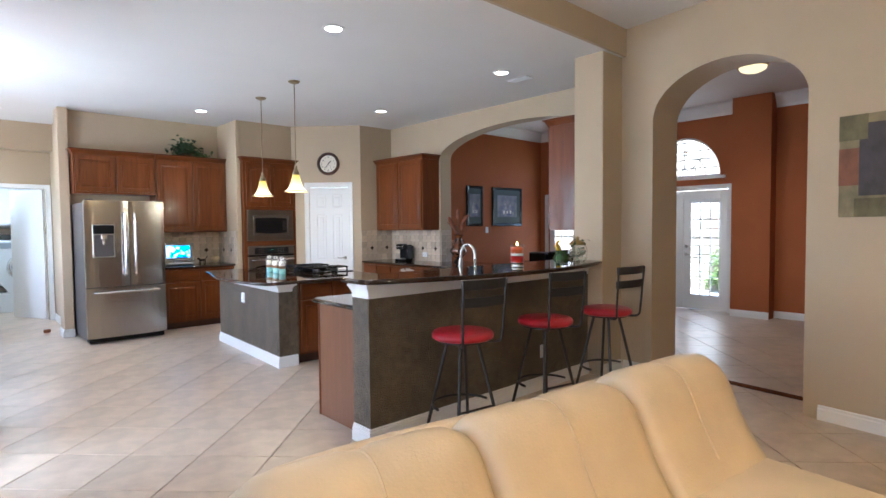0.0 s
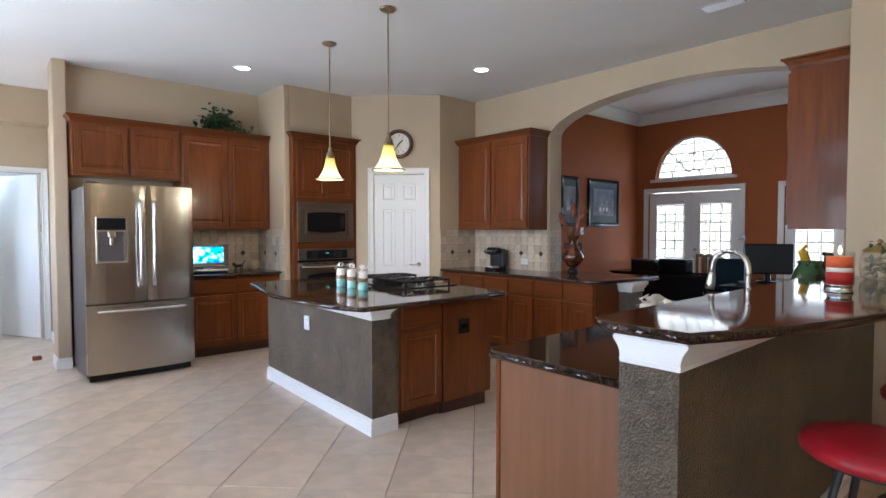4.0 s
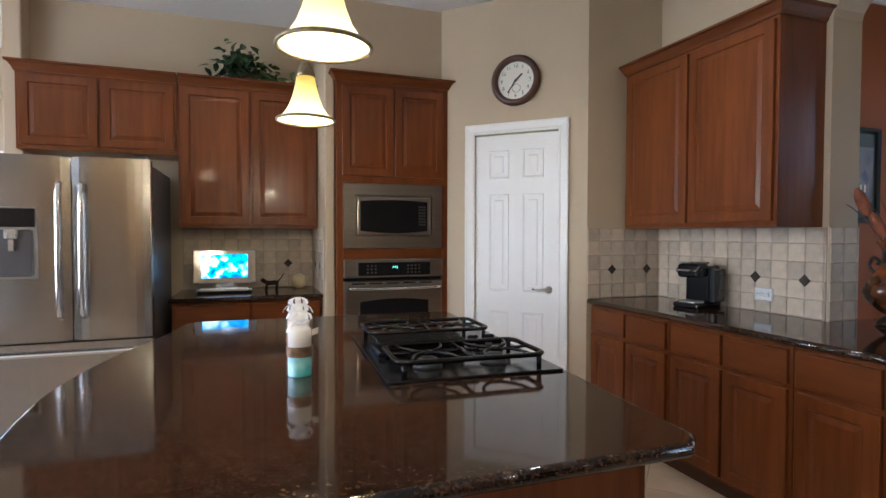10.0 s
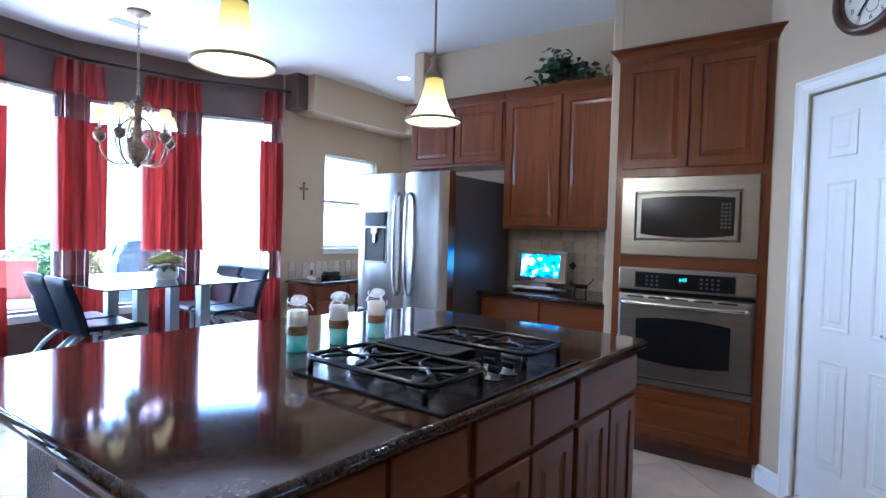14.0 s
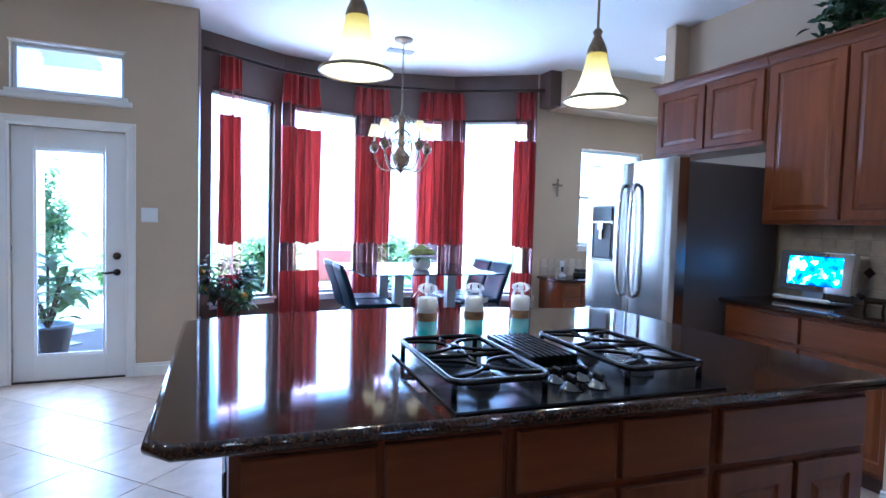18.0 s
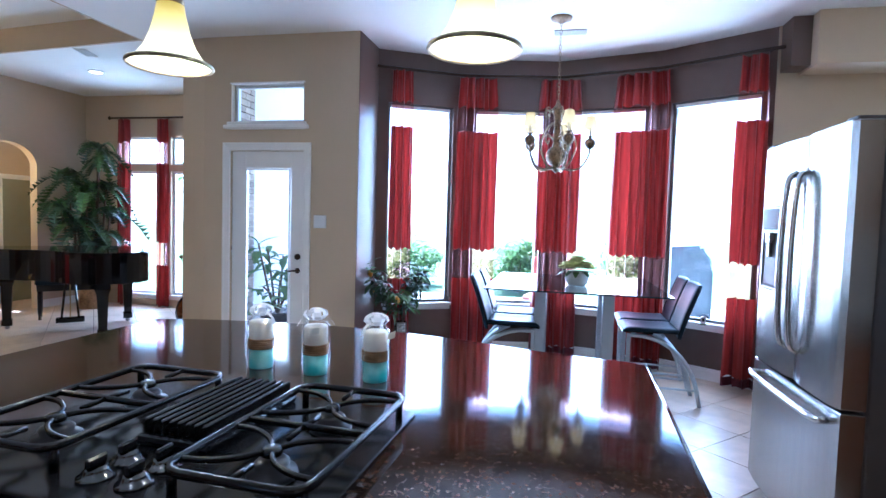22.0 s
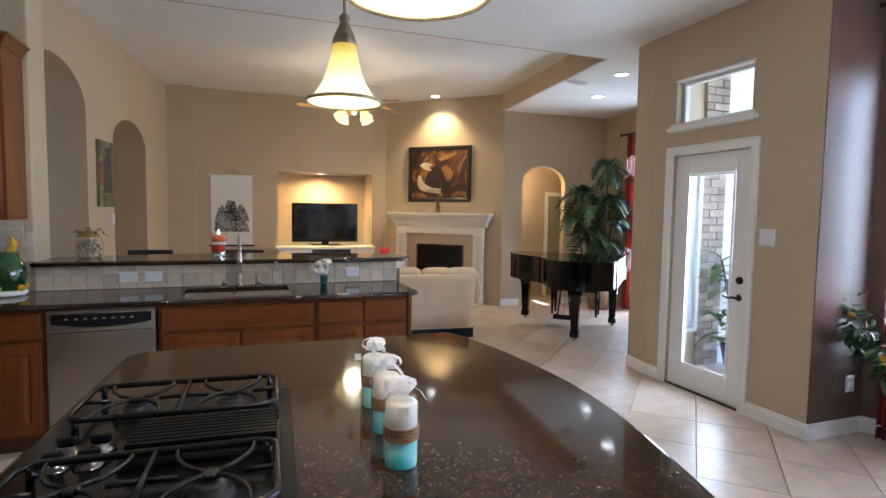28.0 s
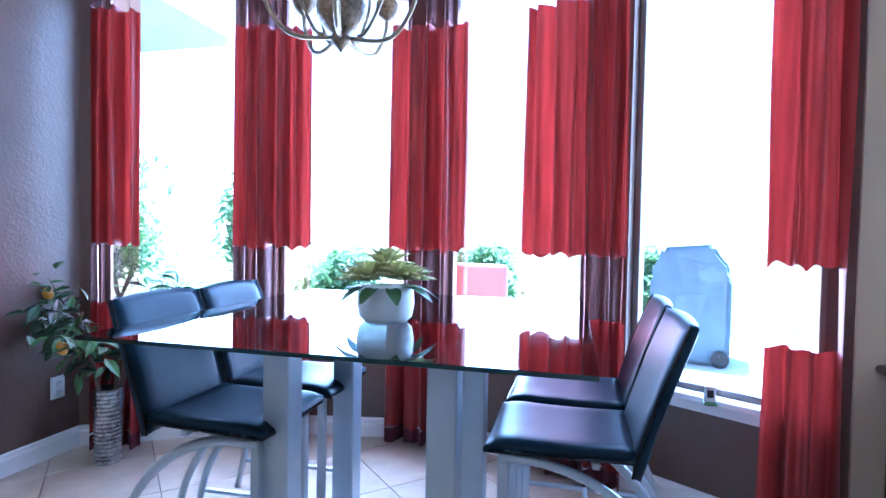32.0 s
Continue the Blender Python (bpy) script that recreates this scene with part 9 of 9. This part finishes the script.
def grand_piano():
    t = thing("grand_piano", "glossy black baby grand piano with the lid closed", "piano", pose(-1.22 - 0.2 * 0.69, 0.87 - 0.2 * 0.724, 0, 0, 0, -43.6))
    ctrl = [(0.74, 0.42), (0.70, 0.66), (0.52, 0.88), (0.30, 1.02), (0.12, 1.22), (0.00, 1.46), (-0.22, 1.60), (-0.50, 1.58), (-0.70, 1.40), (-0.74, 1.12)]
    curve = [(p.x, p.y) for p in curve_pts([(x, y, 0) for x, y in ctrl], 4)]
    poly = [(-0.74, 0.14), (0.74, 0.14)] + curve
    part("case", prism(bm_new(), poly, 0.64, 0.945, 0.006, 2), M["lacquer"], t, "glossy curved black case")
    out = [(x * 1.012, 0.30 + (y - 0.30) * 1.012) for x, y in poly]
    part("lid", prism(bm_new(), [(-0.75, 0.26), (0.75, 0.26)] + out[2:], 0.947, 0.965, 0.005, 2), M["lacquer"], t)
    part("fallboard", box(bm_new(), -0.70, 0.02, 0.74, 0.70, 0.14, 0.93, 0.01, 2), M["lacquer"], t)
    part("key_bed", box(bm_new(), -0.74, -0.08, 0.62, 0.74, 0.14, 0.70, 0.006), M["lacquer"], t)
    for s in (-1, 1):
        x0, x1 = sorted((s * 0.66, s * 0.74))
        part("key_block", box(bm_new(), x0, -0.06, 0.70, x1, 0.14, 0.80, 0.01, 2), M["lacquer"], t)
    part("keys", box(bm_new(), -0.63, -0.06, 0.70, 0.63, 0.03, 0.725, 0.002), M["paper"], t, "ivory keys")
    for x, y in ((0.60, 0.20), (-0.60, 0.20), (-0.29, 1.30)):
        b = bm_new()
        rows = []
        for h, w in ((0.64, 0.07), (0.56, 0.075), (0.50, 0.055), (0.12, 0.04), (0.11, 0.05), (0.045, 0.05)):
            rows.append([b.verts.new((x + sx * w, y + sy * w, h)) for sx, sy in ((-1, -1), (1, -1), (1, 1), (-1, 1))])
        for a, c in zip(rows, rows[1:]):
            for k in range(4):
                b.faces.new((a[k], a[(k + 1) % 4], c[(k + 1) % 4], c[k]))
        b.faces.new(rows[0])
        b.faces.new(rows[-1][::-1])
        lg = part("leg", b, M["lacquer"], t, "square tapered leg")
        part("caster", lathe(bm_new(), [(0, -0.012), (0.022, -0.011), (0.024, 0), (0.022, 0.011), (0, 0.012)], 14), M["nickel"], lg, "small metal caster", True, pose(x, y, 0.025, 90))
    ly = part("pedal_lyre", box(bm_new(), -0.14, 0.42, 0.08, 0.14, 0.50, 0.14, 0.008), M["lacquer"], t)
    for x in (-0.07, 0.0, 0.07):
        part("lyre_rod", tube(bm_new(), [(x * 1.2, 0.46, 0.13), (x * 0.5, 0.46, 0.64)], 0.012 if x else 0.006, 8), M["lacquer"] if x else M["lid_gold"], ly)
        part("pedal", box(bm_new(), x - 0.014, 0.33, 0.07, x + 0.014, 0.43, 0.08, 0.003), M["lid_gold"], ly, "brass pedal")
    bt = thing("piano_bench", "black piano bench with turned legs", "bench", pose(-1.22 - 0.62 * 0.69, 0.87 - 0.62 * 0.724, 0, 0, 0, -43.6))
    part("seat", box(bm_new(), -0.37, -0.17, 0.44, 0.37, 0.17, 0.50, 0.02, 3), M["black_leather"], bt)
    part("rail", box(bm_new(), -0.35, -0.15, 0.36, 0.35, 0.15, 0.438, 0.004), M["lacquer"], bt)
    for x in (-0.32, 0.32):
        for y in (-0.12, 0.12):
            part("leg", lathe(bm_new(), [(0, 0), (0.018, 0), (0.016, 0.05), (0.022, 0.08), (0.026, 0.30), (0.02, 0.33), (0.026, 0.36), (0, 0.36)], 10, (x, y, 0)), M["lacquer"], bt, "", True)


grand_piano()


def palm():
    t = thing("palm_tree", "tall artificial palm with fan leaves in a wicker basket", "plant", pose(-2.28, 0.11, 0))
    part("basket", lathe(bm_new(), [(0, 0), (0.15, 0), (0.19, 0.28), (0.18, 0.30), (0.16, 0.27), (0, 0.25)], 22), M["rope"], t, "woven wicker basket", True)
    rng = random.Random(21)
    for dx, dy, h, sp in ((-0.05, 0.08, 2.26, 0.36), (-0.02, 0.12, 2.08, 0.26), (0.24, -0.14, 1.82, 0.46), (-0.16, 0.10, 1.70, 0.40), (0.10, 0.02, 1.60, 0.44), (0.30, -0.20, 1.42, 0.40), (-0.12, 0.20, 1.32, 0.46), (0.16, -0.06, 1.18, 0.46), (-0.04, 0.14, 1.02, 0.44)):
        pts = curve_pts([(dx * 0.3, dy * 0.3, 0.2), (dx * 0.7, dy * 0.7, h * 0.55), (dx, dy, h)], 6)
        tr = part("trunk", tube(bm_new(), pts, [0.022 - 0.0008 * k for k in range(len(pts))], 7), M["bark"], t, "", True)
        for k in range(20):
            a = 2 * math.pi * k / 20 + rng.uniform(-0.3, 0.3)
            up = rng.uniform(-0.2, 2.4)
            ln = sp * rng.uniform(0.6, 1.25)
            d = Vector((math.cos(a), math.sin(a), up)).normalized()
            b = bm_new()
            rib = [Vector((dx, dy, h)) + d * ln * u + Vector((0, 0, -0.95 * ln * u * u)) for u in (0, 0.25, 0.5, 0.75, 1.0)]
            side = Vector((-math.sin(a), math.cos(a), 0))
            spine = []
            for u in range(13):
                f = u / 12 * 3.999
                spine.append(b.verts.new(rib[int(f)].lerp(rib[int(f) + 1], f - int(f))))
            for u in range(12):
                p = spine[u].co
                l2 = ln * 0.32 * math.sin(math.pi * (0.12 + 0.8 * u / 12))
                for s in (-1, 1):
                    tip = p + (d * 0.6 + side * s).normalized() * l2 + Vector((0, 0, -0.15 * l2))
                    b.faces.new((spine[u], b.verts.new(p.lerp(tip, 0.5) - d * 0.012), b.verts.new(tip), spine[u + 1]))
            part("frond", b, M["leaf_dark"] if k % 3 else M["leaf"], tr)


palm()


def east_canvas():
    t = thing("abstract_canvas", "abstract canvas with olive, grey and rust blocks", "painting", pose(4.455, 0.66, 1.50, 0, 0, -97.55) @ Matrix.Diagonal((0.60, 1, 0.92, 1)))
    part("canvas", box(bm_new(), 0, -0.03, 0, 0.78, 0.0, 0.77, 0.004), M["olive"], t)
    for k, (x0, z0, x1, z1, mt) in enumerate(((0.0, 0.24, 0.30, 0.52, "rust_block"), (0.20, 0.16, 0.52, 0.70, "slate_block"), (0.0, 0.58, 0.28, 0.77, "moss_block"), (0.52, 0.0, 0.78, 0.77, "moss_block"), (0.16, 0.0, 0.52, 0.14, "moss_block"))):
        part("paint_block", box(bm_new(), x0, -0.033 - 0.001 * k, z0, x1, -0.0302, z1), M[mt], t)


M["olive"] = mat("olive_canvas_paint", (0.26, 0.22, 0.12), 0.7, var=0.3, scale=9, bump=0.3)
M["rust_block"] = mat("rust_canvas_paint", (0.24, 0.10, 0.055), 0.7, var=0.3, scale=9)
M["slate_block"] = mat("slate_canvas_paint", (0.07, 0.06, 0.065), 0.7, var=0.3, scale=9)
M["moss_block"] = mat("moss_canvas_paint", (0.16, 0.14, 0.07), 0.7, var=0.35, scale=9)
east_canvas()
_t = thing("brown_floor_vase", "brown patterned floor vase with dried stems by the alcove", "vase", pose(-1.44, 2.32, 0))
part("body", lathe(bm_new(), [(0, 0), (0.07, 0), (0.12, 0.10), (0.14, 0.22), (0.11, 0.34), (0.05, 0.42), (0.045, 0.48), (0.07, 0.53), (0.06, 0.53), (0.035, 0.47), (0, 0.40)], 24), M["amber_glaze"], _t, "", True)
for _k in range(5):
    part("stem", tube(bm_new(), curve_pts([(0, 0, 0.42), (0.03 * (_k - 2), 0.02, 0.70), (0.09 * (_k - 2), 0.05, 0.95 - 0.04 * abs(_k - 2))], 4), 0.004, 5), M["twig"], _t)
    part("flower_head", lathe(bm_new(), [(0, -0.03), (0.03, 0), (0, 0.03)], 8, (0.09 * (_k - 2), 0.05, 0.97 - 0.04 * abs(_k - 2))), M["twig"], _t)
# passage behind the small arch
M["sage"] = mat("sage_paint", (0.26, 0.27, 0.19), 0.5, var=0.05)
_t = tagged(new("door_6"), "white framed doorway in the passage", "door", "", "structure")
_t.matrix_basis = pose(-2.20, -1.358, 0, 0, 0, 180)
part("leaf", box(bm_new(), 0, -0.02, 0, 0.47, -0.005, 1.82), M["sage"], _t, "sage green door leaf")
casing(_t, 0.47, 1.82, 0.07)
_t = thing("wall_sconce", "small lit amber wall sconce in the passage", "lamp", pose(-1.085, -1.01, 1.85, 0, 0, -90))
part("back_plate", lathe(bm_new(), [(0, 0), (0.05, 0), (0.05, 0.01), (0, 0.012)], 14), M["oil"], _t, "", True, pose(0, 0, 0, 90))
part("shade", lathe(bm_new(), [(0.03, -0.06), (0.06, 0.05), (0.056, 0.05), (0.026, -0.06)], 16, (0, -0.09, 0)), M["shade_fabric"], _t, "", True)
_l = new("sconce_light", bpy.data.lights.new("sconce_light", "POINT"))
_l.data.energy, _l.data.color, _l.data.shadow_soft_size = 4, (1.0, 0.66, 0.28), 0.06
_l.location = (-1.23, -1.01, 1.98)
_t = thing("frog_figurine", "tiny painted figurine on the window sill", "figurine", pose(-1.06, 7.93, 0.5255))
part("base", box(bm_new(), -0.02, -0.025, 0, 0.02, 0.025, 0.012, 0.004), M["leaf"], _t)
part("card", box(bm_new(), -0.006, -0.022, 0.012, 0.006, 0.022, 0.075, 0.003), M["scroll_paper"], _t)
part("spot", box(bm_new(), 0.006, -0.012, 0.03, 0.008, 0.012, 0.06), M["ink"], _t)

# ---- outdoors ----
def shrub(name, x, y, z, h, w, seed, label, n=26, ln=0.16, mt="garden_leaf"):
    t = thing(name, label, "plant", pose(x, y, z))
    rng = random.Random(seed)
    for k in range(6):
        a = rng.uniform(0, 6.28)
        part("limb", tube(bm_new(), curve_pts([(0, 0, 0), (0.15 * w * math.cos(a), 0.15 * w * math.sin(a), h * 0.3), (0.3 * w * math.cos(a), 0.3 * w * math.sin(a), h * 0.6)], 4), [0.014 * h - 0.001 * h * i for i in range(9)], 6), M["bark"], t)
    for k in range(n):
        a, r = rng.uniform(0, 6.28), rng.uniform(0, 0.42) * w
        b = bm_new()
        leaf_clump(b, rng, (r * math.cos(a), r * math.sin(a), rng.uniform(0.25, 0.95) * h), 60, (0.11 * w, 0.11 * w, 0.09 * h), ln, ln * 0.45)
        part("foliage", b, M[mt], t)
    return t


def outdoors():
    b = box(bm_new(), -6.0, 3.09, -0.119, -0.71, 12.0, -0.02)
    structure("pavement", b, M["concrete"], "pale concrete patio slab", "patio")
    # brick veneer and a window on the outer face of the alcove
    veneer = tagged(new("wall_brick_veneer"), "pale brick outer wall beside the garden door", "wall", "", "structure")
    bricks = [mesh_of(box(bm_new(), 0.004, 0, 0.004, w - 0.004, 0.03, 0.071, 0.004), M["pale_brick"], name="brick") for w in (0.20, 0.10)]
    for r in range(40):
        for x0, k in ((-0.93, 0), (-1.55, 1)):
            shared("brick", bricks[0 if (r + k) % 2 else 1], veneer, pose(x0, 3.093, -0.01 + 0.075 * r))
            shared("brick", bricks[1 if (r + k) % 2 else 0], veneer, pose(x0 + (0.20 if (r + k) % 2 else 0.10), 3.093, -0.01 + 0.075 * r))
    part("stucco", box(bm_new(), -2.91, 3.093, -0.10, -1.56, 3.104, 3.1), M["stucco"], veneer, "pale stucco")
    wd = window("window_13", pose(-0.98, 3.104, 0, 0, 0, 180), 0.27, 0.35, 2.30, "narrow white framed window in the brick wall", M["vinyl_white"], 0.04, False, (), 0.0)
    part("blind", box(bm_new(), 0.03, 0.004, 0.38, 0.24, 0.008, 2.27), M["vinyl_white"], wd, "closed white blind")
    t = thing("potted_fig", "large-leaved green plant in a dark pot on the patio", "plant", pose(-1.47, 3.48, -0.019))
    part("pot", lathe(bm_new(), [(0, 0), (0.14, 0), (0.20, 0.30), (0.21, 0.33), (0.18, 0.32), (0, 0.28)], 22), M["pot_dark"], t, "dark glazed pot", True)
    rng = random.Random(31)
    for k in range(7):
        a = 0.9 * k + rng.uniform(-0.3, 0.3)
        tip = (0.22 * math.cos(a), 0.22 * math.sin(a), 0.62 + 0.08 * k)
        st = part("stem", tube(bm_new(), curve_pts([(0, 0, 0.28), (tip[0] * 0.4, tip[1] * 0.4, 0.5), tip], 4), 0.012, 6), M["bark"], t)
        for j in range(11):
            b = leaf_mesh(M["leaf"], rng.uniform(0.18, 0.26), rng.uniform(0.075, 0.10), 0.6)
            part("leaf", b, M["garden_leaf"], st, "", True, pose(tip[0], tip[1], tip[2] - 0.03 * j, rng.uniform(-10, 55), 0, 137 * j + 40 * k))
    t = thing("barbecue_grill", "barbecue grill under a grey fabric cover", "grill", pose(-4.6, 8.55, -0.019, 0, 0, 75))
    b = bm_new()
    prof = [(-0.36, 0), (-0.36, 0.82), (-0.30, 0.90), (-0.26, 1.12), (0.20, 1.16), (0.28, 0.92), (0.36, 0.82), (0.36, 0)]
    lo = [b.verts.new((x, -0.32, z)) for x, z in prof]
    hi = [b.verts.new((x, 0.32, z)) for x, z in prof]
    b.faces.new(lo)
    b.faces.new(hi[::-1])
    for i in range(len(prof)):
        b.faces.new((lo[i], lo[(i + 1) % len(prof)], hi[(i + 1) % len(prof)], hi[i]))
    bmesh.ops.bevel(b, geom=list(b.edges), offset=0.04, segments=2, affect="EDGES")
    part("cover", b, M["grey_fabric"], t, "draped grey cover")
    for x in (-0.28, 0.28):
        part("wheel", lathe(bm_new(), [(0, -0.02), (0.08, -0.02), (0.08, 0.02), (0, 0.02)], 14), M["black"], t, "", False, pose(x, -0.34, 0.08, 90))
    t = thing("patio_chair", "red cushioned patio chair", "chair", pose(-3.2, 6.5, -0.019, 0, 0, 80))
    part("seat", box(bm_new(), -0.28, -0.28, 0.38, 0.28, 0.28, 0.46, 0.03, 2), M["paled_red"], t)
    part("backrest", box(bm_new(), -0.28, 0.24, 0.47, 0.28, 0.32, 0.95, 0.03, 2), M["paled_red"], t)
    for x in (-0.25, 0.25):
        for y in (-0.25, 0.25):
            part("leg", tube(bm_new(), [(x, y, 0), (x, y, 0.38)], 0.018, 8), M["black_metal"], t)
    for i, (x, y, h, w) in enumerate(((-6.9, 1.95, 2.4, 1.2), (-7.6, 3.4, 1.0, 1.4), (-7.6, 5.8, 1.15, 1.5), (-7.2, 8.3, 1.2, 1.6), (-5.2, 0.4, 2.4, 1.9), (-6.8, -0.6, 2.0, 1.8))):
        shrub("garden_shrub", x, y, -0.12, h, w, 40 + i, "leafy green garden shrub on the lawn")
    # pale stone wing seen from the study
    wing = tagged(new("stone_wing"), "pale limestone wing of the house across the courtyard", "building", "")
    part("core", box(bm_new(), 12.32, 4.4, -0.12, 12.6, 9.2, 3.9), M["concrete"], wing)
    meshes = {}
    for w in (0.42, 0.30, 0.52):
        meshes[w] = mesh_of(box(bm_new(), 0.0, 0.005, 0.005, 0.06, w - 0.01, 0.185, 0.012), M["pale_stone"], name="stone")
    rng = random.Random(77)
    z = 0.0
    while z < 3.8:
        y = 4.4
        while y < 9.0:
            w = rng.choice((0.42, 0.30, 0.52))
            shared("stone", meshes[w], wing, pose(12.26, y, z))
            y += w
        z += 0.195
    b = box(bm_new(), 9.30, 4.9, 3.16, 10.1, 9.2, 3.28)
    structure("ceiling_eave", b, M["stucco"], "pale stucco eave outside the study", "eave")
    b = box(bm_new(), 9.3, -0.5, -0.119, 14, 9.2, -0.03)
    structure("pavement_court", b, M["concrete"], "pale concrete courtyard", "patio")
    for i, (x, y, h, w) in enumerate(((11.2, 3.4, 1.1, 1.0), (11.6, 2.4, 1.5, 1.2), (12.2, 4.2, 0.9, 0.9), (13.5, 1.2, 2.6, 2.0), (14.5, 3.6, 2.4, 2.0))):
        shrub("court_shrub", x, y, -0.029 if x < 14 else -0.12, h, w, 90 + i, "bright green shrub in the courtyard", 20, 0.12)


M["pale_brick"] = mat("pale_buff_brick", (0.46, 0.36, 0.28), 0.8, var=0.25, scale=9, bump=0.5, bscale=60, rand=0.5)
M["stucco"] = mat("pale_stucco", (0.74, 0.72, 0.68), 0.8, var=0.04, scale=4, bump=0.3)
# chair red made paler to carry the outdoor glare
M["paled_red"] = mat("glare_paled_red_canvas", (0.52, 0.26, 0.22), 0.85, var=0.1, bump=0.2)
M["pot_dark"] = mat("dark_glazed_pot", (0.02, 0.022, 0.03), 0.3, var=0.2)
M["grey_fabric"] = mat("grey_canvas_cover", (0.13, 0.17, 0.20), 0.8, var=0.15, bump=0.3)
outdoors()

# ---- floor tiles ----
def floor_tiles():
    pitch, gap = 0.4625, 0.0045
    half = (pitch - gap) / 2
    def tile_mesh():
        b = bm_new()
        box(b, -half, -half, -0.011, half, half, 0.0)
        bmesh.ops.bevel(b, geom=[e for e in b.edges if all(v.co.z > -0.001 for v in e.verts)], offset=0.0012, segments=1, affect="EDGES")
        return b
    me = mesh_of(tile_mesh(), M["tile"], name="floor_tile")
    fl = bpy.data.objects["floor"]
    far = bm_new()
    ox, oy = -0.43, 4.61
    near = []
    step = pitch / math.sqrt(2)
    for i in range(-40, 60):
        for j in range(-40, 60):
            if (i + j) % 2:
                continue
            x, y = ox + step * i + step, oy + step * j
            if not (-3.1 < x < 9.1 and -2.6 < y < 12.7):
                continue
            if (x > 1.35 and y > 9.1) or (x > 5.8 and y > 7.2) or y < -2.35 or x < -2.95 or (x < -0.2 and y < -1.75) or (x > 5.6 and y < -0.6) or (x < -0.9 and 3.5 < y < 4.5) or (x < -1.9 and y > 3.4) or (x < -1.1 and y > 8.6) or (x < 0.0 and y < -2.4):
                continue
            near.append((abs(x - 1.0) * 0.8 + abs(y - 5.0), x, y))
    near.sort()
    for n, (_, x, y) in enumerate(near):
        if n < 290:
            shared("floor_tile", me, fl, pose(x, y, 0, 0, 0, 45))
        else:
            c = half * math.sqrt(2) - 0.002
            vs = [far.verts.new((x + dx, y + dy, 0.0)) for dx, dy in ((c, 0), (0, c), (-c, 0), (0, -c))]
            far.faces.new(vs)
            lo = [far.verts.new((v.co.x, v.co.y, -0.011)) for v in vs]
            for k in range(4):
                far.faces.new((lo[k], lo[(k + 1) % 4], vs[(k + 1) % 4], vs[k]))
    ob = part("far_floor_tiles", far, M["tile"], fl)
    ob["kind"] = "stuff"


floor_tiles()
